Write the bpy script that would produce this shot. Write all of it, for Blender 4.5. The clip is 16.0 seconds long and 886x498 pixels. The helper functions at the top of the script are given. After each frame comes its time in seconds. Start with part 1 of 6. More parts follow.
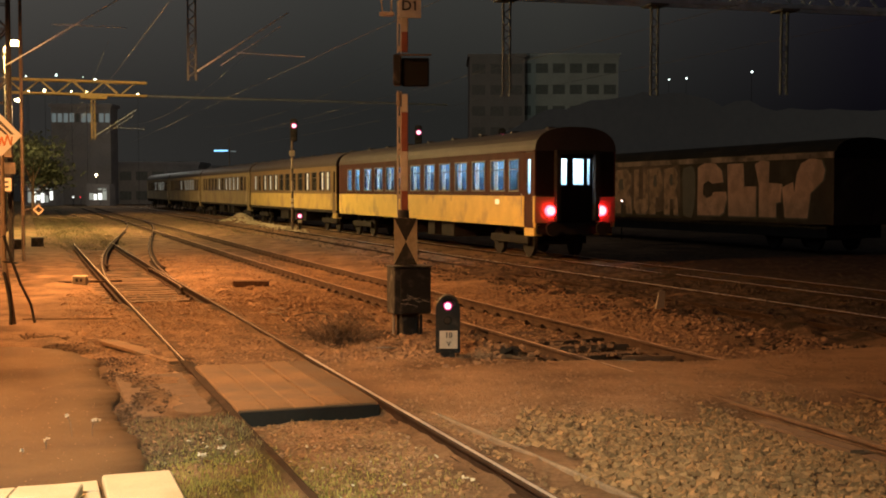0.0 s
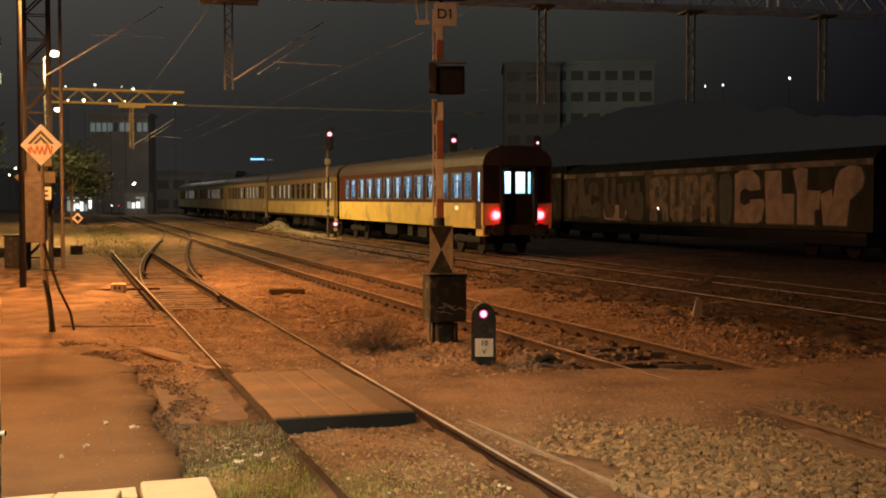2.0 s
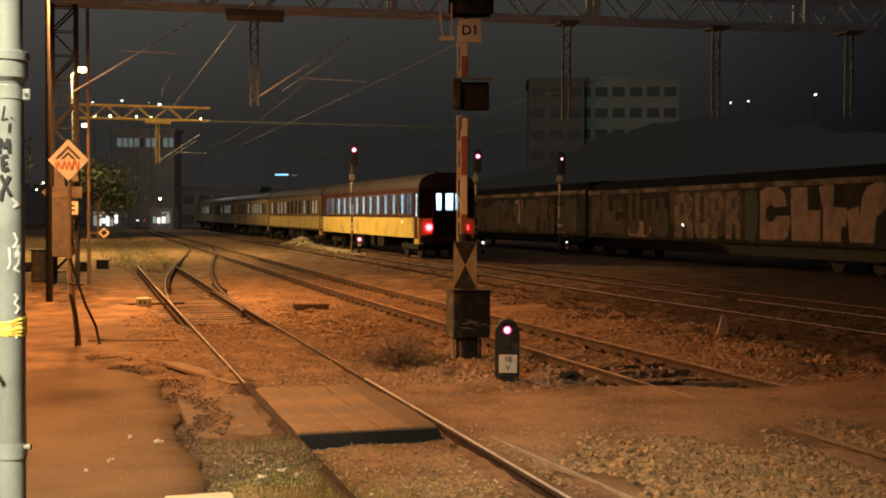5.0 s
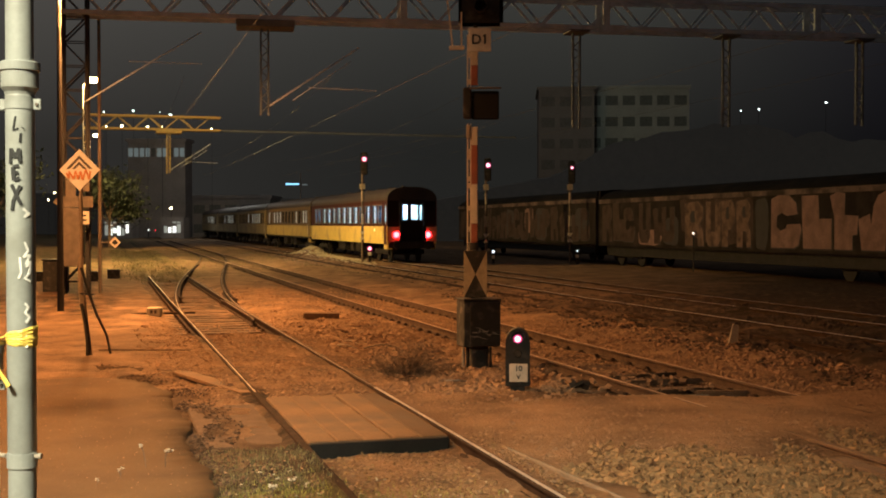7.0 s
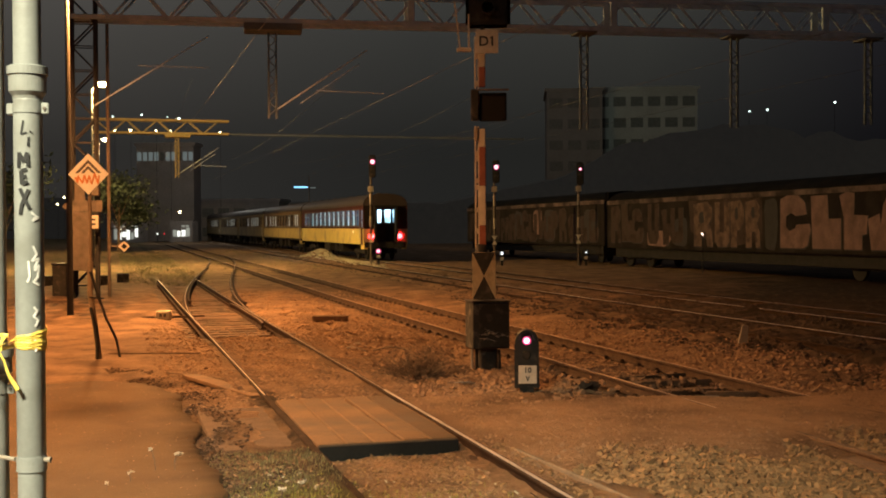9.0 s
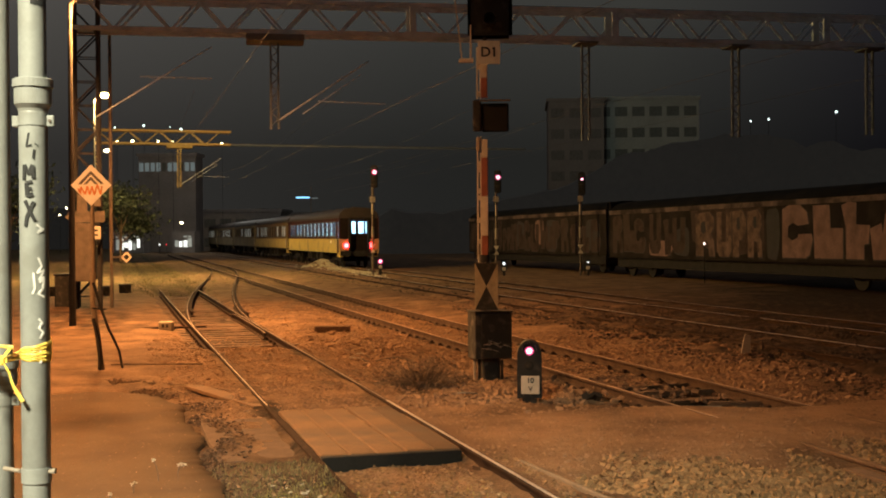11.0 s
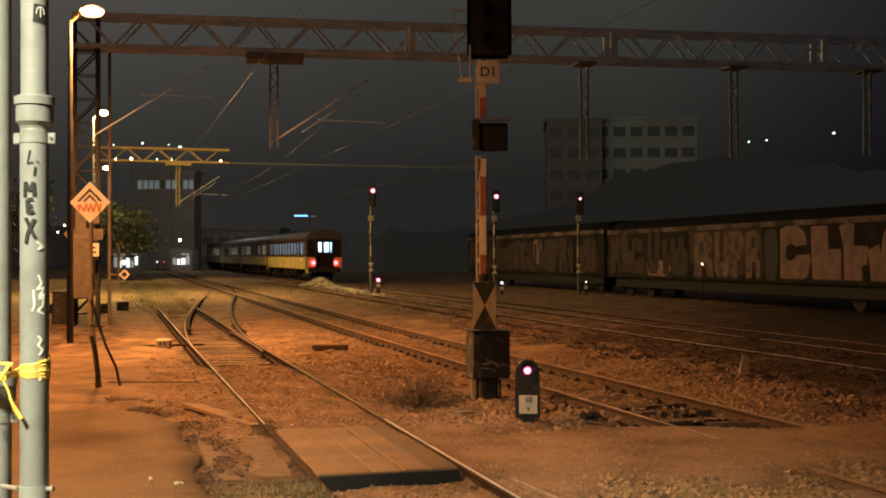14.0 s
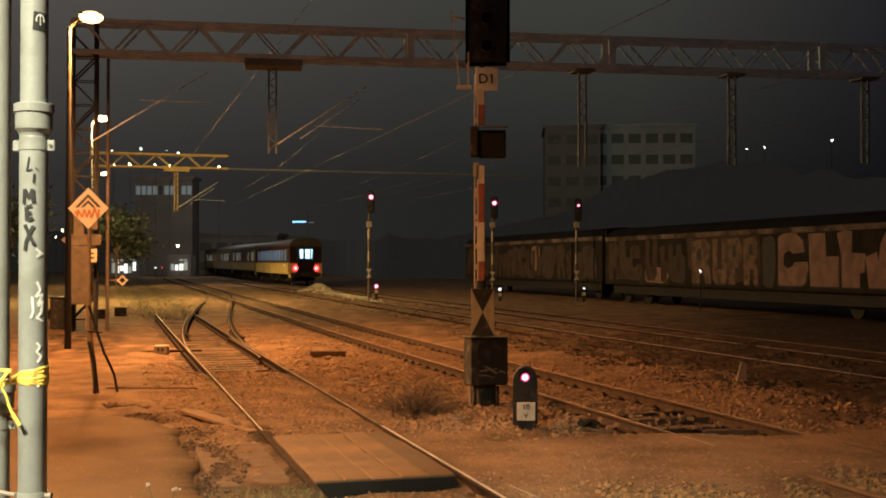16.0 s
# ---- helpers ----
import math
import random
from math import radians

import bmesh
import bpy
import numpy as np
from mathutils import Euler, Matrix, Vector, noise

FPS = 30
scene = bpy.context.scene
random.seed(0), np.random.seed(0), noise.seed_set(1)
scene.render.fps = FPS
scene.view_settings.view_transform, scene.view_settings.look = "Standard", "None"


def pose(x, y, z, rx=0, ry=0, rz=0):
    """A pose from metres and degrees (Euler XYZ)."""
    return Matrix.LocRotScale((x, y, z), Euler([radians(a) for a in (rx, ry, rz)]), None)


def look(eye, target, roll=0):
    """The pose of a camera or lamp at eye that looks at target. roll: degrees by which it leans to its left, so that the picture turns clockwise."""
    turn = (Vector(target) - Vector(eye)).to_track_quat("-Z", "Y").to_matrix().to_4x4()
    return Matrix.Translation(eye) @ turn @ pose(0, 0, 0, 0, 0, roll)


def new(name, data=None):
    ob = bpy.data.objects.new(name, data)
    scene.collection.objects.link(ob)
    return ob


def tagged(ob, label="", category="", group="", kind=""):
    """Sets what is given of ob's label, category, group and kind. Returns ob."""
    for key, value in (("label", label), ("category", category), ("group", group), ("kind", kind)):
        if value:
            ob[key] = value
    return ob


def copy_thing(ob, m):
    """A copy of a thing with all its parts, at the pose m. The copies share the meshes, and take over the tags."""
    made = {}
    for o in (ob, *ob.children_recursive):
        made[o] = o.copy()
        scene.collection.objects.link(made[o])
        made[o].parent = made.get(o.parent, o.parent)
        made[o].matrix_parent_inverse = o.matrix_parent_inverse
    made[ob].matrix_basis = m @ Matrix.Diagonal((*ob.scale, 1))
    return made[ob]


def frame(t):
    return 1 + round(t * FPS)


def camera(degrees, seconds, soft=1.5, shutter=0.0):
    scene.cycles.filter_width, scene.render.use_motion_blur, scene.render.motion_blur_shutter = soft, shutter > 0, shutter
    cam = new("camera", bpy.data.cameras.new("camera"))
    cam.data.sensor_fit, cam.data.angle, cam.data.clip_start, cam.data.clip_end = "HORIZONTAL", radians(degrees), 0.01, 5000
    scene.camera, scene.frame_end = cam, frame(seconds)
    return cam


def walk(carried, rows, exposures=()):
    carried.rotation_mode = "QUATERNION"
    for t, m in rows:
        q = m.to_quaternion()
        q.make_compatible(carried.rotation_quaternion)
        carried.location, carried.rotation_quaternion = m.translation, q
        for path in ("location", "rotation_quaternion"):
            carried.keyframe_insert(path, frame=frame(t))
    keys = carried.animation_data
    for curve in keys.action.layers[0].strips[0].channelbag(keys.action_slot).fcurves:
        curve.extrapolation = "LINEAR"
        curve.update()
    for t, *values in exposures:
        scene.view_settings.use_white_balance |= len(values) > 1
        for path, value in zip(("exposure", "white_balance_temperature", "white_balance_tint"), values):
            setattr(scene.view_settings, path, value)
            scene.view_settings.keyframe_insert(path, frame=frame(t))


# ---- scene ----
# camera: stands on the paved yard, 2.13 m above the rail bed, and turns a little
EYE = (0.0, 0.0, 2.13)
cam = camera(41.86, 16.0, soft=1.9)
TURNS = [  # seconds; turn to the left, tilt, lean in degrees; sway in metres
    (0.0, 0.093, -2.692, -0.068, 0.011, 0.000, -0.003),
    (0.5, 0.468, -2.601, -0.063, 0.006, -0.010, 0.001),
    (1.0, 0.895, -2.478, -0.059, 0.003, -0.009, 0.002),
    (1.5, 1.406, -2.378, -0.037, 0.003, -0.005, -0.001),
    (2.0, 1.829, -2.303, 0.040, 0.004, 0.002, -0.003),
    (2.5, 2.137, -2.289, 0.096, 0.004, 0.007, -0.004),
    (3.0, 2.363, -2.170, 0.015, 0.003, 0.006, -0.004),
    (3.5, 2.504, -1.993, -0.057, 0.001, 0.003, -0.003),
    (4.0, 2.679, -1.819, -0.081, 0.001, 0.001, -0.002),
    (6.5, 3.394, -1.182, -0.080, 0.002, 0.014, -0.004),
    (7.0, 3.516, -1.079, -0.003, 0.003, 0.011, -0.004),
    (7.5, 3.643, -1.005, 0.095, 0.005, 0.013, -0.005),
    (8.0, 3.772, -1.015, 0.164, 0.005, 0.017, -0.006),
    (8.5, 3.875, -0.994, 0.250, 0.005, 0.019, -0.006),
    (9.0, 3.944, -0.968, 0.319, 0.006, 0.016, -0.007),
    (11.5, 4.029, -0.252, 0.399, -0.003, -0.002, -0.000),
    (12.0, 3.970, -0.025, 0.329, -0.004, -0.007, 0.001),
    (12.5, 3.935, 0.151, 0.229, -0.006, -0.006, 0.001),
    (13.0, 3.921, 0.302, 0.179, -0.007, -0.005, 0.000),
    (13.5, 3.918, 0.420, 0.155, -0.007, -0.006, -0.000),
    (14.0, 3.926, 0.467, 0.123, -0.008, -0.005, -0.001),
    (14.5, 3.928, 0.511, 0.124, -0.008, -0.000, 0.000),
    (15.0, 3.924, 0.564, 0.085, -0.007, -0.002, 0.001),
    (15.5, 3.860, 0.642, 0.026, -0.009, -0.008, 0.003),
    (16.0, 3.831, 0.778, -0.003, -0.007, -0.018, 0.005),
]
walk(cam, [(t, Matrix.Translation((EYE[0] + dx, EYE[1] + dy, EYE[2] + dz)) @ (Matrix.Rotation(radians(y), 4, "Z") @ Matrix.Rotation(radians(p), 4, "X")
     @ Matrix.Rotation(radians(r), 4, "Y")) @ pose(0, 0, 0, 90)) for t, y, p, r, dx, dy, dz in TURNS],
     exposures=[(0.0, 0.14), (0.8, 0.08), (2.0, 0.04), (9.0, 0.04), (12.0, 0.05), (16.0, 0.06)])

# ---- the tracks' own frame: n metres across to the right, s metres along ----
LAY = 19.9
AL, AC = Vector((-math.sin(radians(LAY)), math.cos(radians(LAY)), 0)), Vector((math.cos(radians(LAY)), math.sin(radians(LAY)), 0))


def rise(s):
    """The yard climbs gently into the distance."""
    return 0.0031 * min(max(s - 33, 0), 170)


def at(n, s, z=0.0, turn=0.0, tip=0.0, lean=0.0):
    p = AC * n + AL * s
    return pose(p.x, p.y, z + rise(s), tip, lean, LAY + turn)


TR1, TR2, TR3, TR4 = 2.557, 7.29, 12.60, 16.34   # centre lines of the four tracks
RAIL = 0.10                                       # top of the rails
G = 0.755                                         # half the distance of the rails' centres

# ---- night sky ----
world = bpy.data.worlds.new("night")
scene.world = world
world.use_nodes = True
wn, wl = world.node_tree.nodes, world.node_tree.links
tc, sep, ramp, side, mul = (wn.new(k) for k in ("ShaderNodeTexCoord", "ShaderNodeSeparateXYZ", "ShaderNodeValToRGB", "ShaderNodeValToRGB", "ShaderNodeMix"))
wl.new(tc.outputs["Generated"], sep.inputs[0])
wl.new(sep.outputs["Z"], ramp.inputs[0])
shift = wn.new("ShaderNodeMath")
ramp.color_ramp.elements[0].position, ramp.color_ramp.elements[0].color = 0.07, (0.0225, 0.0220, 0.0210, 1)
ramp.color_ramp.elements[1].position, ramp.color_ramp.elements[1].color = 0.24, (0.0660, 0.0640, 0.0600, 1)
high = ramp.color_ramp.elements.new(0.9)
high.color = (0.0900, 0.0880, 0.0850, 1)
# the town's glow fades to the right
side.color_ramp.elements[1].color = (0.115, 0.105, 0.165, 1)
wl.new(sep.outputs["X"], shift.inputs[0])
shift.operation, shift.inputs[1].default_value = "ADD", 0.42
wl.new(shift.outputs[0], side.inputs[0])
side.color_ramp.elements[0].color, side.color_ramp.elements[0].position = (0.88, 0.84, 0.80, 1), 0.02
side.color_ramp.elements[1].position = 0.76
mid = side.color_ramp.elements.new(0.34)
mid.color = (0.50, 0.51, 0.49, 1)
mid = side.color_ramp.elements.new(0.52)
mid.color = (0.47, 0.48, 0.45, 1)
mul.data_type, mul.blend_type = "RGBA", "MULTIPLY"
mul.inputs["Factor"].default_value = 1.0
wl.new(ramp.outputs[0], mul.inputs[6])
wl.new(side.outputs[0], mul.inputs[7])
wl.new(mul.outputs[2], wn["Background"].inputs[0])
wn["Background"].inputs[1].default_value = 1.42


# ---- lamps of the place, and two facade helpers ----
def lamp(name, where, watts, colour, radius=0.15, cone=150, soft=0.35):
    """A luminaire that throws its light downwards in a cone, or all round (cone 180)."""
    data = bpy.data.lights.new(name, "SPOT" if cone < 180 else "POINT")
    data.energy, data.color, data.shadow_soft_size = watts, colour, radius
    if cone < 180:
        data.spot_size, data.spot_blend = radians(cone), soft
    ob = new(name, data)
    ob.matrix_basis = where
    return ob


SODIUM = (1.0, 0.42, 0.125)
lamp("yard_light", at(-4.5, 14.2, 8.6), 9200, SODIUM, 0.3, 154, 0.8)            # inferred sodium lamp out of view, on the building side
lamp("station_light", look((-3.6, -3.0, 9.0), (-2.35, 5.6, 0.0)), 15600, (1.0, 0.90, 0.62), 0.7, 52, 0.95)  # inferred white floodlight, out of view behind the viewer
lamp("street_light", at(-0.45, 30.3, 8.25), 19000, SODIUM, 0.35, 174, 0.5)
lamp("street_light", at(-0.20, 64.5, 9.8), 20000, (1.0, 0.62, 0.22), 0.15, 180)
lamp("street_light", at(-0.20, 101.0, 9.5), 10500, (1.0, 0.62, 0.24), 0.15, 170)
lamp("town_light", pose(10, 165, 22, 75), 2400, (0.85, 1.0, 0.85), 0.5)    # helper light added to brighten the apartment facades
lamp("town_light", pose(-42, 155, 14), 2400, (1.0, 0.95, 0.85), 0.3, 180)     # helper light added to brighten the office block's facade


# ---- materials ----
def mat(name, base, rough=0.8, metal=0.0, var=0.25, scale=3.0, fine=40.0, bump=0.3, dist=0.02, spec=0.3, tint=None, rnd=0.0, stain=None, detail=5, grain=0.62):
    """Colour varied at two scales, with fine relief. stain: (colour, scale, amount) of larger blotches."""
    m = bpy.data.materials.new(name)
    m.use_nodes = True
    nd, lk = m.node_tree.nodes, m.node_tree.links
    b = nd["Principled BSDF"]
    b.inputs["Roughness"].default_value, b.inputs["Metallic"].default_value = rough, metal
    b.inputs["Specular IOR Level"].default_value = spec
    co = nd.new("ShaderNodeTexCoord")
    geo = nd.new("ShaderNodeNewGeometry") if rnd < 0 else None
    n1, n2 = nd.new("ShaderNodeTexNoise"), nd.new("ShaderNodeTexNoise")
    n1.inputs["Scale"].default_value, n1.inputs["Detail"].default_value = scale, 5
    n2.inputs["Scale"].default_value, n2.inputs["Detail"].default_value = fine, detail
    n2.inputs["Roughness"].default_value = grain
    lk.new(co.outputs["Object"], n1.inputs["Vector"])
    lk.new(co.outputs["Object"], n2.inputs["Vector"])
    r1 = nd.new("ShaderNodeValToRGB")
    lo = tint or tuple(c * (1 - 1.6 * var) for c in base)
    hi = tuple(min(1, c * (1 + 0.9 * var)) for c in base)
    e = r1.color_ramp.elements
    e[0].position, e[0].color, e[1].position, e[1].color = 0.3, (*lo, 1), 0.7, (*hi, 1)
    add = nd.new("ShaderNodeMath")
    add.operation = "MULTIPLY_ADD"
    add.inputs[1].default_value = 0.45
    sub = nd.new("ShaderNodeMath")
    sub.operation = "MULTIPLY"
    sub.inputs[1].default_value = 0.55
    lk.new(n1.outputs[0], sub.inputs[0])
    lk.new(n2.outputs[0], add.inputs[0])
    lk.new(sub.outputs[0], add.inputs[2])
    src = add.outputs[0]
    if rnd:
        info = nd.new("ShaderNodeObjectInfo") if rnd > 0 else geo
        sh = nd.new("ShaderNodeMath")
        sh.operation = "MULTIPLY_ADD"
        sh.inputs[1].default_value = abs(rnd)
        off = nd.new("ShaderNodeMath")
        off.operation = "SUBTRACT"
        off.inputs[1].default_value = abs(rnd) / 2
        lk.new(info.outputs["Random" if rnd > 0 else "Random Per Island"], sh.inputs[0])
        lk.new(src, off.inputs[0])
        lk.new(off.outputs[0], sh.inputs[2])
        src = sh.outputs[0]
    lk.new(src, r1.inputs[0])
    col = r1.outputs[0]
    if stain:
        n3, r3, mx = nd.new("ShaderNodeTexNoise"), nd.new("ShaderNodeValToRGB"), nd.new("ShaderNodeMix")
        mx.data_type = "RGBA"
        n3.inputs["Scale"].default_value, n3.inputs["Detail"].default_value = stain[1], 7
        lk.new(co.outputs["Object"], n3.inputs["Vector"])
        r3.color_ramp.elements[0].position, r3.color_ramp.elements[1].position = 0.56 - 0.2 * stain[2], 0.74 - 0.2 * stain[2]
        lk.new(n3.outputs[0], r3.inputs[0])
        lk.new(r3.outputs[0], mx.inputs["Factor"])
        lk.new(col, mx.inputs[6])
        mx.inputs[7].default_value = (*stain[0], 1)
        col = mx.outputs[2]
    lk.new(col, b.inputs["Base Color"])
    if bump:
        bp = nd.new("ShaderNodeBump")
        bp.inputs["Strength"].default_value, bp.inputs["Distance"].default_value = bump, dist
        lk.new(add.outputs[0], bp.inputs["Height"])
        lk.new(bp.outputs[0], b.inputs["Normal"])
    return m


def glow(name, colour, strength):
    m = bpy.data.materials.new(name)
    m.use_nodes = True
    b = m.node_tree.nodes["Principled BSDF"]
    b.inputs["Base Color"].default_value = (*[min(1, c) * 0.5 for c in colour], 1)
    b.inputs["Emission Color"].default_value, b.inputs["Emission Strength"].default_value = (*colour, 1), strength
    return m


def pane_glass(name, tint=(0.9, 0.95, 0.97)):
    m = bpy.data.materials.new(name)
    m.use_nodes = True
    nd, lk = m.node_tree.nodes, m.node_tree.links
    mix, tr, gl = nd.new("ShaderNodeMixShader"), nd.new("ShaderNodeBsdfTransparent"), nd.new("ShaderNodeBsdfGlossy")
    tr.inputs[0].default_value = (*tint, 1)
    gl.inputs["Roughness"].default_value = 0.05
    mix.inputs[0].default_value = 0.07
    lk.new(tr.outputs[0], mix.inputs[1])
    lk.new(gl.outputs[0], mix.inputs[2])
    lk.new(mix.outputs[0], nd["Material Output"].inputs[0])
    return m


def worn_ground(m):
    """Oil and tar along rails, painted shade, thin green growth, from the sheet's colours."""
    nd, lk = m.node_tree.nodes, m.node_tree.links
    bs = nd["Principled BSDF"]
    src = bs.inputs["Base Color"].links[0].from_socket
    at_, sp = nd.new("ShaderNodeVertexColor"), nd.new("ShaderNodeSeparateColor")
    at_.layer_name = "wear_shade"
    lk.new(at_.outputs[0], sp.inputs[0])
    co, nz = nd.new("ShaderNodeTexCoord"), nd.new("ShaderNodeTexNoise")
    nz.inputs["Scale"].default_value, nz.inputs["Detail"].default_value = 5.0, 6
    lk.new(co.outputs["Object"], nz.inputs["Vector"])
    for ch, colour, gain in (("Red", (0.032, 0.022, 0.015), 2.0), ("Green", (0.10, 0.086, 0.036), 1.7), ("Blue", (0.33, 0.205, 0.118), 1.6)):
        mx, mp = nd.new("ShaderNodeMix"), nd.new("ShaderNodeMath")
        mx.data_type, mp.operation, mp.use_clamp = "RGBA", "MULTIPLY", True
        k = nd.new("ShaderNodeMath")
        k.operation = "MULTIPLY"
        k.inputs[1].default_value = gain
        lk.new(nz.outputs[0], k.inputs[0])
        lk.new(sp.outputs[ch], mp.inputs[0])
        lk.new(k.outputs[0], mp.inputs[1])
        lk.new(mp.outputs[0], mx.inputs["Factor"])
        lk.new(src, mx.inputs[6])
        mx.inputs[7].default_value = (*colour, 1)
        src = mx.outputs[2]
    lk.new(src, bs.inputs["Base Color"])
    return m


DIRT = mat("trodden_earth", (0.262, 0.166, 0.098), 0.95, var=0.55, scale=1.3, fine=16, bump=1.0, dist=0.13, detail=12, grain=0.74, spec=0.1, stain=((0.15, 0.094, 0.055), 0.55, 0.45))
worn_ground(DIRT)
PAVING = mat("worn_asphalt", (0.128, 0.083, 0.046), 0.95, spec=0.1, var=0.34, scale=0.7, fine=45, detail=11, grain=0.8, bump=0.8, dist=0.014, stain=((0.085, 0.055, 0.034), 0.9, 0.5))
STONE = mat("ballast_stone", (0.235, 0.146, 0.072), 0.95, var=0.3, scale=9, fine=60, bump=0.5, dist=0.006, rnd=-0.34)
HEAPSTONE = mat("pale_spilled_gravel", (0.42, 0.38, 0.28), 0.95, var=0.25, scale=6, fine=40, bump=0.4, dist=0.01, rnd=-0.3)
CLOD = mat("earth_clod", (0.262, 0.166, 0.098), 0.95, var=0.2, scale=9, fine=60, bump=0.5, dist=0.006, rnd=-0.5)
# dusty rails; lit top and shaded sides are put into two colours
DUSTLIT = mat("dusty_rail_head_lit", (0.44, 0.30, 0.20), 0.7, 0.1, var=0.3, scale=2, fine=50, bump=0.2, dist=0.002)
DUSTSHADE = mat("dusty_rail_steel_shaded", (0.088, 0.060, 0.043), 0.95, 0.0, spec=0.05, var=0.35, scale=5, fine=70, bump=0.3, dist=0.004)
EARTHRAIL = mat("earth_caked_rail", (0.185, 0.118, 0.074), 0.95, 0.0, spec=0.05, var=0.35, scale=5, fine=70, bump=0.4, dist=0.004)
RUST = mat("rusty_rail_steel", (0.042, 0.026, 0.018), 0.95, 0.0, spec=0.05, var=0.35, scale=5, fine=70, bump=0.3, dist=0.004)
# worn head; part of its glint is put into the pale colour
SHINE = mat("worn_rail_head_with_glint", (0.70, 0.62, 0.54), 0.45, 0.55, var=0.3, scale=2, fine=50, bump=0.1, dist=0.002)
# a lamp's glint on the rail, put in as bright diffuse colour
GLINT = mat("painted_rail_glint", (0.78, 0.75, 0.72), 0.35, 0.1, var=0.15, scale=2, fine=50, bump=0.05, dist=0.002, spec=0.6)
# dark stone; also carries lamp falloff in the colour of far ballast
DIMSTONE = mat("dark_stone_dimmed_ballast", (0.062, 0.042, 0.028), 0.95, var=0.35, scale=6, fine=40, bump=0.6, dist=0.01, rnd=-0.3)
LOAM = mat("dark_crumbled_earth", (0.100, 0.064, 0.040), 0.95, var=0.35, scale=6, fine=40, bump=0.6, dist=0.01, rnd=-0.4)
DULLHEAD = mat("rusted_rail_head", (0.24, 0.18, 0.14), 0.65, 0.3, var=0.35, scale=2, fine=50, bump=0.2, dist=0.002)
WORNHEAD = mat("half_worn_rail_head", (0.46, 0.37, 0.30), 0.55, 0.3, var=0.3, scale=2, fine=50, bump=0.2, dist=0.002)
SLEEPER = mat("tarred_sleeper_wood", (0.135, 0.090, 0.058), 0.9, var=0.4, scale=4, fine=50, bump=0.6, dist=0.01, rnd=0.3)
DIRTBOARD = mat("dirty_sunken_board", (0.118, 0.074, 0.045), 0.95, var=0.3, scale=5, fine=45, bump=0.7, dist=0.012, rnd=0.3, stain=((0.085, 0.054, 0.034), 7.0, 0.3))
BOARD = mat("crossing_timber", (0.142, 0.081, 0.039), 0.9, var=0.3, scale=1.5, fine=35, bump=0.5, dist=0.008, rnd=0.3, stain=((0.085, 0.06, 0.04), 1.2, 0.45))
FLATBLACK = mat("flat_black_edge", (0.012, 0.011, 0.010), 0.9, var=0.3, bump=0.3)
OLDWOOD = mat("grey_old_plank", (0.20, 0.15, 0.105), 0.9, var=0.35, scale=3, fine=45, bump=0.5, dist=0.006)
CONCRETE = mat("old_concrete", (0.30, 0.26, 0.21), 0.9, var=0.25, scale=4, fine=45, bump=0.4, dist=0.006)
GUARDSTONE = mat("dusty_brown_concrete", (0.165, 0.105, 0.064), 0.95, var=0.25, scale=4, fine=40, bump=0.5, dist=0.008)
SLABSTONE = mat("pale_stone_slab", (0.46, 0.42, 0.31), 0.85, var=0.14, scale=3, fine=50, bump=0.25, dist=0.004, stain=((0.40, 0.35, 0.25), 2.2, 0.3))
PIPE = mat("grey_painted_pipe", (0.27, 0.29, 0.28), 0.45, var=0.12, scale=7, fine=40, bump=0.08, dist=0.002, spec=0.5, stain=((0.21, 0.22, 0.205), 6, 0.25))
INK = mat("black_marker_ink", (0.03, 0.032, 0.034), 0.6, bump=0)
PALEINK = mat("white_marker_ink", (0.75, 0.76, 0.74), 0.6, bump=0)
RIBBON = mat("yellow_tape", (0.80, 0.60, 0.12), 0.4, var=0.12, scale=20, fine=80, bump=0.2, dist=0.003)
STEEL = mat("weathered_steel", (0.13, 0.105, 0.085), 0.75, 0.3, var=0.3, scale=5, fine=40, bump=0.3, dist=0.004)
GALV = mat("grey_lattice_steel", (0.10, 0.12, 0.14), 0.8, 0.0, var=0.25, scale=3, fine=40, bump=0.2, dist=0.004)
# beam paler, mast darker: haze and weak light put into the two colours
BEAMGREY = mat("beam_steel_haze_lifted", (0.40, 0.48, 0.56), 0.85, 0.0, var=0.25, scale=3, fine=40, bump=0.2, dist=0.004)
MASTSTEEL = mat("mast_steel_dimmed", (0.032, 0.031, 0.032), 0.8, 0.1, var=0.3, scale=3, fine=40, bump=0.2, dist=0.004)
YELLOWSTEEL = mat("yellow_painted_steel", (0.36, 0.28, 0.11), 0.6, var=0.15, scale=3)
SIGWHITE = mat("weathered_white_enamel", (0.50, 0.45, 0.38), 0.6, var=0.15, scale=6, fine=40, bump=0.1, dist=0.002)
SIGRED = mat("faded_red_enamel", (0.25, 0.085, 0.055), 0.6, var=0.2, scale=6, bump=0.1, dist=0.002)
BLACKPAINT = mat("flaking_black_paint", (0.015, 0.014, 0.013), 0.7, var=0.3, scale=8, bump=0.3, dist=0.003, stain=((0.05, 0.043, 0.036), 7, 0.1))
BOXPAINT = mat("dirty_dark_box_paint", (0.024, 0.023, 0.022), 0.75, var=0.4, scale=6, bump=0.3, dist=0.003, stain=((0.11, 0.095, 0.08), 6, 0.05))
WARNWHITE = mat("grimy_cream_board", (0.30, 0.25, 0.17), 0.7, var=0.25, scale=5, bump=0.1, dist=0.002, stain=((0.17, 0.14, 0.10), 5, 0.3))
BOARDWHITE = mat("cream_sign_face", (0.60, 0.57, 0.50), 0.6, var=0.12, scale=8, bump=0.1, dist=0.002)
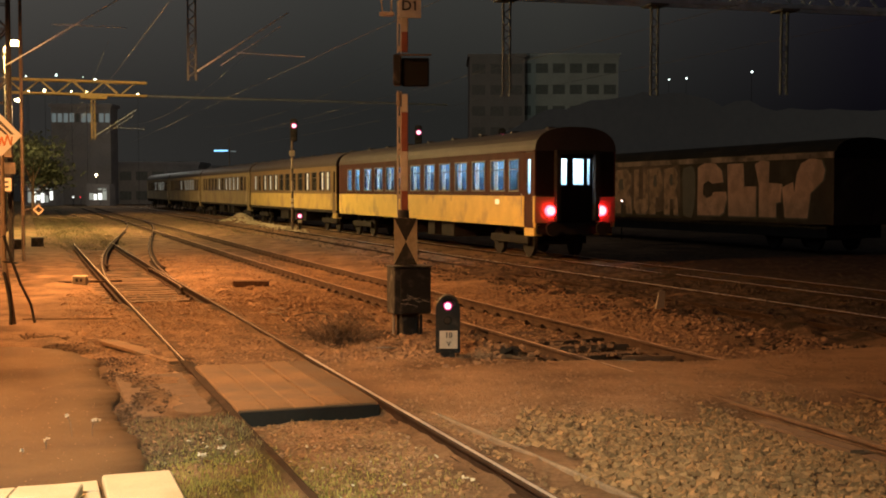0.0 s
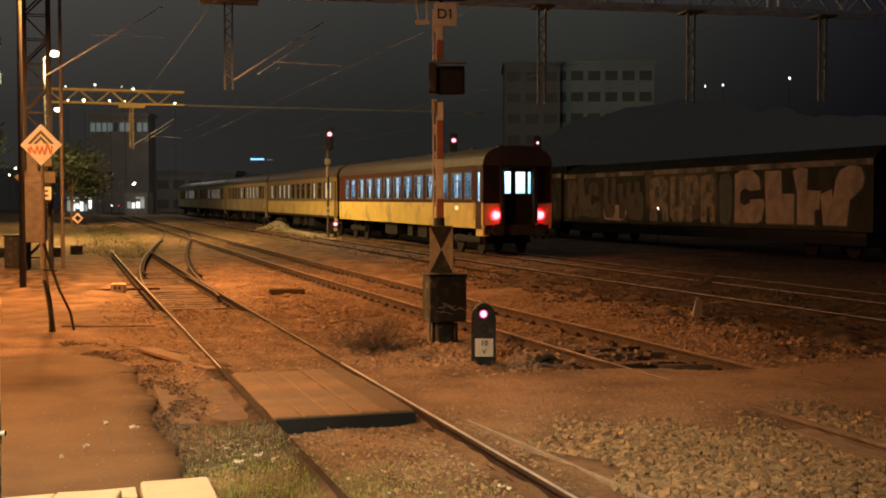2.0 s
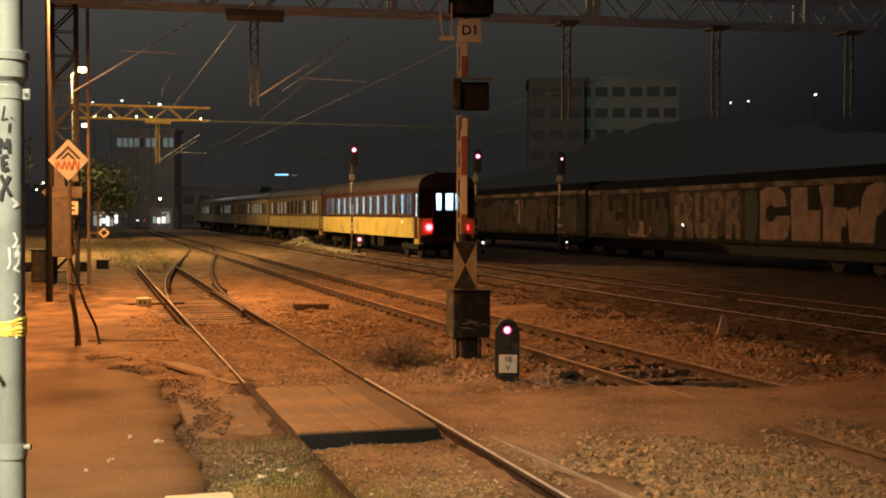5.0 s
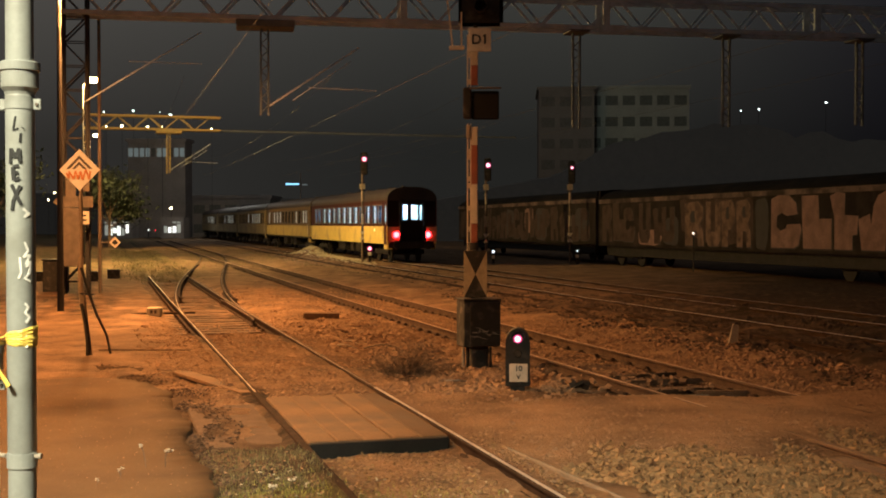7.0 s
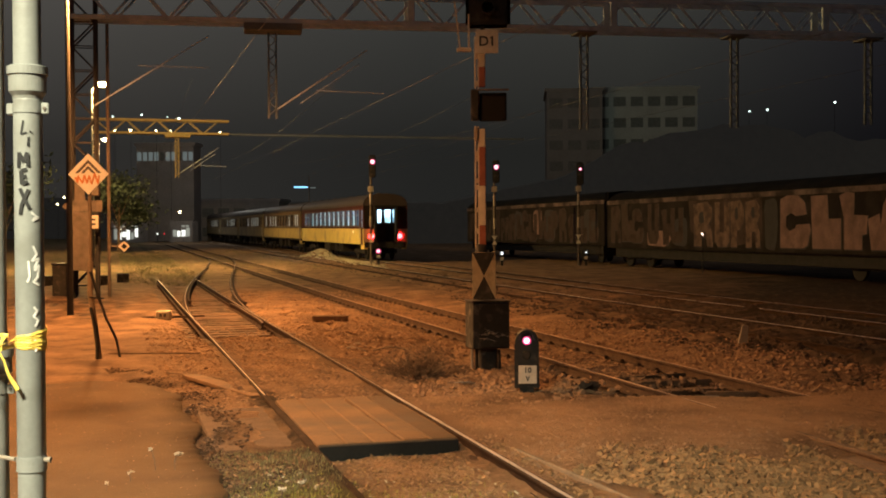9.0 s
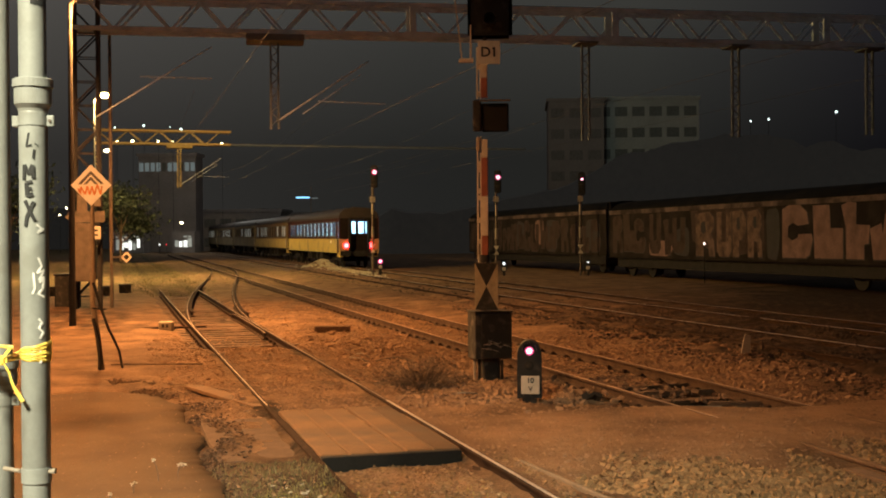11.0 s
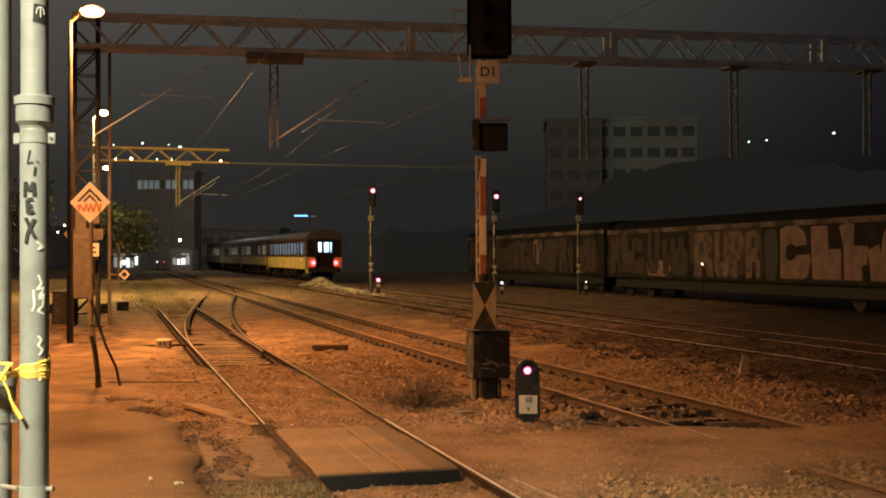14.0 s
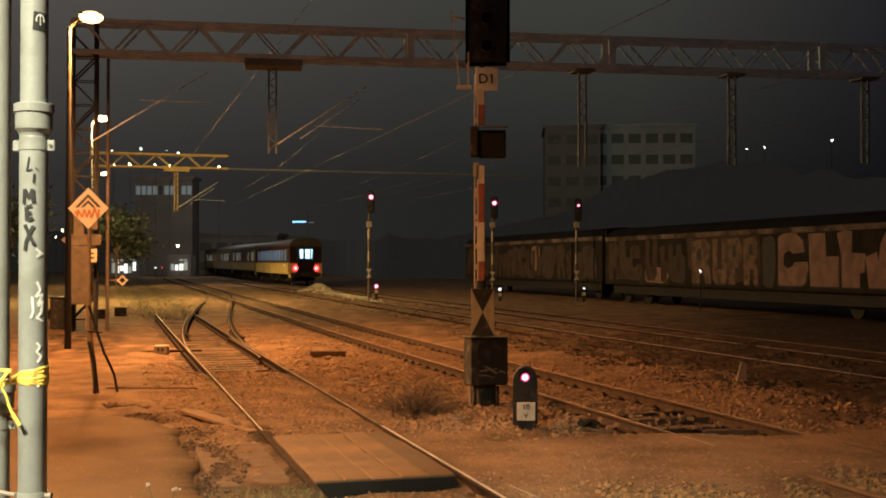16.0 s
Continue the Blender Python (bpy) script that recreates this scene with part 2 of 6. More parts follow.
DIAMOND = mat("orange_sign_face", (0.68, 0.64, 0.58), 0.5, var=0.08, scale=8, bump=0.05, dist=0.002)
DIAMARK = mat("brown_sign_stripe", (0.10, 0.085, 0.075), 0.6, bump=0)
SCRAWL = mat("red_scrawl", (0.55, 0.20, 0.07), 0.6, bump=0)
TREDUP = mat("carriage_red_paint", (0.058, 0.020, 0.016), 0.7, var=0.2, scale=2, fine=25, bump=0.08, dist=0.003, spec=0.12)
# carriage end near black: its unlit side is put into the paint
TEND = mat("dark_end_paint_shaded", (0.012, 0.007, 0.007), 0.8, var=0.3, scale=2, fine=25, bump=0.1, dist=0.003, spec=0.15)
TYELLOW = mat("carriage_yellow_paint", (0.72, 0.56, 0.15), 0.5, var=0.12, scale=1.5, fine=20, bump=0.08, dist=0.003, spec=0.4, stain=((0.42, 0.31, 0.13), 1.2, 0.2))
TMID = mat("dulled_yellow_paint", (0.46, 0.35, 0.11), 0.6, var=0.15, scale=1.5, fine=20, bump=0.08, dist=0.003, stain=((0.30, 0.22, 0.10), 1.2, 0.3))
# far carriages: a darker yellow than the two at the rear
TDULL = mat("dark_yellow_paint", (0.26, 0.21, 0.11), 0.7, var=0.2, scale=1.2, fine=20, bump=0.08, dist=0.003, stain=((0.18, 0.14, 0.085), 1.0, 0.3))
TBROWN = mat("carriage_brown_paint", (0.14, 0.095, 0.045), 0.6, var=0.2, scale=1.5, fine=20, bump=0.08, dist=0.003)
TROOF = mat("sooty_roof", (0.036, 0.027, 0.024), 0.62, spec=0.3, var=0.3, scale=1.2, fine=15, bump=0.2, dist=0.01)
TUNDER = mat("black_underframe", (0.016, 0.014, 0.013), 0.85, var=0.4, scale=3, bump=0.3)
TINSIDE = mat("blue_grey_lining", (0.055, 0.088, 0.118), 0.6, var=0.1, scale=2, bump=0)
PALEWALL = mat("white_vestibule_lining", (0.75, 0.78, 0.78), 0.5, var=0.06, scale=3, bump=0)
FRAMESTEEL = mat("grey_window_frame", (0.17, 0.19, 0.21), 0.6, 0.2, var=0.2, scale=3, fine=30, bump=0)
SEATBLUE = mat("blue_seat_cloth", (0.028, 0.046, 0.075), 0.9, var=0.2)
CURTAIN = mat("pale_window_curtain", (0.84, 0.87, 0.88), 0.9, var=0.1, scale=10)
thin, mixed = CURTAIN.node_tree.nodes.new("ShaderNodeBsdfTranslucent"), CURTAIN.node_tree.nodes.new("ShaderNodeMixShader")
thin.inputs[0].default_value = (0.84, 0.88, 0.90, 1)
mixed.inputs[0].default_value = 0.55
CURTAIN.node_tree.links.new(CURTAIN.node_tree.nodes["Principled BSDF"].outputs[0], mixed.inputs[1])
CURTAIN.node_tree.links.new(thin.outputs[0], mixed.inputs[2])
CURTAIN.node_tree.links.new(mixed.outputs[0], CURTAIN.node_tree.nodes["Material Output"].inputs[0])
DARKGLASS = mat("dark_window_glass", (0.02, 0.022, 0.022), 0.12, var=0.1, bump=0, spec=0.6)
GLASS = pane_glass("clear_carriage_pane")
GRAFBODY = mat("faded_carriage_side", (0.021, 0.017, 0.016), 0.85, spec=0.05, var=0.3, scale=1.0, fine=14, bump=0.15, stain=((0.036, 0.029, 0.027), 0.8, 0.2))
# near black with slightly paler blotches
GRAFROOF = mat("near_black_roof", (0.006, 0.006, 0.007), 0.85, spec=0.05, var=0.4, scale=0.8, fine=10, bump=0.2, dist=0.01, stain=((0.014, 0.012, 0.012), 0.7, 0.2))
GRAFDIM = mat("faded_spray_paint", (0.056, 0.040, 0.036), 0.85, spec=0.05, var=0.45, scale=1.6, fine=12, bump=0, stain=((0.05, 0.038, 0.033), 1.2, 0.45))
GRAFPALE = mat("pale_spray_paint", (0.190, 0.120, 0.106), 0.8, spec=0.1, var=0.25, scale=2.0, fine=20, bump=0, stain=((0.115, 0.075, 0.066), 1.6, 0.3))
GRAFMID = mat("worn_spray_paint", (0.142, 0.098, 0.080), 0.85, spec=0.05, var=0.4, scale=2.4, fine=20, bump=0, stain=((0.06, 0.043, 0.038), 2.0, 0.35))
GRAFSTRIP = mat("pale_flaking_strip", (0.135, 0.102, 0.092), 0.85, spec=0.05, var=0.4, scale=1.2, fine=10, bump=0.1, stain=((0.035, 0.028, 0.026), 0.9, 0.75))
GRAFDARK = mat("dark_spray_paint", (0.022, 0.020, 0.021), 0.75, var=0.3, bump=0)
DIMPANE = mat("dull_dark_pane", (0.15, 0.155, 0.145), 0.8, bump=0, spec=0.1)
NIGHTFACADE = mat("unlit_dark_facade", (0.27, 0.245, 0.23), 0.9, var=0.2, scale=0.3, fine=3, bump=0.1)
DULLPANE = mat("unlit_brown_pane", (0.10, 0.085, 0.078), 0.7, bump=0, spec=0.1)
DARKFACADE = mat("dark_rendered_facade", (0.135, 0.108, 0.098), 0.9, var=0.15, scale=0.3, fine=3, bump=0.1)
LEAF = mat("tree_leaf", (0.055, 0.075, 0.045), 0.8, var=0.3, scale=2, fine=10, bump=0, rnd=-0.5)
LAWN = mat("fresh_grass_blade", (0.27, 0.255, 0.065), 0.85, var=0.2, scale=2, fine=10, bump=0, rnd=-0.6)
GRASS = mat("dry_grass_blade", (0.17, 0.145, 0.07), 0.85, var=0.3, scale=2, fine=10, bump=0, rnd=-0.6)
TWIG = mat("dry_twig", (0.18, 0.125, 0.08), 0.9, var=0.35, scale=4, fine=10, bump=0, rnd=-0.4)
PETAL = mat("white_petal", (0.55, 0.50, 0.40), 0.8, bump=0)
FACADE = mat("grey_rendered_facade", (0.36, 0.36, 0.33), 0.9, var=0.15, scale=0.3, fine=3, bump=0.1)
HILL = mat("wooded_slope_haze_glow", (0.022, 0.022, 0.016), 0.95, var=0.4, scale=0.1, fine=1.2, bump=0)
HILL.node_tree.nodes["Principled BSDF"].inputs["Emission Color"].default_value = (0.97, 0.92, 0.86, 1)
HILL.node_tree.nodes["Principled BSDF"].inputs["Emission Strength"].default_value = 0.0105   # faint glow put in for night haze before the far slope
LAMPGLOW = glow("sodium_lamp_bowl", (1.0, 0.55, 0.20), 6)
FARGLOW = glow("warm_lamp_bowl", (1.0, 0.80, 0.45), 14)
TUBE = glow("carriage_ceiling_light", (0.55, 0.82, 1.0), 75.0)
DIMLIT = glow("dimly_lit_pane", (0.80, 0.84, 0.74), 0.28)
PALESTEEL = mat("bare_galvanised_tube", (0.52, 0.58, 0.66), 0.6, 0.0, var=0.2, scale=3, fine=30, bump=0.1, dist=0.003)
DARKWIRE = mat("dark_copper_wire", (0.05, 0.048, 0.045), 0.7, 0.2, var=0.2, bump=0)
REDLAMP = glow("lit_red_tail_lens", (1.0, 0.52, 0.56), 1.7)
REDRIM = glow("red_lens_rim", (1.0, 0.03, 0.05), 0.9)
# collar glow put in for the tail lamp's red halo
TAILGLOW = glow("red_lamp_halo", (1.0, 0.010, 0.016), 42.0)
SIGRED_LIT = glow("lit_red_signal_lens", (1.0, 0.72, 0.85), 2.0)
# glare round the signal lenses, put in as a glowing ring
SIGHALO = glow("red_signal_halo", (0.85, 0.06, 0.22), 1.0)
SIGWHITE_LIT = glow("lit_white_signal_lens", (0.85, 0.92, 1.0), 1.6)
WINDOWGLOW = glow("lit_shop_window", (0.95, 0.97, 0.90), 1.4)
OFFICEGLOW = glow("lit_office_window", (0.55, 0.68, 0.70), 0.14)
BLUEGLOW = glow("blue_neon_sign", (0.25, 0.62, 1.0), 1.8)
SPOTGLOW = glow("distant_lamp", (0.8, 1.0, 0.95), 4)


# ---- mesh tools ----
def part(name, bm, material, parent=None, label="", m=None, smooth=False):
    """Links a bmesh (or a mesh) as one mesh object, under a thing or a part."""
    if isinstance(bm, bmesh.types.BMesh):
        me = bpy.data.meshes.new(name)
        if smooth:
            for f in bm.faces:
                f.smooth = True
        bm.to_mesh(me)
        bm.free()
        me.materials.append(material)
    else:
        me = bm
    ob = new(name, me)
    ob.parent = parent
    if m is not None:
        ob.matrix_basis = m
    if label:
        ob["label"] = label
    return ob


def thing(name, m, label, category, group="", kind=""):
    ob = new(name)
    ob.matrix_basis = m
    return tagged(ob, label, category, group, kind)


def box(bm, x0, x1, y0, y1, z0, z1, taper=0.0):
    v = [bm.verts.new((x, y, z)) for z, k in ((z0, 0), (z1, taper)) for x, y in
         ((x0 + k, y0 + k), (x1 - k, y0 + k), (x1 - k, y1 - k), (x0 + k, y1 - k))]
    for f in ((3, 2, 1, 0), (4, 5, 6, 7), (0, 1, 5, 4), (1, 2, 6, 5), (2, 3, 7, 6), (3, 0, 4, 7)):
        bm.faces.new([v[i] for i in f])
    return bm


def soft_box(x0, x1, y0, y1, z0, z1, r=0.01, seg=1):
    bm = box(bmesh.new(), x0, x1, y0, y1, z0, z1)
    bmesh.ops.bevel(bm, geom=bm.edges[:], offset=r, segments=seg, affect="EDGES")
    return bm


def rod(bm, p, q, r0, r1=None, sides=8, cap=True):
    p, q = Vector(p), Vector(q)
    r1 = r0 if r1 is None else r1
    d = (q - p).normalized()
    a = d.orthogonal().normalized()
    b = d.cross(a)
    ring = [[bm.verts.new(c + (a * math.cos(t) + b * math.sin(t)) * r) for t in [2 * math.pi * i / sides for i in range(sides)]]
            for c, r in ((p, r0), (q, r1))]
    for i in range(sides):
        j = (i + 1) % sides
        bm.faces.new((ring[0][i], ring[0][j], ring[1][j], ring[1][i]))
    if cap:
        bm.faces.new(ring[0][::-1])
        bm.faces.new(ring[1])
    return bm


def bar(bm, p, q, w, h=None):
    """A square bar from p to q."""
    return rod(bm, p, q, w * 0.707, (h or w) * 0.707, 4)


def turned(bm, profile, sides=20):
    """A body of revolution round z: radius, height pairs."""
    rings = [[bm.verts.new((r * math.cos(2 * math.pi * i / sides), r * math.sin(2 * math.pi * i / sides), z)) for i in range(sides)]
             for r, z in profile]
    for a, b in zip(rings, rings[1:]):
        for i in range(sides):
            j = (i + 1) % sides
            bm.faces.new((a[i], a[j], b[j], b[i]))
    bm.faces.new(rings[0][::-1])
    bm.faces.new(rings[-1])
    return bm


def prism(bm, poly, d0, d1, put):
    """A flat outline poly of (a, b), drawn out from d0 to d1; put(a, b, d) gives the corner."""
    lo, hi = [bm.verts.new(put(a, b, d0)) for a, b in poly], [bm.verts.new(put(a, b, d1)) for a, b in poly]
    bm.faces.new(lo[::-1])
    bm.faces.new(hi)
    for i in range(len(poly)):
        j = (i + 1) % len(poly)
        bm.faces.new((lo[i], lo[j], hi[j], hi[i]))
    return bm


def facing(a, b, d):
    """Outlines that stand upright and face the camera side: a across, b up, d towards it."""
    return (a, -d, b)


def letters(body, size, depth=0.002, bold=0.0):
    """Raised writing as a mesh in the x-z plane, facing -y, centred."""
    cu = bpy.data.curves.new("writing", "FONT")
    cu.body, cu.size, cu.extrude, cu.offset, cu.resolution_u = body, size, depth, bold, 3
    cu.align_x, cu.align_y = "CENTER", "CENTER"
    ob = bpy.data.objects.new("writing", cu)
    me = bpy.data.meshes.new_from_object(ob)
    me.transform(Matrix.Rotation(radians(90), 4, "X"))
    bpy.data.objects.remove(ob)
    bpy.data.curves.remove(cu)
    return me


def rocks(bm, spots, lo, hi, flat=0.7):
    """Uneven stones, each a small irregular lump, at (x, y, z) spots."""
    base = [(-1, -1, -1), (1, -1, -1), (1, 1, -1), (-1, 1, -1), (-1, -1, 1), (1, -1, 1), (1, 1, 1), (-1, 1, 1)]
    for x, y, z in spots:
        r = random.uniform(lo, hi)
        m = Euler((random.uniform(-0.6, 0.6), random.uniform(-0.6, 0.6), random.uniform(0, 6.3))).to_matrix()
        sx, sy, sz = r * random.uniform(0.6, 1.1), r * random.uniform(0.5, 0.9), r * flat * random.uniform(0.5, 1.0)
        v = []
        for a, b, c in base:
            k = 0.72 * random.uniform(0.6, 1.15)
            p = m @ Vector((a * sx * k, b * sy * k, c * sz * k))
            v.append(bm.verts.new((x + p.x, y + p.y, z + p.z)))
        for f in ((3, 2, 1, 0), (4, 5, 6, 7), (0, 1, 5, 4), (1, 2, 6, 5), (2, 3, 7, 6), (3, 0, 4, 7)):
            bm.faces.new([v[i] for i in f])
    return bm


def tube(pts, r, sides=6):
    """One bent tube through the points."""
    bm, rings = bmesh.new(), []
    pts = [Vector(p) for p in pts]
    for i, p in enumerate(pts):
        d = (pts[min(i + 1, len(pts) - 1)] - pts[max(i - 1, 0)]).normalized()
        a = d.cross(Vector((0.13, 0.21, 1))).normalized()
        b = d.cross(a)
        rings.append([bm.verts.new(p + (a * math.cos(6.2832 * k / sides) + b * math.sin(6.2832 * k / sides)) * r) for k in range(sides)])
    for p, q in zip(rings, rings[1:]):
        for k in range(sides):
            j = (k + 1) % sides
            bm.faces.new((p[k], p[j], q[j], q[k]))
    bm.faces.new(rings[0][::-1])
    bm.faces.new(rings[-1])
    return bm


def on_lay(n, s, z=0.0):
    p = AC * n + AL * s
    return Vector((p.x, p.y, z + rise(s)))


# ---- ground: one sheet, trodden path, shoulders and sunken track beds ----
def paved_edge(s):
    """How far to the right the asphalt yard reaches."""
    return 0.82 + 0.06 * math.sin(s * 2.1) - max(0.0, s - 15.0) * 0.27 + 0.012 * math.sin(s * 6.3)


def step(a, b, x):
    k = min(max((x - a) / (b - a), 0.0), 1.0)
    return k * k * (3 - 2 * k)


def lift(n, s):
    """Height of the bare ground at n, s, above the climbing plane."""
    far = 13.05 - 0.6 * step(6.2, 7.9, n) + 0.35 * step(8.3, 10, n)
    path = step(9.2, 10.0, s) * (1 - step(far - 0.35, far + 0.25, s)) if n > 3.5 else step(10.88, 11.15, s) * (1 - step(13.0, 14.2, s))
    path *= step(1.62, 1.78, n)
    rough = 0.035 * noise.noise(Vector((n * 0.9, s * 0.9, 0))) + 0.03 * noise.noise(Vector((n * 2.6, s * 2.6, 4)))
    rough += 0.026 * abs(noise.noise(Vector((n * 4.4, s * 4.4, 8)))) * (1 if s < 34 else 0)
    rough *= 1 + 1.5 * math.exp(-((n - 4.7) / 0.8) ** 2) * step(13.8, 15, s) * (1 - step(24, 30, s)) + 1.6 * step(9.6, 10.6, n) * step(13, 14.5, s) * (1 - step(26, 34, s))
    rough *= 1 - 0.65 * (1 - step(2.0, 2.5, n)) * (1 - step(9.8, 10.8, s))
    z = rough
    for c, deep in ((TR1, 0.075), (TR2, 0.085), (TR3, -0.085), (TR4, -0.08)):
        d = abs(n - c)
        bed = (1 - step(1.0, 1.35, d)) * deep
        if c == TR1 and 13.8 < s < 24.5:
            bed *= -0.7 + 1.7 * step(21, 24.5, s)
        if c == TR1 and s <= 13.8:
            bed = 0.05 * (1 - step(0.70, 0.80, d)) - 0.05 * step(0.70, 0.80, d) * (1 - step(1.25, 1.6, d))
        if c == TR2 and s > 14.5:
            bed *= 1 - 0.35 * step(14.5, 17, s)
        if c == TR2 and s < 11:
            bed = -0.03 * (1 - step(1.2, 1.6, d))
        z -= bed
    z += 0.10 * math.exp(-((n - 9.9) / 0.9) ** 2) * step(13.5, 15, s)
    z += 0.05 * math.exp(-((n - 4.9) / 1.0) ** 2) * (1 - path)
    mound = math.exp(-((n - 14.2) / 0.75) ** 2) * (0.62 * math.exp(-((s - 81) / 2.2) ** 2) + 0.16 * step(62, 67, s) * (1 - step(76, 84, s)))
    z = z * (1 - path) + path * (0.075 + 0.026 * step(4.5, 6.0, n) + 0.012 * noise.noise(Vector((n * 1.2, s * 1.2, 9))))
    z -= 0.05 * step(10.5, 12, n) * (1 - path)
    sunk = step(0.6, 0.8, n) * (1 - step(1.70, 1.76, n)) * step(10.6, 11.0, s) * (1 - step(13.8, 14.2, s))
    z = z * (1 - sunk) + (0.03 + 0.035 * noise.noise(Vector((n * 5, s * 4, 31))) + 0.03 * noise.noise(Vector((n * 2, s * 1.7, 3)))) * sunk
    pv = 1 - step(-0.02, 0.24, n - paved_edge(s))
    flat = pv * (1 - step(19.5, 21.5, s))
    pv *= 1 - step(15.8, 17.4, s + 0.8 * noise.noise(Vector((n * 1.1, s * 0.9, 17))))
    z = z * (1 - flat) + flat * (-0.03 * pv + 0.015 * (1 - pv) + 0.4 * z * (1 - pv))
    z += mound + 0.07 * math.exp(-((n - TR1 + G) / 0.13) ** 2) * (1 - step(10.2, 10.75, s))
    return z * (1 - step(140, 220, s))


def grid_sheet(name, ns, ss, height, material):
    verts = [on_lay(n, s, height(n, s)) for s in ss for n in ns]
    w = len(ns)
    faces = [(j * w + i, j * w + i + 1, (j + 1) * w + i + 1, (j + 1) * w + i) for j in range(len(ss) - 1) for i in range(w - 1)]
    me = bpy.data.meshes.new(name)
    me.from_pydata([tuple(v) for v in verts], [], faces)
    me.polygons.foreach_set("use_smooth", [True] * len(faces))
    me.materials.append(material)
    return new(name, me)


NS = [-2500, -900, -300, -120, -50, -25, -14, -9, -6.5] + [-5 + 0.2 * i for i in range(20)] + [-1 + 0.095 * i for i in range(140)] + [12.35 + 0.15 * i for i in range(14)] + [14.5 + 0.5 * i for i in range(12)] \
    + [21 + i for i in range(10)] + [35, 45, 70, 130, 300, 900, 2500]
SS = [-400, -120, -40, -15, -5, 0, 3, 5] + [6 + 0.11 * i for i in range(130)] + [20.5 + 0.22 * i for i in range(60)] \
    + [34 + 0.6 * i for i in range(45)] + [62 + 1.5 * i for i in range(40)] + [125, 140, 170, 210, 260, 400, 800, 1600, 2600]
ground = grid_sheet("ground", NS, SS, lift, DIRT)


def wear_shade(n, s):
    """Red: oily dark, painted shade, lamp falloff; green: thin growth; blue: pale trodden dust."""
    d1, d2 = abs(abs(n - TR1) - G), abs(abs(n - TR2) - G)
    ragged = 0.5 + 0.9 * noise.noise(Vector((n * 2.3, s * 1.1, 7)))
    oil_shade = (1 - step(0.05, 0.36, d1)) * (0.35 + 0.65 * step(18, 25, s)) * (0 if 10.8 < s < 13.9 and n > 1.6 else 1)
    oil_shade = max(oil_shade, 0.95 * (1 - step(0.08, 0.26, abs(n - TR1 + G))) * (1 - step(14, 16, s)))
    oil_shade = max(oil_shade, 0.95 * (1 - step(0.75, 1.15, abs(n - TR1))) * step(23.5, 24.6, s) * (1 - step(45, 60, s)))
    # shade alongside the second track's rails is painted into this mask
    oil_shade = max(oil_shade, 0.8 * (1 - step(0.08, 0.35, d2)) * step(12.5, 13.5, s), 0.95 * (1 - step(0.5, 0.9, abs(n - TR2))) * step(12.4, 12.9, s) * (1 - 0.6 * step(14.5, 17, s)))
    e = n - paved_edge(s)
    oil_shade = max(oil_shade, 0.95 * step(-0.35, 0.05, e) * (1 - step(0.15, 0.75, e)) * step(8.5, 9.5, s) * (1 - step(16, 19, s)) * (0.6 if s > 14.2 else 0.95 if s < 11 else 0.8))
    oil_shade = max(oil_shade, 0.62 * step(0.75, 0.9, n) * (1 - step(1.7, 2.0, n)) * step(8.6, 9.4, s) * (1 - step(11, 11.3, s)))
    # dark patch round the bush
    oil_shade = max(oil_shade, 0.9 * (1 - step(0.5, 1.2, abs(n - 4.15))) * (1 - step(0.5, 1.5, abs(s - 16.3))))
    oil_shade = max(oil_shade, 0.75 * step(5.0, 9.0, -n + 8) * step(26, 30, s) * (1 - step(36, 44, s)) * step(-6, -1, -abs(n + 1.5)))
    green = step(44, 58, s) * (1 - step(3.5, 5.5, n)) * 0.8 + (1 - step(8.8, 9.8, s)) * (1 - step(1.5, 2.3, n)) * 0.8
    green = max(green, 0.3 * step(60, 75, s) * (1 - step(8, 12, n)))
    # darker to the right: the lamps' falloff put into the colour
    oil_shade = max(oil_shade, (0.8 + 0.4 * step(13, 18, n)) * step(9.3, 11.0, n) * step(12.5, 14, s) * (1 - 0.8 * step(26, 40, s - 1.2 * max(0, n - 16))))
    dust = step(9.3, 10.1, s) * (1 - step(12.5, 13.2, s)) * step(3.3, 3.7, n) * (1 - step(9, 15, n)) * (0.55 + 0.6 * noise.noise(Vector((n * 0.8, s * 1.6, 3))))
    # earth under the ballast darkened as shade between the stones
    oil_shade = max(oil_shade, 0.45 * step(3.9, 4.3, n) * (1 - step(8.8, 9.8, s)))
    # keeps the painted falloff full and even far from the lamps
    deep = step(10.2, 12.2, n) * step(12.6, 13.4, s) * (1 - step(24, 36, s - 1.2 * max(0, n - 16)))
    return min(1, oil_shade * max(0.25 + 0.75 * deep, min(1.2, ragged * 1.5))), min(1, green * max(0.2, ragged * 1.4)), min(1, max(0, dust))


layer = ground.data.color_attributes.new("wear_shade", "FLOAT_COLOR", "POINT")
layer.data.foreach_set("color", [c for s in SS for n in NS for c in (*wear_shade(n, s), 1.0)])
tagged(ground, "trodden brown earth of a railway yard with gravel and bare patches", "ground", kind="structure")

# the asphalt yard lies on the earth
pav_s = [-14 + 1.0 * i for i in range(17)] + [3 + 0.06 * i for i in range(280)]
bm = bmesh.new()
lines = []
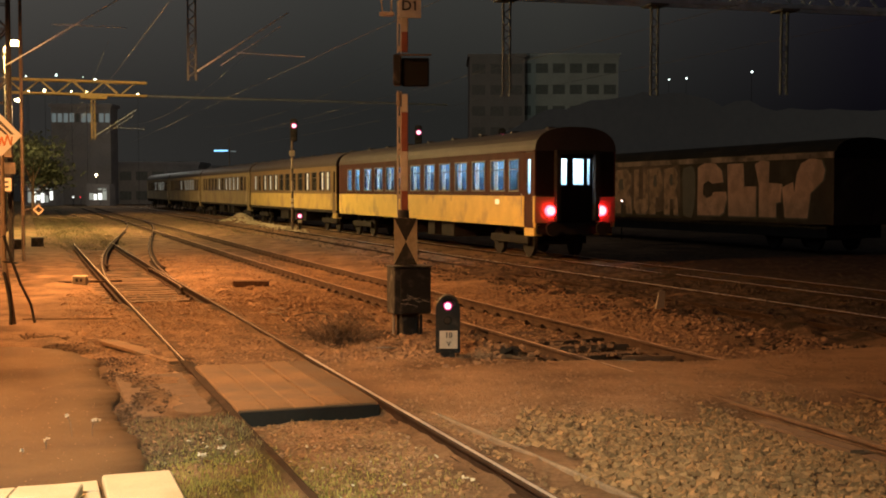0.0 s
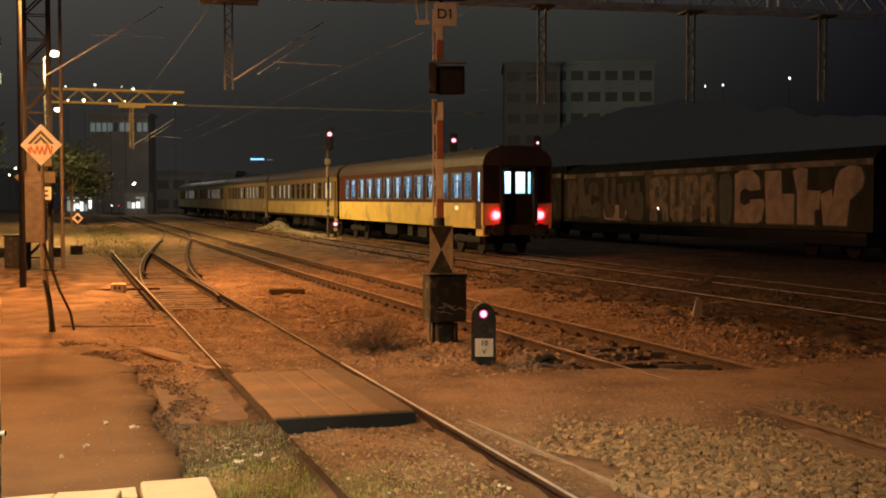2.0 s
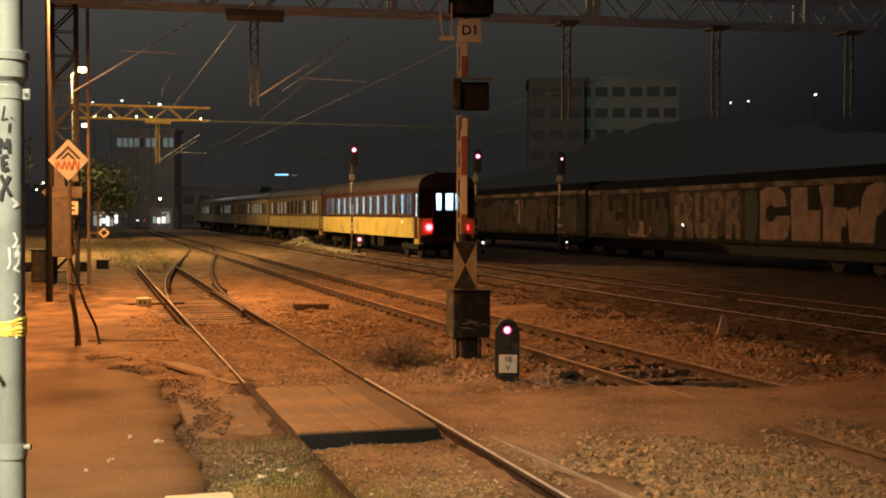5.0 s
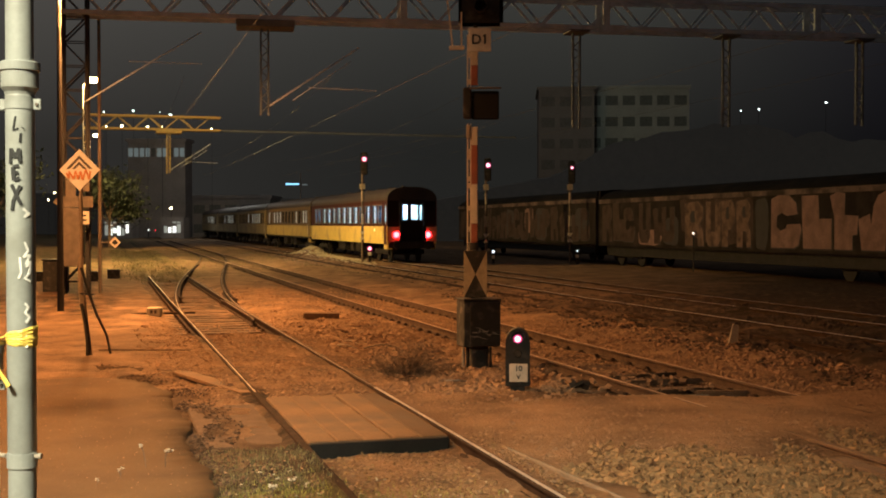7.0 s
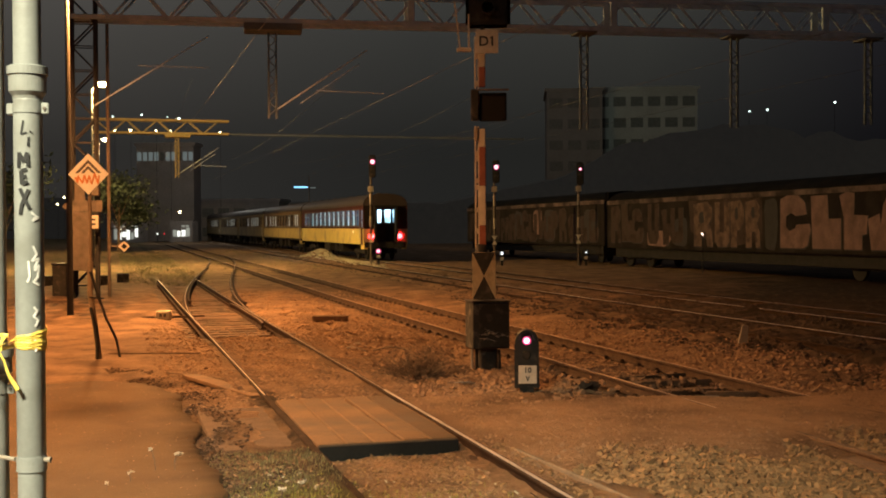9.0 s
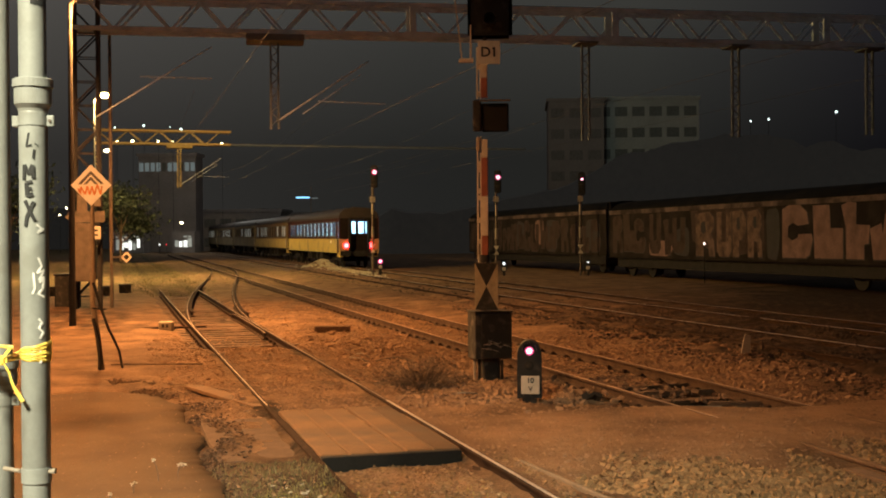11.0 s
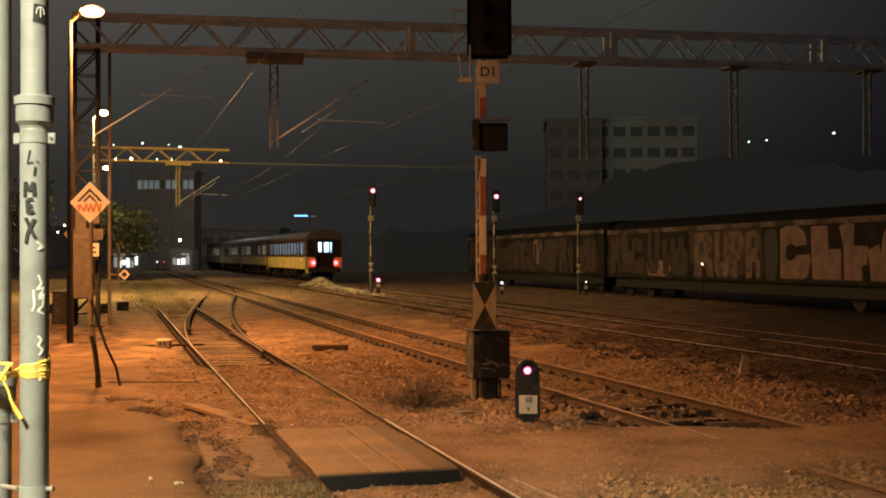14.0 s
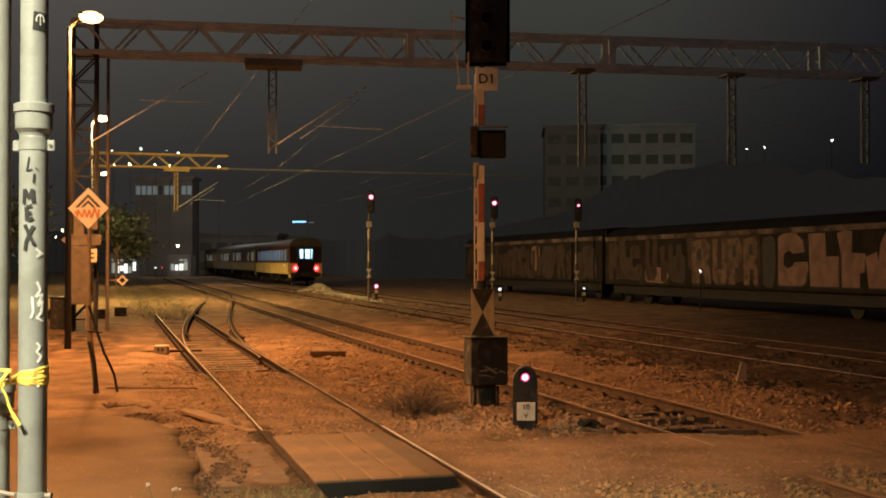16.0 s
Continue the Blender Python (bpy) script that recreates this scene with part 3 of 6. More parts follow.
for s in pav_s:
    e = paved_edge(s) + 0.08 * noise.noise(Vector((0, s * 1.7, 1))) + 0.05 * noise.noise(Vector((0, s * 5, 1))) + 0.05 * noise.noise(Vector((3, s * 13, 1)))
    cols = [-14, -10, -7, -5, -4, -3.4, -2.8, -2.2, -1.7, -1.3, -0.9, -0.6, -0.3, 0.0]
    lines.append([bm.verts.new(on_lay(e + c, s, 0.03 - 0.006 * (c == 0.0) + 0.003 * noise.noise(Vector((c, s * 0.6, 3))) - 0.045 * step(16.0, 18.0, s))) for c in cols]
                 + [bm.verts.new(on_lay(e + 0.03, s, -0.10))])
for a, b in zip(lines, lines[1:]):
    for i in range(len(a) - 1):
        bm.faces.new((a[i], a[i + 1], b[i + 1], b[i]))
tagged(part("pavement", bm, PAVING, smooth=True), "worn asphalt yard with a ragged edge towards the tracks", "pavement", kind="structure")


# ---- rails, sleepers ----
def rail_section(shine=0.011):
    return [(-0.07, -0.15), (0.07, -0.15), (0.07, -0.138), (0.012, -0.12), (0.012, -0.04), (0.036, -0.03), (0.036, -0.006), (0.026, 0.0), (shine, 0.0005),
            (-shine, 0.0005), (-0.026, 0.0), (-0.036, -0.006), (-0.036, -0.03), (-0.012, -0.04), (-0.012, -0.12), (-0.07, -0.138)]


def rail_along(way, head, sides=None, wide=0.010):
    """A rail swept along (n, s) points; the running face is a worn metal."""
    bm = bmesh.new()
    sec, rings = rail_section(wide), []
    for i, (n, s) in enumerate(way):
        a, b = way[max(i - 1, 0)], way[min(i + 1, len(way) - 1)]
        d = (AC * (b[0] - a[0]) + AL * (b[1] - a[1])).normalized()
        side = Vector((d.y, -d.x, 0))
        c = on_lay(n, s, RAIL)
        rings.append([bm.verts.new(c + side * x + Vector((0, 0, z))) for x, z in sec])
    for a, b in zip(rings, rings[1:]):
        for i in range(len(sec)):
            j = (i + 1) % len(sec)
            f = bm.faces.new((a[i], a[j], b[j], b[i]))
            f.material_index = 1 if i == 8 else 0
    bm.faces.new(rings[0])
    bm.faces.new(rings[-1][::-1])
    me = bpy.data.meshes.new("rail")
    bm.to_mesh(me)
    bm.free()
    me.materials.append(sides or RUST)
    me.materials.append(head)
    return me


def straight(n, s0, s1, every=2.0):
    k = max(2, int((s1 - s0) / every) + 1)
    return [(n, s0 + (s1 - s0) * i / (k - 1)) for i in range(k)]


def sleeper_mesh():
    bm = soft_box(-1.25, 1.25, -0.12, 0.12, -0.14, 0.0, 0.012)
    me = bpy.data.meshes.new("sleeper")
    bm.to_mesh(me)
    bm.free()
    me.materials.append(SLEEPER)
    return me


def chair_mesh():
    """Rail fastening: plate with two clips."""
    bm = box(bmesh.new(), -0.15, 0.15, -0.08, 0.08, 0, 0.015)
    for k in (-1, 1):
        box(bm, k * 0.105 - 0.03, k * 0.105 + 0.03, -0.04, 0.04, 0.015, 0.05, 0.008)
    me = bpy.data.meshes.new("rail_chair")
    bm.to_mesh(me)
    bm.free()
    me.materials.append(RUST)
    return me


SLEEPER_ME, CHAIR_ME = sleeper_mesh(), chair_mesh()


def railway(label, centre, s0, s1, head, sleepers=None, pitch=0.62):
    t = thing("railway_track", Matrix(), label, "railway track", "parallel yard tracks", "structure")
    for k, h in zip((-G, G), head):
        if centre == TR1 and k < 0:
            part("rail", rail_along(straight(centre + k, s0, 14.3), RUST), None, t, "dull buried rail")
            part("rail", rail_along(straight(centre + k, 14.3, s1), h, RUST, 0.008), None, t)
        elif centre == TR1:
            part("rail", rail_along(straight(centre + k, s0, 14.3), SHINE, RUST, 0.019), None, t, "shiny worn rail")
            part("rail", rail_along(straight(centre + k, 14.3, s1), h, RUST, 0.012), None, t)
        elif centre == TR2:
            part("rail", rail_along(straight(centre + k, s0, 11.5), EARTHRAIL, EARTHRAIL), None, t, "dull rail sunk in dirt")
            part("rail", rail_along(straight(centre + k, 11.5, s1), h, DUSTSHADE, 0.022), None, t)
        else:
            part("rail", rail_along(straight(centre + k, s0, s1), h, RUST, 0.022), None, t)
    if sleepers:
        deep = -0.045 if centre == TR1 else -0.062
        s, rng = sleepers[0], random.Random(int(centre * 10))
        while s < sleepers[1]:
            part("sleeper", SLEEPER_ME, None, t, m=at(centre + rng.uniform(-0.05, 0.05), s, deep - (0.02 * step(15, 18, s) if centre == TR2 else 0) + rng.uniform(-0.014, 0.004), rng.uniform(-1.2, 1.2)))
            for k in (-G, G):
                part("rail_chair", CHAIR_ME, None, t, m=at(centre + k, s, -0.045))
            s += pitch + rng.uniform(-0.03, 0.03)
    return t


t1 = railway("near yard track with one shiny worn rail, half buried in earth", TR1, 2, 49, (WORNHEAD, DULLHEAD), (24.2, 46), 0.6)
t2 = railway("rusty second track with raised rails on wooden sleepers", TR2, 2, 150, (DUSTLIT, DUSTLIT), (12.95, 60), 0.62)
railway("third track, dark rails glinting beside the ballast", TR3, 2, 170, (RUST, GLINT))
railway("fourth track under the departing passenger train", TR4, 2, 260, (GLINT, SHINE))


# the turnout that leads from the near track to the second one
def branch(s):
    k = min(max((s - 26.0) / 62.0, 0), 1)
    return TR1 + (TR2 - TR1) * (k * k * (3 - 2 * k))


tt = thing("railway_turnout", Matrix(), "dark turnout rails curving from the near track to the second", "railway turnout", kind="structure")
for k, a in ((-G, 27.5), (G, 26.5)):
    part("switch_rail", rail_along([(branch(a + i) + k, a + i) for i in range(int(88 - a))], DULLHEAD), None, tt)
part("check_rail", rail_along([(TR1 + G - 0.09 - (0.05 if i in (0, 8) else 0), 25.5 + i * 0.9) for i in range(9)], DULLHEAD), None, tt)
for k, a, b, off in ((-G, 34, 62, 0.10), (G, 33, 60, 0.10)):
    part("check_rail", rail_along([(branch(a + i) + k + off + (0.06 if i in (0, b - a - 1) else 0), a + i) for i in range(b - a)], RUST), None, tt, "dark rail beside the switch rail")
for n, s in ((-0.36, 47.2), (0.43, 49.0), (-2.28, 47.4)):
    bx = part("switch_box", soft_box(-0.24, 0.24, -0.18, 0.18, 0, 0.36, 0.03), BLACKPAINT, tt, "low black switch machine box", m=at(n, s, -0.03))
    part("box_lid", soft_box(-0.26, 0.26, -0.20, 0.20, 0.36, 0.39, 0.01), BLACKPAINT, bx)
part("throw_rod", rod(bmesh.new(), (0.5, 0, 0.06), (2.2, 0, 0.06), 0.025), RUST, tt, m=at(0.0, 29.2, -0.05))

# ---- level crossing ----
cr = thing("level_crossing", Matrix(), "timber level crossing deck between rails with a dark front edge", "level crossing", kind="structure")
n0 = TR1 - G + 0.06
wide = (2 * G - 0.12) / 5
for i in range(5):
    b = soft_box(0.004 + 0.008 * (i % 2), wide - 0.009, 0, 3.0, -0.02, 0.06, 0.012)
    part("plank", b, BOARD, cr, m=at(n0 + wide * i, 10.85 + 0.02 * (i % 2), 0.035 - 0.005 * (i * 7 % 3), 0.15 * (i % 3 - 1)))
# front of the deck kept near black
part("edge_beam", soft_box(0, 2 * G - 0.14, -0.09, 0.0, -0.16, 0.088, 0.01), FLATBLACK, cr, "black front beam of the deck", m=at(n0, 10.845, 0.0))
for i in range(2):
    b = soft_box(0.006, 0.385, 0, 2.75 - 0.1 * i, -0.02, 0.05, 0.01)
    part("plank", b, DIRTBOARD, cr, m=at(0.93 + 0.40 * i, 11.1, -0.014))
# timber beside the right rail
wt = thing("guard_timber", at(3.70, 8.9, 0.0, 4.5), "long weathered timber lying beside the shiny rail", "timber")
part("beam", soft_box(-0.022, 0.022, -2.8, 1.25, -0.06, 0.085, 0.01), OLDWOOD, wt)
part("batten", soft_box(0.024, 0.060, -2.8, 1.15, -0.06, 0.070, 0.01), BOARD, wt)

for a, b, n, k in ((4.2, 7.5, 6.33, 0.0), (7.62, 9.0, 6.36, 0.4)):
    gb = thing("guard_beam", at(n, a, 0.0, k), "long pale concrete beam edging the second track's rail", "beam", "beams along the second track")
    part("beam", soft_box(-0.10, 0.08, 0.0, b - a, -0.10, 0.055, 0.02, 2), GUARDSTONE, gb)
    part("inner_edge", soft_box(0.085, 0.125, 0.02, b - a - 0.05, -0.10, 0.04, 0.01), SLEEPER, gb, "dark timber strip against the rail")

# ---- stones ----
rng = random.Random(5)


def strewn(count, n0, n1, s0, s1, keep, up=0.0):
    out = []
    while len(out) < count:
        n, s = rng.uniform(n0, n1), rng.uniform(s0, s1)
        if keep(n, s):
            out.append(on_lay(n, s, lift(n, s) + up))
    return out


random.seed(3)
clear = lambda n, s: all(abs(abs(n - c) - G) > 0.13 for c in (TR1, TR2))
gravel = strewn(11500, 3.75, 9.2, 5.5, 10.2, lambda n, s: clear(n, s) and n > 3.95 + 0.2 * math.sin(s * 4) and not 6.2 < n < 6.52 and s < 9.7 + 0.35 * math.sin(n * 3) + 0.2 * math.sin(n * 7.3) and rng.random() < 0.15 + 0.85 * step(10.1, 9.2, s), -0.002)
ballast = tagged(part("ballast", rocks(bmesh.new(), gravel, 0.018, 0.056, 0.95), STONE), "coarse tan ballast stones in front of the crossing", "ballast", kind="stuff")
PEBBLES = []
for i in range(14):
    me = bpy.data.meshes.new("stone")
    bm = rocks(bmesh.new(), [(0, 0, 0)], 0.034, 0.056, 0.75)
    bm.to_mesh(me)
    bm.free()
    me.materials.append(STONE)
    PEBBLES.append(me)
for i, p in enumerate(strewn(290, 4.05, 6.15, 6.6, 9.0, lambda n, s: True, 0.016)):
    part("stone", PEBBLES[i % 14], None, ballast, m=pose(p.x, p.y, p.z, 0, 0, rng.uniform(0, 360)))
shoulder = strewn(1700, 3.6, 11.5, 13.8, 40, lambda n, s: clear(n, s) and (abs(n - 4.9) < 1.1 or rng.random() < (0.22 if n < 8.5 else 0.10)), 0.0)
tagged(part("loose_stones", rocks(bmesh.new(), shoulder, 0.02, 0.07, 0.5), CLOD), "loose brown stones along the track shoulders", "stones", kind="stuff")
crumbs = strewn(1500, 0.6, 4.6, 13.7, 26, lambda n, s: clear(n, s) and n > paved_edge(s) + 0.1, 0.0)
tagged(part("earth_clods", rocks(bmesh.new(), crumbs, 0.012, 0.05, 0.45), CLOD), "crumbs of brown earth between the rails", "earth clods", kind="stuff")
crumbs = strewn(2200, 1.95, 3.6, 5.0, 10.8, lambda n, s: clear(n, s), 0.0)
tagged(part("fine_gravel", rocks(bmesh.new(), crumbs, 0.010, 0.034), STONE), "fine gravel and dirt in the near track bed", "gravel", kind="stuff")
lumps = strewn(1700, 0.7, 4.4, 13.8, 25.5, lambda n, s: clear(n, s) and n > paved_edge(s) + 0.25 and noise.noise(Vector((n * 1.3, s * 1.3, 2))) > -0.05, 0.0)
tagged(part("earth_lumps", rocks(bmesh.new(), lumps, 0.010, 0.046, 0.6), CLOD), "flat lumps of dry earth over the buried track", "earth lumps", kind="stuff")
grit = strewn(23000, 0.9, 9.5, 8.6, 27, lambda n, s: clear(n, s) and n > paved_edge(s) + 0.05 and not (0.75 < n < 3.3 and 10.7 < s < 13.9) and rng.random() < (0.6 if 10.2 < s < 13.6 else 1.0), 0.0)
tagged(part("grit", rocks(bmesh.new(), grit, 0.007, 0.027, 0.65), CLOD), "fine grit and crumbs strewn over the bare earth", "grit", kind="stuff")
# lamp falloff beside the third track, put into darker stones
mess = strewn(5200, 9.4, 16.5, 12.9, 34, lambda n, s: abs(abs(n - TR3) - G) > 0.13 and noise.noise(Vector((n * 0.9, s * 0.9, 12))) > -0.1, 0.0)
tagged(part("dark_ballast", rocks(bmesh.new(), mess, 0.018, 0.065, 0.6), DIMSTONE), "stones and clods beside the third track, darkened for lamp falloff", "ballast", kind="stuff")
banks = strewn(3600, 3.85, 6.1, 13.75, 24, lambda n, s: clear(n, s) and noise.noise(Vector((n * 1.6, s * 1.6, 21))) > -0.12 and rng.random() < 1.1 - 0.07 * (s - 13.7), -0.006)
tagged(part("bank_rubble", rocks(bmesh.new(), banks, 0.012, 0.058, 0.75), CLOD), "broken brown stones and earth along the track bank", "rubble", kind="stuff")
rim = strewn(2600, -0.4, 1.9, 8.7, 18.5, lambda n, s: -0.08 < n - paved_edge(s) < 0.16 + 0.45 * rng.random() ** 2 and (s < 11 or noise.noise(Vector((n, s * 0.9, 44))) > 0.0), 0.008)
tagged(part("edge_clods", rocks(bmesh.new(), rim, 0.006, 0.027, 0.5), LOAM), "dark clods of soil along the broken asphalt edge", "earth clods", kind="stuff")
slope = strewn(3800, 8.25, 10.9, 12.9, 24, lambda n, s: noise.noise(Vector((n * 1.4, s * 1.4, 31))) > -0.2 and rng.random() < 1.15 - 0.09 * (s - 12.9), -0.004)
tagged(part("shoulder_rubble", rocks(bmesh.new(), slope, 0.014, 0.062, 0.7), CLOD), "broken brown ballast on the shoulder beside the second track", "rubble", kind="stuff")
sand = strewn(1600, -3.2, 0.75, 7.5, 17.5, lambda n, s: n < paved_edge(s) - 0.05, 0.0)
sand = [Vector((p.x, p.y, 0.031)) for p in sand]
tagged(part("yard_grit", rocks(bmesh.new(), sand, 0.004, 0.011, 0.5), CLOD), "grit and crumbs scattered over the worn asphalt", "grit", kind="stuff")
bedding = strewn(2600, 6.6, 8.0, 15.2, 34, lambda n, s: clear(n, s) and rng.random() < 1.1 - 0.03 * (s - 15), 0.0)
tagged(part("bed_stones", rocks(bmesh.new(), bedding, 0.015, 0.05, 0.6), CLOD), "brown stones filling the second track's bed", "stones", kind="stuff")
# same darkened colour for the stones farther along
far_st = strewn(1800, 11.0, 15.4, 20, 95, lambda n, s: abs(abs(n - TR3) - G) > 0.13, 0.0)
tagged(part("far_stones", rocks(bmesh.new(), far_st, 0.02, 0.07), DIMSTONE), "stones along the distant tracks, darkened for lamp falloff", "stones", kind="stuff")


# ---- signal mast with its sign, box and board ----
def signal_mast():
    t = thing("signal_mast", at(5.24, 16.24, 0.0, -LAY), "tall red and white banded signal mast with black dark lamp head", "railway signal")
    bm = rod(bmesh.new(), (0, 0, -0.1), (0, 0, 1.9), 0.085, sides=12)
    part("post", bm, BLACKPAINT, t, "dark lower post", smooth=True)
    # two uprights banded red and white
    bands = [(1.70, 2.18, SIGRED), (2.18, 2.76, SIGWHITE), (2.76, 3.33, SIGRED), (3.33, 3.60, SIGWHITE), (4.21, 4.50, SIGRED), (4.50, 4.72, SIGWHITE)]
    for a, b, m in bands:
        part("band", soft_box(-0.025, 0.067, -0.03, 0.05, a, b - 0.003, 0.006), m, t)
    for a, b in ((1.70, 3.64), (4.19, 4.95)):
        part("ladder_rail", soft_box(-0.092, -0.070, -0.02, 0.02, a, b, 0.004), SIGWHITE, t)
        part("ladder_rail", soft_box(-0.046, -0.0265, -0.02, 0.02, a, b, 0.004), SIGWHITE, t)
    for z in (1.76, 2.06, 2.37, 2.70, 2.80, 3.12, 3.20, 3.48, 4.22, 4.62):
        part("rung", soft_box(-0.0695, -0.0465, -0.012, 0.012, z, z + 0.075, 0.004), SIGWHITE, t)
    part("bracket", soft_box(-0.10, -0.04, -0.05, 0.0, 3.42, 3.62, 0.01), CONCRETE, t)
    # dark shaded lamp case in the middle
    part("signal_case", soft_box(-0.145, -0.025, -0.09, 0.09, 3.72, 4.17, 0.015), BOXPAINT, t, "grey-brown lamp case")
    part("signal_screen", soft_box(-0.023, 0.38, -0.05, -0.02, 3.70, 4.12, 0.02), FLATBLACK, t, "black backing board")
    part("hood_bar", soft_box(-0.05, 0.41, -0.14, -0.10, 4.14, 4.165, 0.004), STEEL, t)
    # top head
    part("signal_head", soft_box(-0.22, 0.44, 0.02, 0.12, 5.08, 6.9, 0.05, 2), BLACKPAINT, t, "black upper signal head")
    for z in (5.35, 5.75):
        hood = turned(bmesh.new(), [(0.10, 0), (0.10, 0.2), (0.085, 0.2), (0.085, 0.01)], 16)
        part("lamp_hood", hood, BLACKPAINT, t, m=pose(0.11, 0.02, z, 90))
    part("neck", soft_box(0.0, 0.06, 0.0, 0.06, 4.71, 5.1, 0.01), BLACKPAINT, t)
    # stay with its foot
    part("stay", bar(bmesh.new(), (-0.43, 0, 5.90), (-0.30, 0, 4.76), 0.022), SIGWHITE, t)
    part("stay_arm", bar(bmesh.new(), (-0.43, 0, 5.80), (-0.23, 0.03, 5.78), 0.03), SIGWHITE, t)
    part("stay_foot", soft_box(-0.35, -0.13, -0.03, 0.03, 4.73, 4.79, 0.008), SIGWHITE, t)
    part("stay", soft_box(-0.185, -0.160, -0.02, 0.02, 4.74, 5.28, 0.004), SIGWHITE, t)
    p = part("name_plate", soft_box(-0.163, 0.163, -0.012, 0.012, 4.70, 5.04, 0.004), BOARDWHITE, t, "square cream plate with black writing", m=pose(0.10, -0.14, -0.02, 0, 0, 8))
    me = letters("D1", 0.20, 0.002, 0.003)
    me.materials.append(INK)
    w = part("writing", me, None, p, m=pose(0.0, -0.0145, 4.87))
    part("flag_stroke", bar(bmesh.new(), (0.043, -0.0145, 4.915), (0.066, -0.0145, 4.937), 0.014), INK, p)
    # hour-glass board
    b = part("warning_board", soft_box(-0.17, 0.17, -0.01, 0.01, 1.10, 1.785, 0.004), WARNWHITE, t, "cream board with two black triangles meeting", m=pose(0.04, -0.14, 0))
    for tri in ([(-0.168, 1.783), (0.0, 1.44), (0.168, 1.783)], [(-0.168, 1.102), (0.168, 1.102), (0.0, 1.44)]):
        part("triangle", prism(bmesh.new(), tri if tri[0][1] < 1.2 else tri[::-1], 0.0105, 0.013, facing), BLACKPAINT, b)
    # relay box
    c = part("relay_box", soft_box(-0.31, 0.25, -0.28, 0.10, 0.39, 1.07, 0.012), BOXPAINT, t, "dark scratched relay box on the mast", m=pose(0.08, 0, 0, 0, 0, LAY))
    part("lid", soft_box(-0.33, 0.27, -0.30, 0.12, 1.07, 1.09, 0.008), BOXPAINT, c)
    part("door", soft_box(-0.22, 0.24, -0.292, -0.281, 0.41, 1.05, 0.004), BLACKPAINT, c)
    rs = random.Random(8)
    for i in range(16):
        x, z = rs.uniform(-0.16, 0.19), rs.uniform(0.50, 0.66)
        a, l = rs.uniform(-0.6, 0.6), rs.uniform(0.02, 0.07)
        bmq = bar(bmesh.new(), (x - l * math.cos(a), -0.2945, z - l * math.sin(a)), (x + l * math.cos(a), -0.2945, z + l * math.sin(a)), 0.005)
        part("scratch", bmq, CONCRETE, c)
    for x, r in ((-0.14, 0.022), (-0.08, 0.018), (0.20, 0.02), (0.26, 0.02)):
        part("cable_pipe", rod(bmesh.new(), (x, -0.12, -0.06), (x, -0.12, 0.37), r, sides=8), CONCRETE if x < -0.1 else BLACKPAINT, t)
    part("pedestal", soft_box(-0.13, 0.13, -0.16, 0.10, -0.08, 0.39, 0.015), BOXPAINT, t, "square dirty post under the relay box", m=pose(0.06, 0, 0, 0, 0, LAY))
    part("foot", soft_box(-0.20, 0.30, -0.24, 0.2, -0.08, 0.05, 0.02), CONCRETE, t)
    return t


signal_mast()


def lens(bm, y, x, z, r, deep=0.02):
    rod(bm, (x, y, z), (x, y - deep, z), r, r * 0.8, 14)
    return bm


def dwarf_signal(m):
    t = thing("shunting_signal", m, "small black shunting signal showing one red light, white plate below", "railway signal")
    prof = [(-0.155, 0.085), (0.155, 0.085), (0.155, 0.62)] + [(0.155 * math.cos(a), 0.62 + 0.2 * math.sin(a)) for a in [math.pi * i / 12 for i in range(1, 12)]] + [(-0.155, 0.62)]
    part("case", prism(bmesh.new(), prof, -0.14, 0.12, facing), BLACKPAINT, t)
    part("foot", soft_box(-0.09, 0.09, -0.10, 0.10, -0.12, 0.09, 0.01), BLACKPAINT, t)
    h = bmesh.new()
    for i in range(9):
        a0, a1 = math.pi * i / 9, math.pi * (i + 1) / 9
        q = [(0.085 * math.cos(a), -0.118, 0.70 + 0.085 * math.sin(a)) for a in (a0, a1)] + [(0.095 * math.cos(a), -0.24, 0.70 + 0.095 * math.sin(a)) for a in (a1, a0)]
        h.faces.new([h.verts.new(p) for p in q])
    part("hood", h, BLACKPAINT, t)
    r = part("lens_rim", lens(bmesh.new(), -0.12, 0.0, 0.685, 0.056, 0.012), SIGHALO, t, "magenta-red glare round the lens, added as a glowing rim")
    part("lens", lens(bmesh.new(), -0.133, 0.0, 0.685, 0.039), SIGRED_LIT, r, "lit red lens")
    part("lens", lens(bmesh.new(), -0.12, -0.0, 0.50, 0.055), DARKGLASS, t, "dark unlit lens")
    p = part("plate", soft_box(-0.105, 0.125, -0.155, -0.125, 0.145, 0.372, 0.004), SIGWHITE, t, "white plate with black writing")
    me = letters("10", 0.095, 0.0015, 0.002)
    me.materials.append(INK)
    part("writing", me, None, p, m=pose(0.01, -0.158, 0.315))
    me = letters("V", 0.085, 0.0015, 0.002)
    me.materials.append(INK)
    part("writing", me, None, p, m=pose(0.01, -0.158, 0.208))
    return t


dwarf_signal(at(5.07, 13.86, 0.03, -LAY))


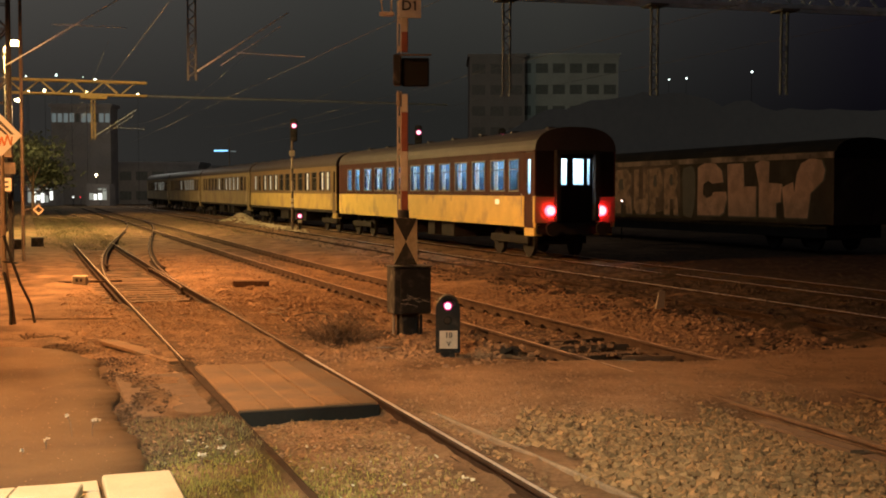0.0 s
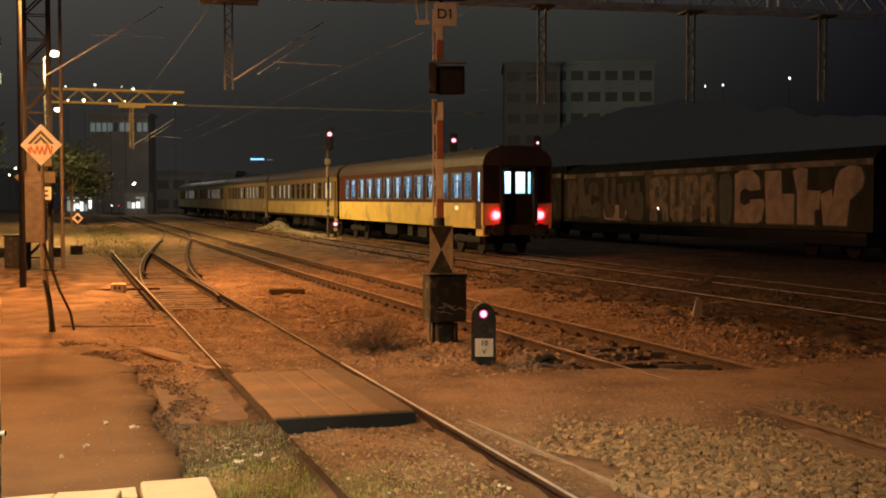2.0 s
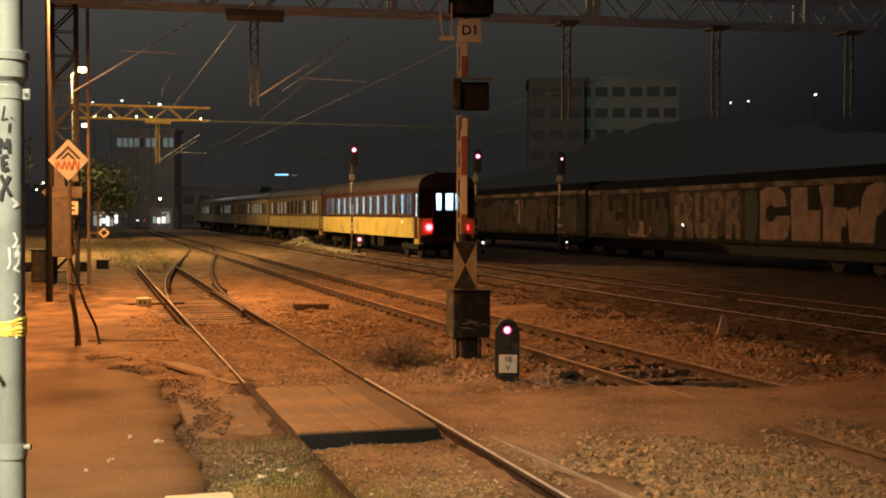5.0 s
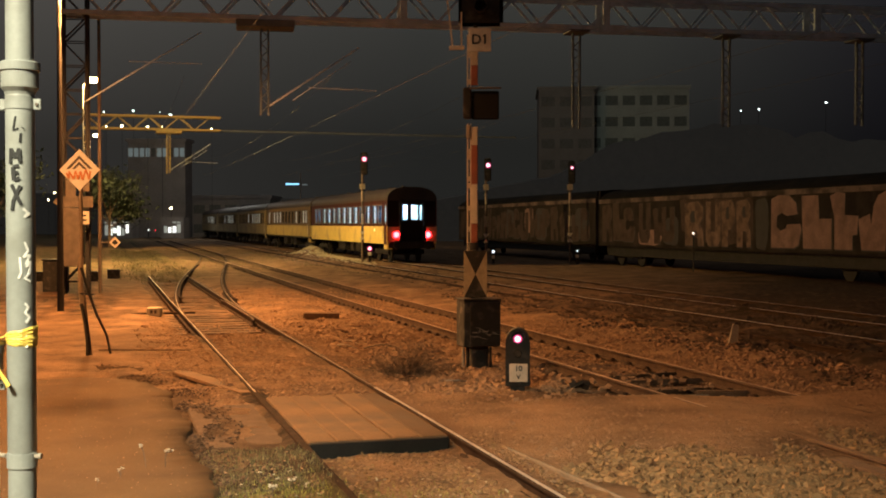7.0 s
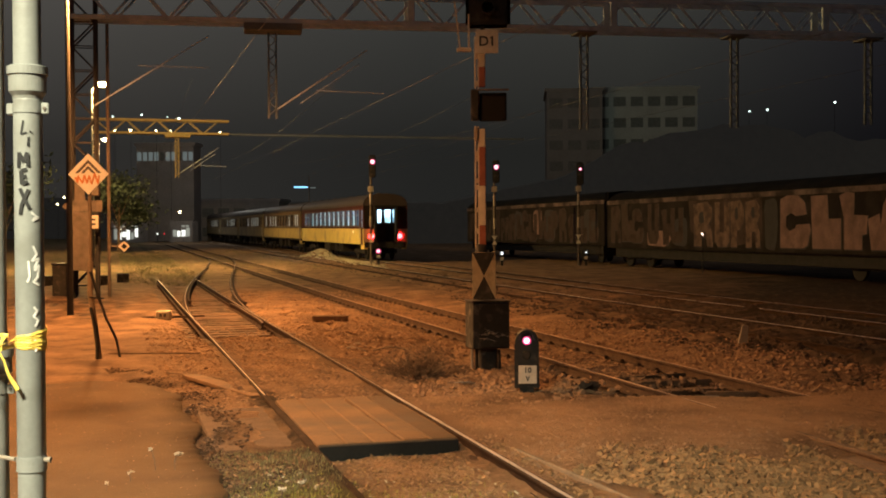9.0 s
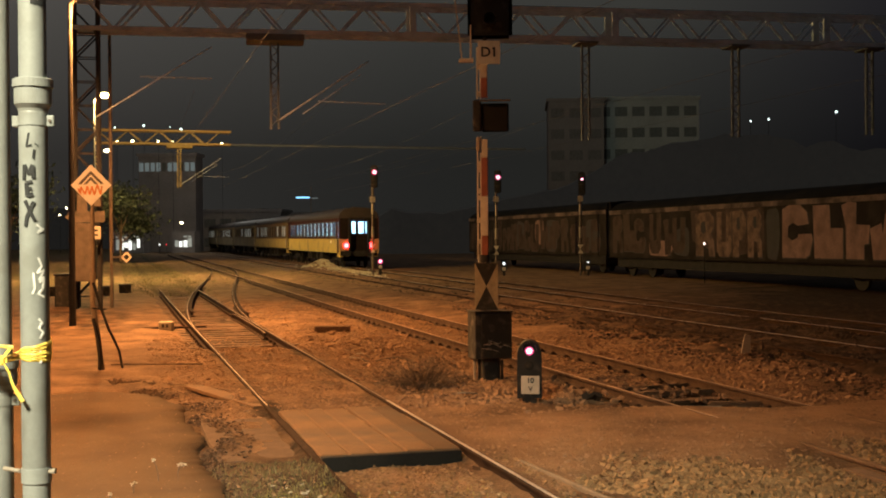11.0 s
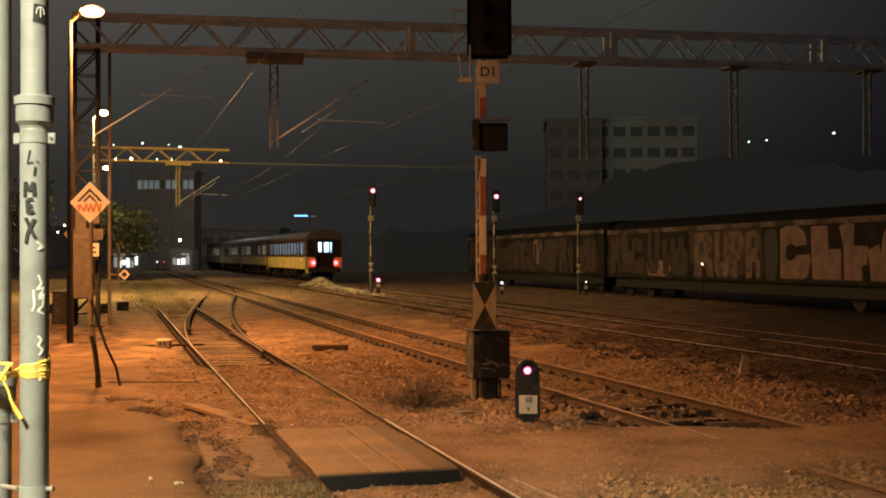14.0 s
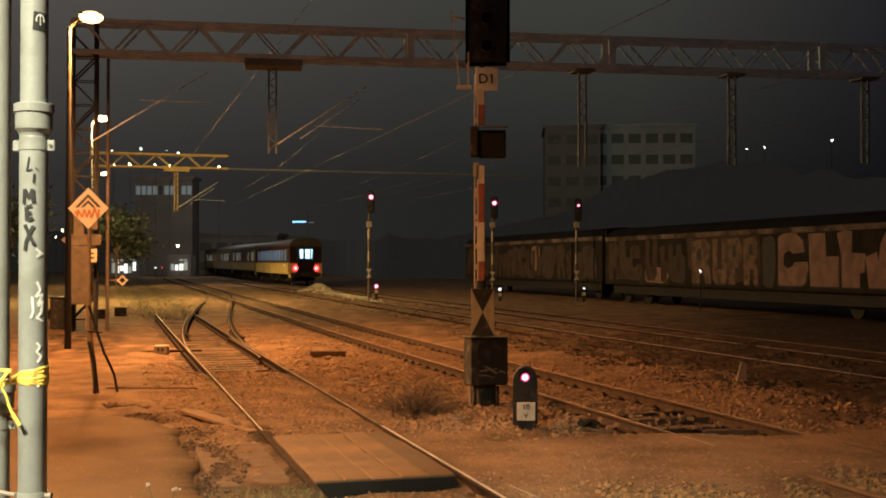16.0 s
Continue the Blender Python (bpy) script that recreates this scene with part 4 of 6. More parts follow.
# ---- orange diamond sign on a thin leaning post with stays ----
def diamond_sign():
    t = thing("diamond_sign", at(-0.34, 20.3, 0.0, -LAY), "orange diamond speed sign with dark chevrons and red scrawl", "railway sign")
    part("post", tube([(0.14, 0, -0.1), (0.06, 0, 0.55), (0.0, 0, 1.15), (0.01, 0, 2.0), (0, 0, 2.85)], 0.028, 8), OLDWOOD, t)
    part("sleeve", tube([(0.15, 0.01, -0.1), (0.075, 0.01, 0.5), (-0.015, 0.01, 1.12), (0.0, 0.01, 1.62)], 0.048, 8), OLDWOOD, t, "thicker rusty foot of the post")
    f = part("sign_face", prism(bmesh.new(), [(-0.345, 0), (0, -0.345), (0.345, 0), (0, 0.345)], -0.008, 0.008, facing), DIAMOND, t, m=pose(0, -0.04, 3.08))
    for k in (0.0, 1.0):
        o, i = (0.225, 0.165) if k == 0 else (0.125, 0.07)
        zs = 0.015
        v = [(-o, zs), (0, zs + o), (o, zs), (i, zs), (0, zs + i), (-i, zs)]
        bmv = bmesh.new()
        prism(bmv, [v[0], v[5], v[4], v[1]], 0.009, 0.012, facing)
        prism(bmv, [v[1], v[4], v[3], v[2]], 0.009, 0.012, facing)
        part("chevron", bmv, DIAMARK, f)
    rs = random.Random(2)
    x, z = -0.22, -0.05
    pts = []
    for i in range(11):
        pts.append((x, z))
        x, z = -0.24 + 0.043 * (i + 1) + rs.uniform(-0.02, 0.02), -0.085 + (0.075 if i % 2 else -0.075) + rs.uniform(-0.02, 0.02)
    bmv = bmesh.new()
    for p, q in zip(pts, pts[1:]):
        bar(bmv, (p[0], -0.011, p[1]), (q[0], -0.011, q[1]), 0.024)
    part("scrawl", bmv, SCRAWL, f)
    part("stay", tube([(0.02, -0.05, 1.45), (0.16, -0.04, 1.0), (0.29, -0.03, 0.62)], 0.026, 6), BLACKPAINT, t)
    part("stay", tube([(0.02, -0.06, 0.85), (0.10, -0.06, 0.5), (0.13, -0.06, 0.2), (0.12, -0.06, -0.05)], 0.030, 6), BLACKPAINT, t)
    part("stay", tube([(0.30, -0.03, 0.62), (0.40, 0.1, 0.30), (0.46, 0.12, -0.05)], 0.022, 6), BLACKPAINT, t)
    part("cross_bar", rod(bmesh.new(), (0.0, -0.05, 1.02), (0.24, -0.04, 1.0), 0.014, 0.014, 6), BLACKPAINT, t)
    return t


diamond_sign()


# ---- catenary portals ----
def lattice_mast(bm, n, h, w, step_z):
    for a in (-w, w):
        for b in (-w * 0.6, w * 0.6):
            box(bm, n + a - 0.045, n + a + 0.045, b - 0.045, b + 0.045, -0.1, h)
    k, z = 1, 0.4
    while z < h - step_z:
        for b in (-w * 0.6, w * 0.6):
            bar(bm, (n - k * w, b, z), (n + k * w, b, z + step_z), 0.045)
            bar(bm, (n - w, b, z), (n + w, b, z), 0.03)
        for a in (-w, w):
            bar(bm, (n + a, -k * w * 0.6, z), (n + a, k * w * 0.6, z + step_z), 0.04)
        k, z = -k, z + step_z
    return bm


def portal(s, n0, n1, z0, z1, drops, steel, drop_steel, w=0.36, turn=0.0, pitch=1.1, posts=()):
    t = thing("catenary_portal", at(0, s, 0.0, turn), "steel lattice portal over the tracks with hanging drop tubes", "catenary portal", "overhead line portals")
    part("mast", lattice_mast(bmesh.new(), n0, z1, w, 0.75), MASTSTEEL if steel == BEAMGREY else steel, t, "tall lattice mast")
    bm = bmesh.new()
    for b in (-0.4, 0.4):
        for z in (z0, z1):
            box(bm, n0 - w, n1, b - 0.05, b + 0.05, z - 0.07, z + 0.07)
    x, k = n0, 0
    while x < n1 - pitch:
        for b in (-0.4, 0.4):
            bar(bm, (x, b, z0 if k % 2 else z1), (x + pitch, b, z1 if k % 2 else z0), 0.065)
        for z in (z0, z1):
            bar(bm, (x, -0.4, z), (x + pitch, 0.4, z), 0.04)
        x, k = x + pitch, k + 1
    for x in posts:
        for b in (-0.4, 0.4):
            box(bm, x - 0.11, x + 0.11, b - 0.06, b + 0.06, z0 + 0.07, z1 - 0.07)
        box(bm, x - 0.30, x + 0.65, -0.47, -0.452, z0 - 0.14, z0 + 0.10)
    part("beam", bm, steel, t, "horizontal lattice beam")
    for d, low, arm in drops:
        bm = bmesh.new()
        for a in (-0.12, 0.12):
            box(bm, d + a - 0.03, d + a + 0.03, -0.05, 0.05, low, z0 - 0.1)
        z, k = low + 0.1, 1
        while z < z0 - 0.5:
            bar(bm, (d - 0.11 * k, 0, z), (d + 0.11 * k, 0, z + 0.22), 0.03)
            z, k = z + 0.22, -k
        dt = part("drop_tube", bm, drop_steel, t)
        if not arm:
            part("hanger_plate", soft_box(d - 0.35, d + 0.35, -0.45, 0.45, z0 - 0.15, z0 - 0.075, 0.02), drop_steel, dt)
        if arm:
            part("hanger_plate", soft_box(d - 0.90, d + 0.95, -0.5, 0.5, z0 - 0.30, z0 - 0.075, 0.02), drop_steel, dt)
            bm = bmesh.new()
            rod(bm, (d + 0.15, 0, low + 0.3), (d + 3.05, 0, low + 2.25), 0.026, sides=6)
            rod(bm, (d + 0.9, 0, low + 0.5), (d + 2.8, 0, low + 1.8), 0.015, sides=6)
            rod(bm, (d + 1.4, 0, low + 0.92), (d + 3.6, 0, low + 0.85), 0.014, sides=6)
            part("cantilever", bm, PALESTEEL, dt, "pale galvanised cantilever tubes")
    return t


portal(38.1, -0.78, 46, 8.79, 9.76, [(5.08, 5.72, 1), (15.48, 5.44, 0), (20.84, 5.57, 0), (25.83, 5.70, 0)], BEAMGREY, GALV, turn=-6.5, pitch=0.88, posts=(9.55, 16.4, 24.0))
pt = portal(88, -1.1, 8.5, 9.15, 10.1, [(4.72, 5.9, 1)], YELLOWSTEEL, YELLOWSTEEL, 0.2)

part("beam_chord", box(bmesh.new(), 8.5, 32, -0.06, 0.06, 9.1, 9.22), GALV, pt, "thin dark chord of the beam")

# boxes and plates on the first portal's mast
mb = thing("equipment_box", at(-0.78, 37.6, 0.0), "rust-coloured switch boxes and plates fixed on the lattice mast", "equipment box")
part("box", soft_box(-0.30, 0.02, -0.3, 0.0, 3.0, 4.05, 0.02), STEEL, mb)
part("box", soft_box(0.12, 0.42, -0.25, 0.0, 3.2, 4.0, 0.02), STEEL, mb)
part("arrow_plate", prism(bmesh.new(), [(-0.66, 2.88), (-0.48, 2.72), (0.52, 2.72), (0.52, 3.06), (-0.48, 3.06)], 0.27, 0.31, facing), STEEL, mb, "pointed direction plate")
part("plate", soft_box(0.0, 0.40, -0.34, -0.30, 2.2, 2.6, 0.01), SIGWHITE, mb, "square plate with dark bars")
part("plate_bar", soft_box(0.08, 0.32, -0.346, -0.3405, 2.3, 2.36, 0.002), INK, mb)
part("plate_bar", soft_box(0.08, 0.32, -0.346, -0.3405, 2.44, 2.5, 0.002), INK, mb)
part("box", soft_box(-0.4, 0.15, -0.35, 0.0, 0.9, 2.7, 0.02), STEEL, mb)
cb = thing("ground_cabinet", at(-1.45, 39.7, -0.06), "low dark metal ground cabinet beside the mast", "cabinet")
part("body", soft_box(-0.4, 0.4, -0.3, 0.3, 0.0, 1.08, 0.03), BLACKPAINT, cb)
part("lid", soft_box(-0.44, 0.44, -0.34, 0.34, 1.08, 1.14, 0.02), BLACKPAINT, cb)

# second thin pole with the small white diamond
dp = thing("diamond_marker", at(0.05, 38.6, 0.0), "slim pole with a small white-edged diamond marker at its foot", "railway sign")
part("pole", rod(bmesh.new(), (-0.12, 0, -0.1), (-0.12, 0, 8.9), 0.06, 0.05, 8), STEEL, dp)
part("diamond", prism(bmesh.new(), [(-0.18, 0), (0, -0.18), (0.18, 0), (0, 0.18)], -0.01, 0.01, facing), SIGWHITE, dp, m=pose(0.34, -0.1, 1.62))
part("diamond_middle", prism(bmesh.new(), [(-0.10, 0), (0, -0.10), (0.10, 0), (0, 0.10)], 0.0105, 0.013, facing), BLACKPAINT, dp, m=pose(0.34, -0.1, 1.62))
part("bracket", soft_box(-0.12, 0.2, -0.06, -0.03, 1.59, 1.65, 0.005), STEEL, dp)


# ---- street lamps ----
def street_lamp(m, h, bowl, label):
    t = thing("street_lamp", m, label, "street lamp", "street lamps along the track")
    part("pole", rod(bmesh.new(), (0, 0, -0.1), (0, 0, h - 0.15), 0.085, 0.05, 10), MASTSTEEL, t)
    part("arm", rod(bmesh.new(), (0, 0, h - 0.2), (0.30, -0.05, h + 0.12), 0.035, 0.03, 8), STEEL, t)
    hd = part("head", soft_box(0.22, 0.78, -0.16, 0.10, h + 0.12, h + 0.24, 0.05, 2), STEEL, t)
    bm = bmesh.new()
    bmesh.ops.create_uvsphere(bm, u_segments=16, v_segments=8, radius=1.0)
    bmesh.ops.transform(bm, matrix=Matrix.Translation((0.52, -0.03, h + 0.11)) @ Matrix.Diagonal((0.30, 0.20, 0.15, 1)), verts=bm.verts)
    part("bowl", bm, bowl, hd, "glowing lamp bowl", smooth=True)
    return t


street_lamp(at(-1.0, 30.4, 0.0), 8.25, LAMPGLOW, "tall street lamp with a glaring orange sodium head")
street_lamp(at(-0.95, 65.0, 0.0), 9.80, FARGLOW, "tall street lamp with a warm white glowing bowl")
street_lamp(at(-0.95, 101.0, 0.0), 9.45, FARGLOW, "tall street lamp with a warm white glowing bowl")


# ---- main signals between the far tracks ----
def main_signal(m, h, low_lit, plate, label, bright=1.0):
    t = thing("main_signal", m, label, "railway signal", "signals between the far tracks")
    part("post", rod(bmesh.new(), (0, 0, -0.2), (0, 0, h - 0.2), 0.07, 0.06, 8), STEEL, t)
    for z in (2.2, 3.5):
        part("band", rod(bmesh.new(), (0, 0, z), (0, 0, z + 0.6), 0.074, 0.072, 8), CONCRETE, t)
    part("head", soft_box(-0.2, 0.2, -0.02, 0.14, h - 0.9, h + 0.4, 0.06, 2), BLACKPAINT, t, m=pose(0.1, -0.09, 0))
    r = part("lens_rim", lens(bmesh.new(), -0.12, 0.12, h, 0.15 * bright, 0.02), SIGHALO, t, "magenta-red glare round the lens, added as a glowing rim")
    part("lens", lens(bmesh.new(), -0.141, 0.12, h, 0.105 * bright, 0.03), SIGRED_LIT, r, "lit red lens")
    part("plate", soft_box(-0.16, 0.16, -0.12, -0.10, plate - 0.16, plate + 0.16, 0.01), CONCRETE, t)
    for tri in ([(-0.15, 0.45), (0.15, 0.45), (0, 0.2)], [(-0.15, -0.05), (0, 0.2), (0.15, -0.05)]):
        part("board", prism(bmesh.new(), tri if tri[2][1] < 0.1 else tri, 0.10, 0.12, facing), SIGWHITE, t, m=pose(0, 0, 1.35))
    d = part("dwarf_case", soft_box(-0.15, 0.15, -0.12, 0.12, 0.35, 0.95, 0.05, 2), BLACKPAINT, t, m=pose(0.42, 0, 0))
    part("dwarf_foot", soft_box(-0.07, 0.07, -0.07, 0.07, -0.2, 0.36, 0.01), BLACKPAINT, d)
    if low_lit == SIGRED_LIT:
        part("dwarf_rim", lens(bmesh.new(), -0.12, 0, 0.80, 0.14, 0.015), SIGHALO, d, "red glare added as a glowing rim")
    part("dwarf_lens", lens(bmesh.new(), -0.136, 0, 0.80, 0.085 * bright, 0.03), low_lit, d, "lit lower lens")
    part("dwarf_plate", soft_box(-0.1, 0.1, -0.14, -0.125, 0.4, 0.58, 0.005), SIGWHITE, d)
    return t


main_signal(at(14.30, 65.0, 0.0, -LAY + 7), 5.91, SIGRED_LIT, 4.35, "banded main signal with a red light and a red shunting light")
main_signal(at(20.96, 62.6, -0.15, -LAY + 1), 5.70, SIGWHITE_LIT, 4.45, "banded main signal with a red light and a white shunting light")
main_signal(at(25.44, 61.0, -0.1, -LAY - 3), 5.5, SIGWHITE_LIT, 4.4, "banded main signal with a red light and a dim white light", 0.6)


# ---- downpipes at the building ----
def downpipe(m, joint, low_joint, label):
    t = thing("downpipe", m, label, "downpipe", "downpipes at the building")
    part("pipe", turned(bmesh.new(), [(0.055, 0.0), (0.055, 0.01), (0.055, low_joint - 0.005), (0.055, low_joint), (0.057, low_joint + 0.005), (0.057, joint - 0.012), (0.057, joint - 0.002)], 32), PIPE, t, smooth=True)
    part("joint", turned(bmesh.new(), [(0.060, low_joint - 0.03), (0.060, low_joint + 0.03)], 32), PIPE, t)
    part("socket", turned(bmesh.new(), [(0.058, joint - 0.004), (0.060, joint + 0.006), (0.0735, joint + 0.024), (0.0735, joint + 0.091), (0.080, joint + 0.093),
                                        (0.080, joint + 0.125), (0.070, joint + 0.13), (0.057, joint + 0.131)], 32), PIPE, t, "wide socket joint", smooth=False)
    lc = part("lower_clamp", turned(bmesh.new(), [(0.0605, low_joint + 0.005), (0.0605, low_joint + 0.028)], 32), PIPE, t)
    part("stud", rod(bmesh.new(), (0.06, -0.02, low_joint + 0.018), (0.088, -0.02, low_joint + 0.018), 0.008, 0.013, 8), CONCRETE, lc)
    part("stud", rod(bmesh.new(), (-0.06, -0.02, low_joint + 0.018), (-0.15, 0.03, low_joint + 0.018), 0.009, 0.009, 8), CONCRETE, lc)
    part("upper_pipe", turned(bmesh.new(), [(0.0545, joint + 0.12), (0.0545, joint + 0.122), (0.0545, joint + 0.13), (0.0545, 4.59), (0.0545, 4.6)], 32), PIPE, t, smooth=True)
    c = part("clamp", turned(bmesh.new(), [(0.0605, joint - 0.062), (0.0605, joint - 0.026)], 32), PIPE, t, "pipe clamp with bolted lugs")
    part("lug", soft_box(0.055, 0.088, -0.008, 0.008, joint - 0.066, joint - 0.020, 0.004), PIPE, c)
    part("lug", soft_box(-0.088, -0.055, -0.008, 0.008, joint - 0.066, joint - 0.020, 0.004), PIPE, c)
    part("bolt", rod(bmesh.new(), (0.074, -0.016, joint - 0.043), (0.074, 0.016, joint - 0.043), 0.007, sides=8), STEEL, c)
    return t


PIPE_X, PIPE_Y = -1.996, 4.6
dp1 = downpipe(pose(PIPE_X, PIPE_Y, 0.03), 2.635, 1.15, "grey painted downpipe with socket joint, scribbles and yellow tape")
dp2 = downpipe(pose(-2.207, 4.72, 0.03), 1.48, 0.6, "second grey downpipe standing close beside the first")


def wrapped(me, r):
    """Bends flat writing (x across, z up) on to a pipe of radius r, with the middle facing the camera."""
    for v in me.vertices:
        a = v.co.x / r + 0.41
        k = r - v.co.y
        v.co = Vector((k * math.sin(a), -k * math.cos(a), v.co.z))
    return me


def scribble(pts, w, material, name="scribble"):
    bm = bmesh.new()
    for (x0, z0), (x1, z1) in zip(pts, pts[1:]):
        d = Vector((x1 - x0, 0, z1 - z0))
        k = max(1, int(d.length / 0.008))
        for i in range(k):
            p, q = Vector((x0, 0, z0)) + d * (i / k), Vector((x0, 0, z0)) + d * ((i + 1.15) / k)
            bar(bm, p, q, w, w)
    me = bpy.data.meshes.new(name)
    bm.to_mesh(me)
    bm.free()
    me.materials.append(material)
    part(name, wrapped(me, 0.0565), None, dp1)


SC = 0.00224   # metres per step of the writing
Z0 = 2.615 - 0.03
strokes = [([(-8, 0), (-14, 25), (-2, 22)], 0.006), ([(9, 20), (8, 21)], 0.009), ([(4, 30), (2, 46)], 0.007),
           ([(-20, 85), (-19, 58), (-8, 74), (0, 58), (2, 82)], 0.008), ([(-14, 90), (-12, 114), (0, 110)], 0.009), ([(-14, 90), (-2, 88)], 0.008),
           ([(-14, 102), (-3, 100)], 0.008), ([(-18, 122), (4, 158)], 0.008), ([(2, 124), (-14, 152), (-17, 168)], 0.008)]
for pts, w in strokes:
    scribble([((x * 0.72 - 2) * SC, Z0 - (y + 20) * SC) for x, y in pts], w * (1.6 if pts[0][1] > 50 else 1.2), INK, "letter")
for pts in ([(0, 175), (8, 182), (2, 190), (12, 184)], [(2, 235), (8, 250), (0, 262), (12, 258), (4, 275)], [(-6, 262), (-4, 290), (-8, 300)],
            [(4, 280), (12, 270), (10, 292), (2, 300), (12, 306)], [(2, 345), (8, 352), (2, 362), (10, 370), (4, 380)], [(0, 400), (10, 412), (4, 425)]):
    scribble([((x + 4) * SC, Z0 - (y + 10) * SC) for x, y in pts], 0.008, PALEINK)
# sticker
bm = prism(bmesh.new(), [(-0.030, -0.036), (0.030, -0.040), (0.032, 0.034), (-0.026, 0.040)], 0.0, 0.001, facing)
bmesh.ops.subdivide_edges(bm, edges=bm.edges[:], cuts=5, use_grid_fill=True)
me = bpy.data.meshes.new("sticker")
bm.to_mesh(me)
bm.free()
me.materials.append(INK)
me.transform(Matrix.Translation((0.022, 0, 3.125 - 0.03)))
part("sticker", wrapped(me, 0.0562), None, dp1, "small black sticker with a white arch sign")
scribble([((0.022 + 0.016 * math.cos(a)), 3.10 + 0.022 * math.sin(a)) for a in [math.pi * (1.1 - 1.2 * i / 8) for i in range(9)]], 0.004, PALEINK, "sticker_mark")
scribble([(0.022, 3.12), (0.022, 3.08)], 0.004, PALEINK, "sticker_mark")

# yellow tape tied round both pipes
tape = thing("yellow_tape", pose(PIPE_X, PIPE_Y, 0), "crumpled yellow barrier tape knotted round the pipes", "tape")
KNOT = Vector((-0.100, -0.075, 1.655))


def ribbon(way, half, name):
    """A creased band of tape along the way; half: its half width at both ends."""
    bm, prev = bmesh.new(), None
    for i, p in enumerate(way):
        u = i / (len(way) - 1)
        h = half[0] + (half[1] - half[0]) * u
        d = (way[min(i + 1, len(way) - 1)] - way[max(i - 1, 0)]).normalized()
        out = Vector((p.x, p.y, 0)).normalized()
        up = d.cross(out).normalized()
        crease = 0.0025 * math.sin(i * 1.9)
        row = [bm.verts.new(p - up * h), bm.verts.new(p + out * (0.003 + crease)), bm.verts.new(p + up * h)]
        if prev:
            for j in range(2):
                bm.faces.new((prev[j], prev[j + 1], row[j + 1], row[j]))
        prev = row
    ob = part(name, bm, RIBBON, tape)
    ob.modifiers.new("thick", "SOLIDIFY").thickness = 0.0012


for k in range(6):
    end = 1.688 + 0.0165 * (k - 2.5)
    way = [KNOT + Vector((0.0, 0.006 * k - 0.012, 0.004 * (k - 2.5)))]
    for i in range(17):
        a = radians(-62 + 12.5 * i)
        r = 0.0592 + 0.0016 * (k % 3)
        u = i / 16
        way.append(Vector((r * math.sin(a), -r * math.cos(a), KNOT.z + 0.012 + (end - KNOT.z - 0.012) * (0.35 + 0.65 * u) + 0.002 * math.sin(i * 1.1 + k * 2))))
    ribbon(way, (0.006, 0.0105), "wrap")
for k in range(4):
    ribbon([KNOT + Vector((-0.028 * i, 0.010 * i + 0.004 * k, 0.006 * math.sin(i * 0.8) + (k - 1.5) * 0.0055 * i)) for i in range(7)], (0.006, 0.012), "wrap")
ribbon([KNOT + Vector((0.004 + 0.010 * i + 0.004 * math.sin(i), -0.008 - 0.002 * i, -0.012 - 0.019 * i)) for i in range(9)], (0.008, 0.010), "tail")
ribbon([KNOT + Vector((-0.004 - 0.015 * i, -0.010, -0.008 - 0.015 * i)) for i in range(7)], (0.008, 0.013), "tail")
ribbon([KNOT + Vector((0.006 * i, -0.006, 0.010 + 0.008 * i)) for i in range(6)], (0.010, 0.012), "loop")
ribbon([KNOT + Vector((0.045 - 0.012 * i, -0.004, 0.052 + 0.001 * i)) for i in range(6)], (0.009, 0.006), "loop")
part("knot", soft_box(-0.017, 0.017, -0.017, 0.012, -0.020, 0.020, 0.010, 2), RIBBON, tape, m=Matrix.Translation(KNOT))

# pale stone slabs at the yard's corner: one large flag, then a row of irregular ones
sl = part("stone_slab", soft_box(0.50, 0.99, 6.6, 8.63, 0.02, 0.10, 0.014), SLABSTONE, m=pose(0, 0, 0, 0, 0, LAY))
tagged(sl, "large pale weathered stone slab at the corner of the yard", "stone slab", "slabs at the yard corner")
rs = random.Random(17)
cols, rws = [0.47, 0.16, -0.12, -0.5, -0.8, -1.2, -1.7], [8.57, 8.26, 7.9, 7.45, 6.9, 6.3]
knot = [[(a + (rs.uniform(-0.07, 0.07) if 0 < i else 0), b + (rs.uniform(-0.07, 0.07) if 0 < j else -0.02 * (i % 2))) for i, a in enumerate(cols)] for j, b in enumerate(rws)]
for j in range(len(rws) - 1):
    for i in range(len(cols) - 1):
        quad = [Vector(knot[j][i]), Vector(knot[j + 1][i]), Vector(knot[j + 1][i + 1]), Vector(knot[j][i + 1])]
        c = sum(quad, Vector((0, 0))) / 4
        quad = [c + (q - c) * 0.965 for q in quad]
        top = 0.078 + rs.uniform(-0.006, 0.006)
        bm = prism(bmesh.new(), [(q.x, q.y) for q in quad], 0.02, top, lambda a, b, d: (a, b, d))
        bmesh.ops.recalc_face_normals(bm, faces=bm.faces[:])
        bmesh.ops.bevel(bm, geom=bm.edges[:], offset=0.007, segments=1, affect="EDGES")
        tagged(part("flagstone", bm, SLABSTONE, m=pose(0, 0, 0, 0, 0, LAY)), "irregular pale flagstone with open dirty joints", "stone slab", "slabs at the yard corner")
st = part("stone_block", soft_box(-0.12, 0.12, -0.35, 0.2, 0, 0.075, 0.012), SLABSTONE, m=at(0.20, 8.02, 0.082, -10))
tagged(st, "loose pale slab piece lying on the flagstones", "stone block")


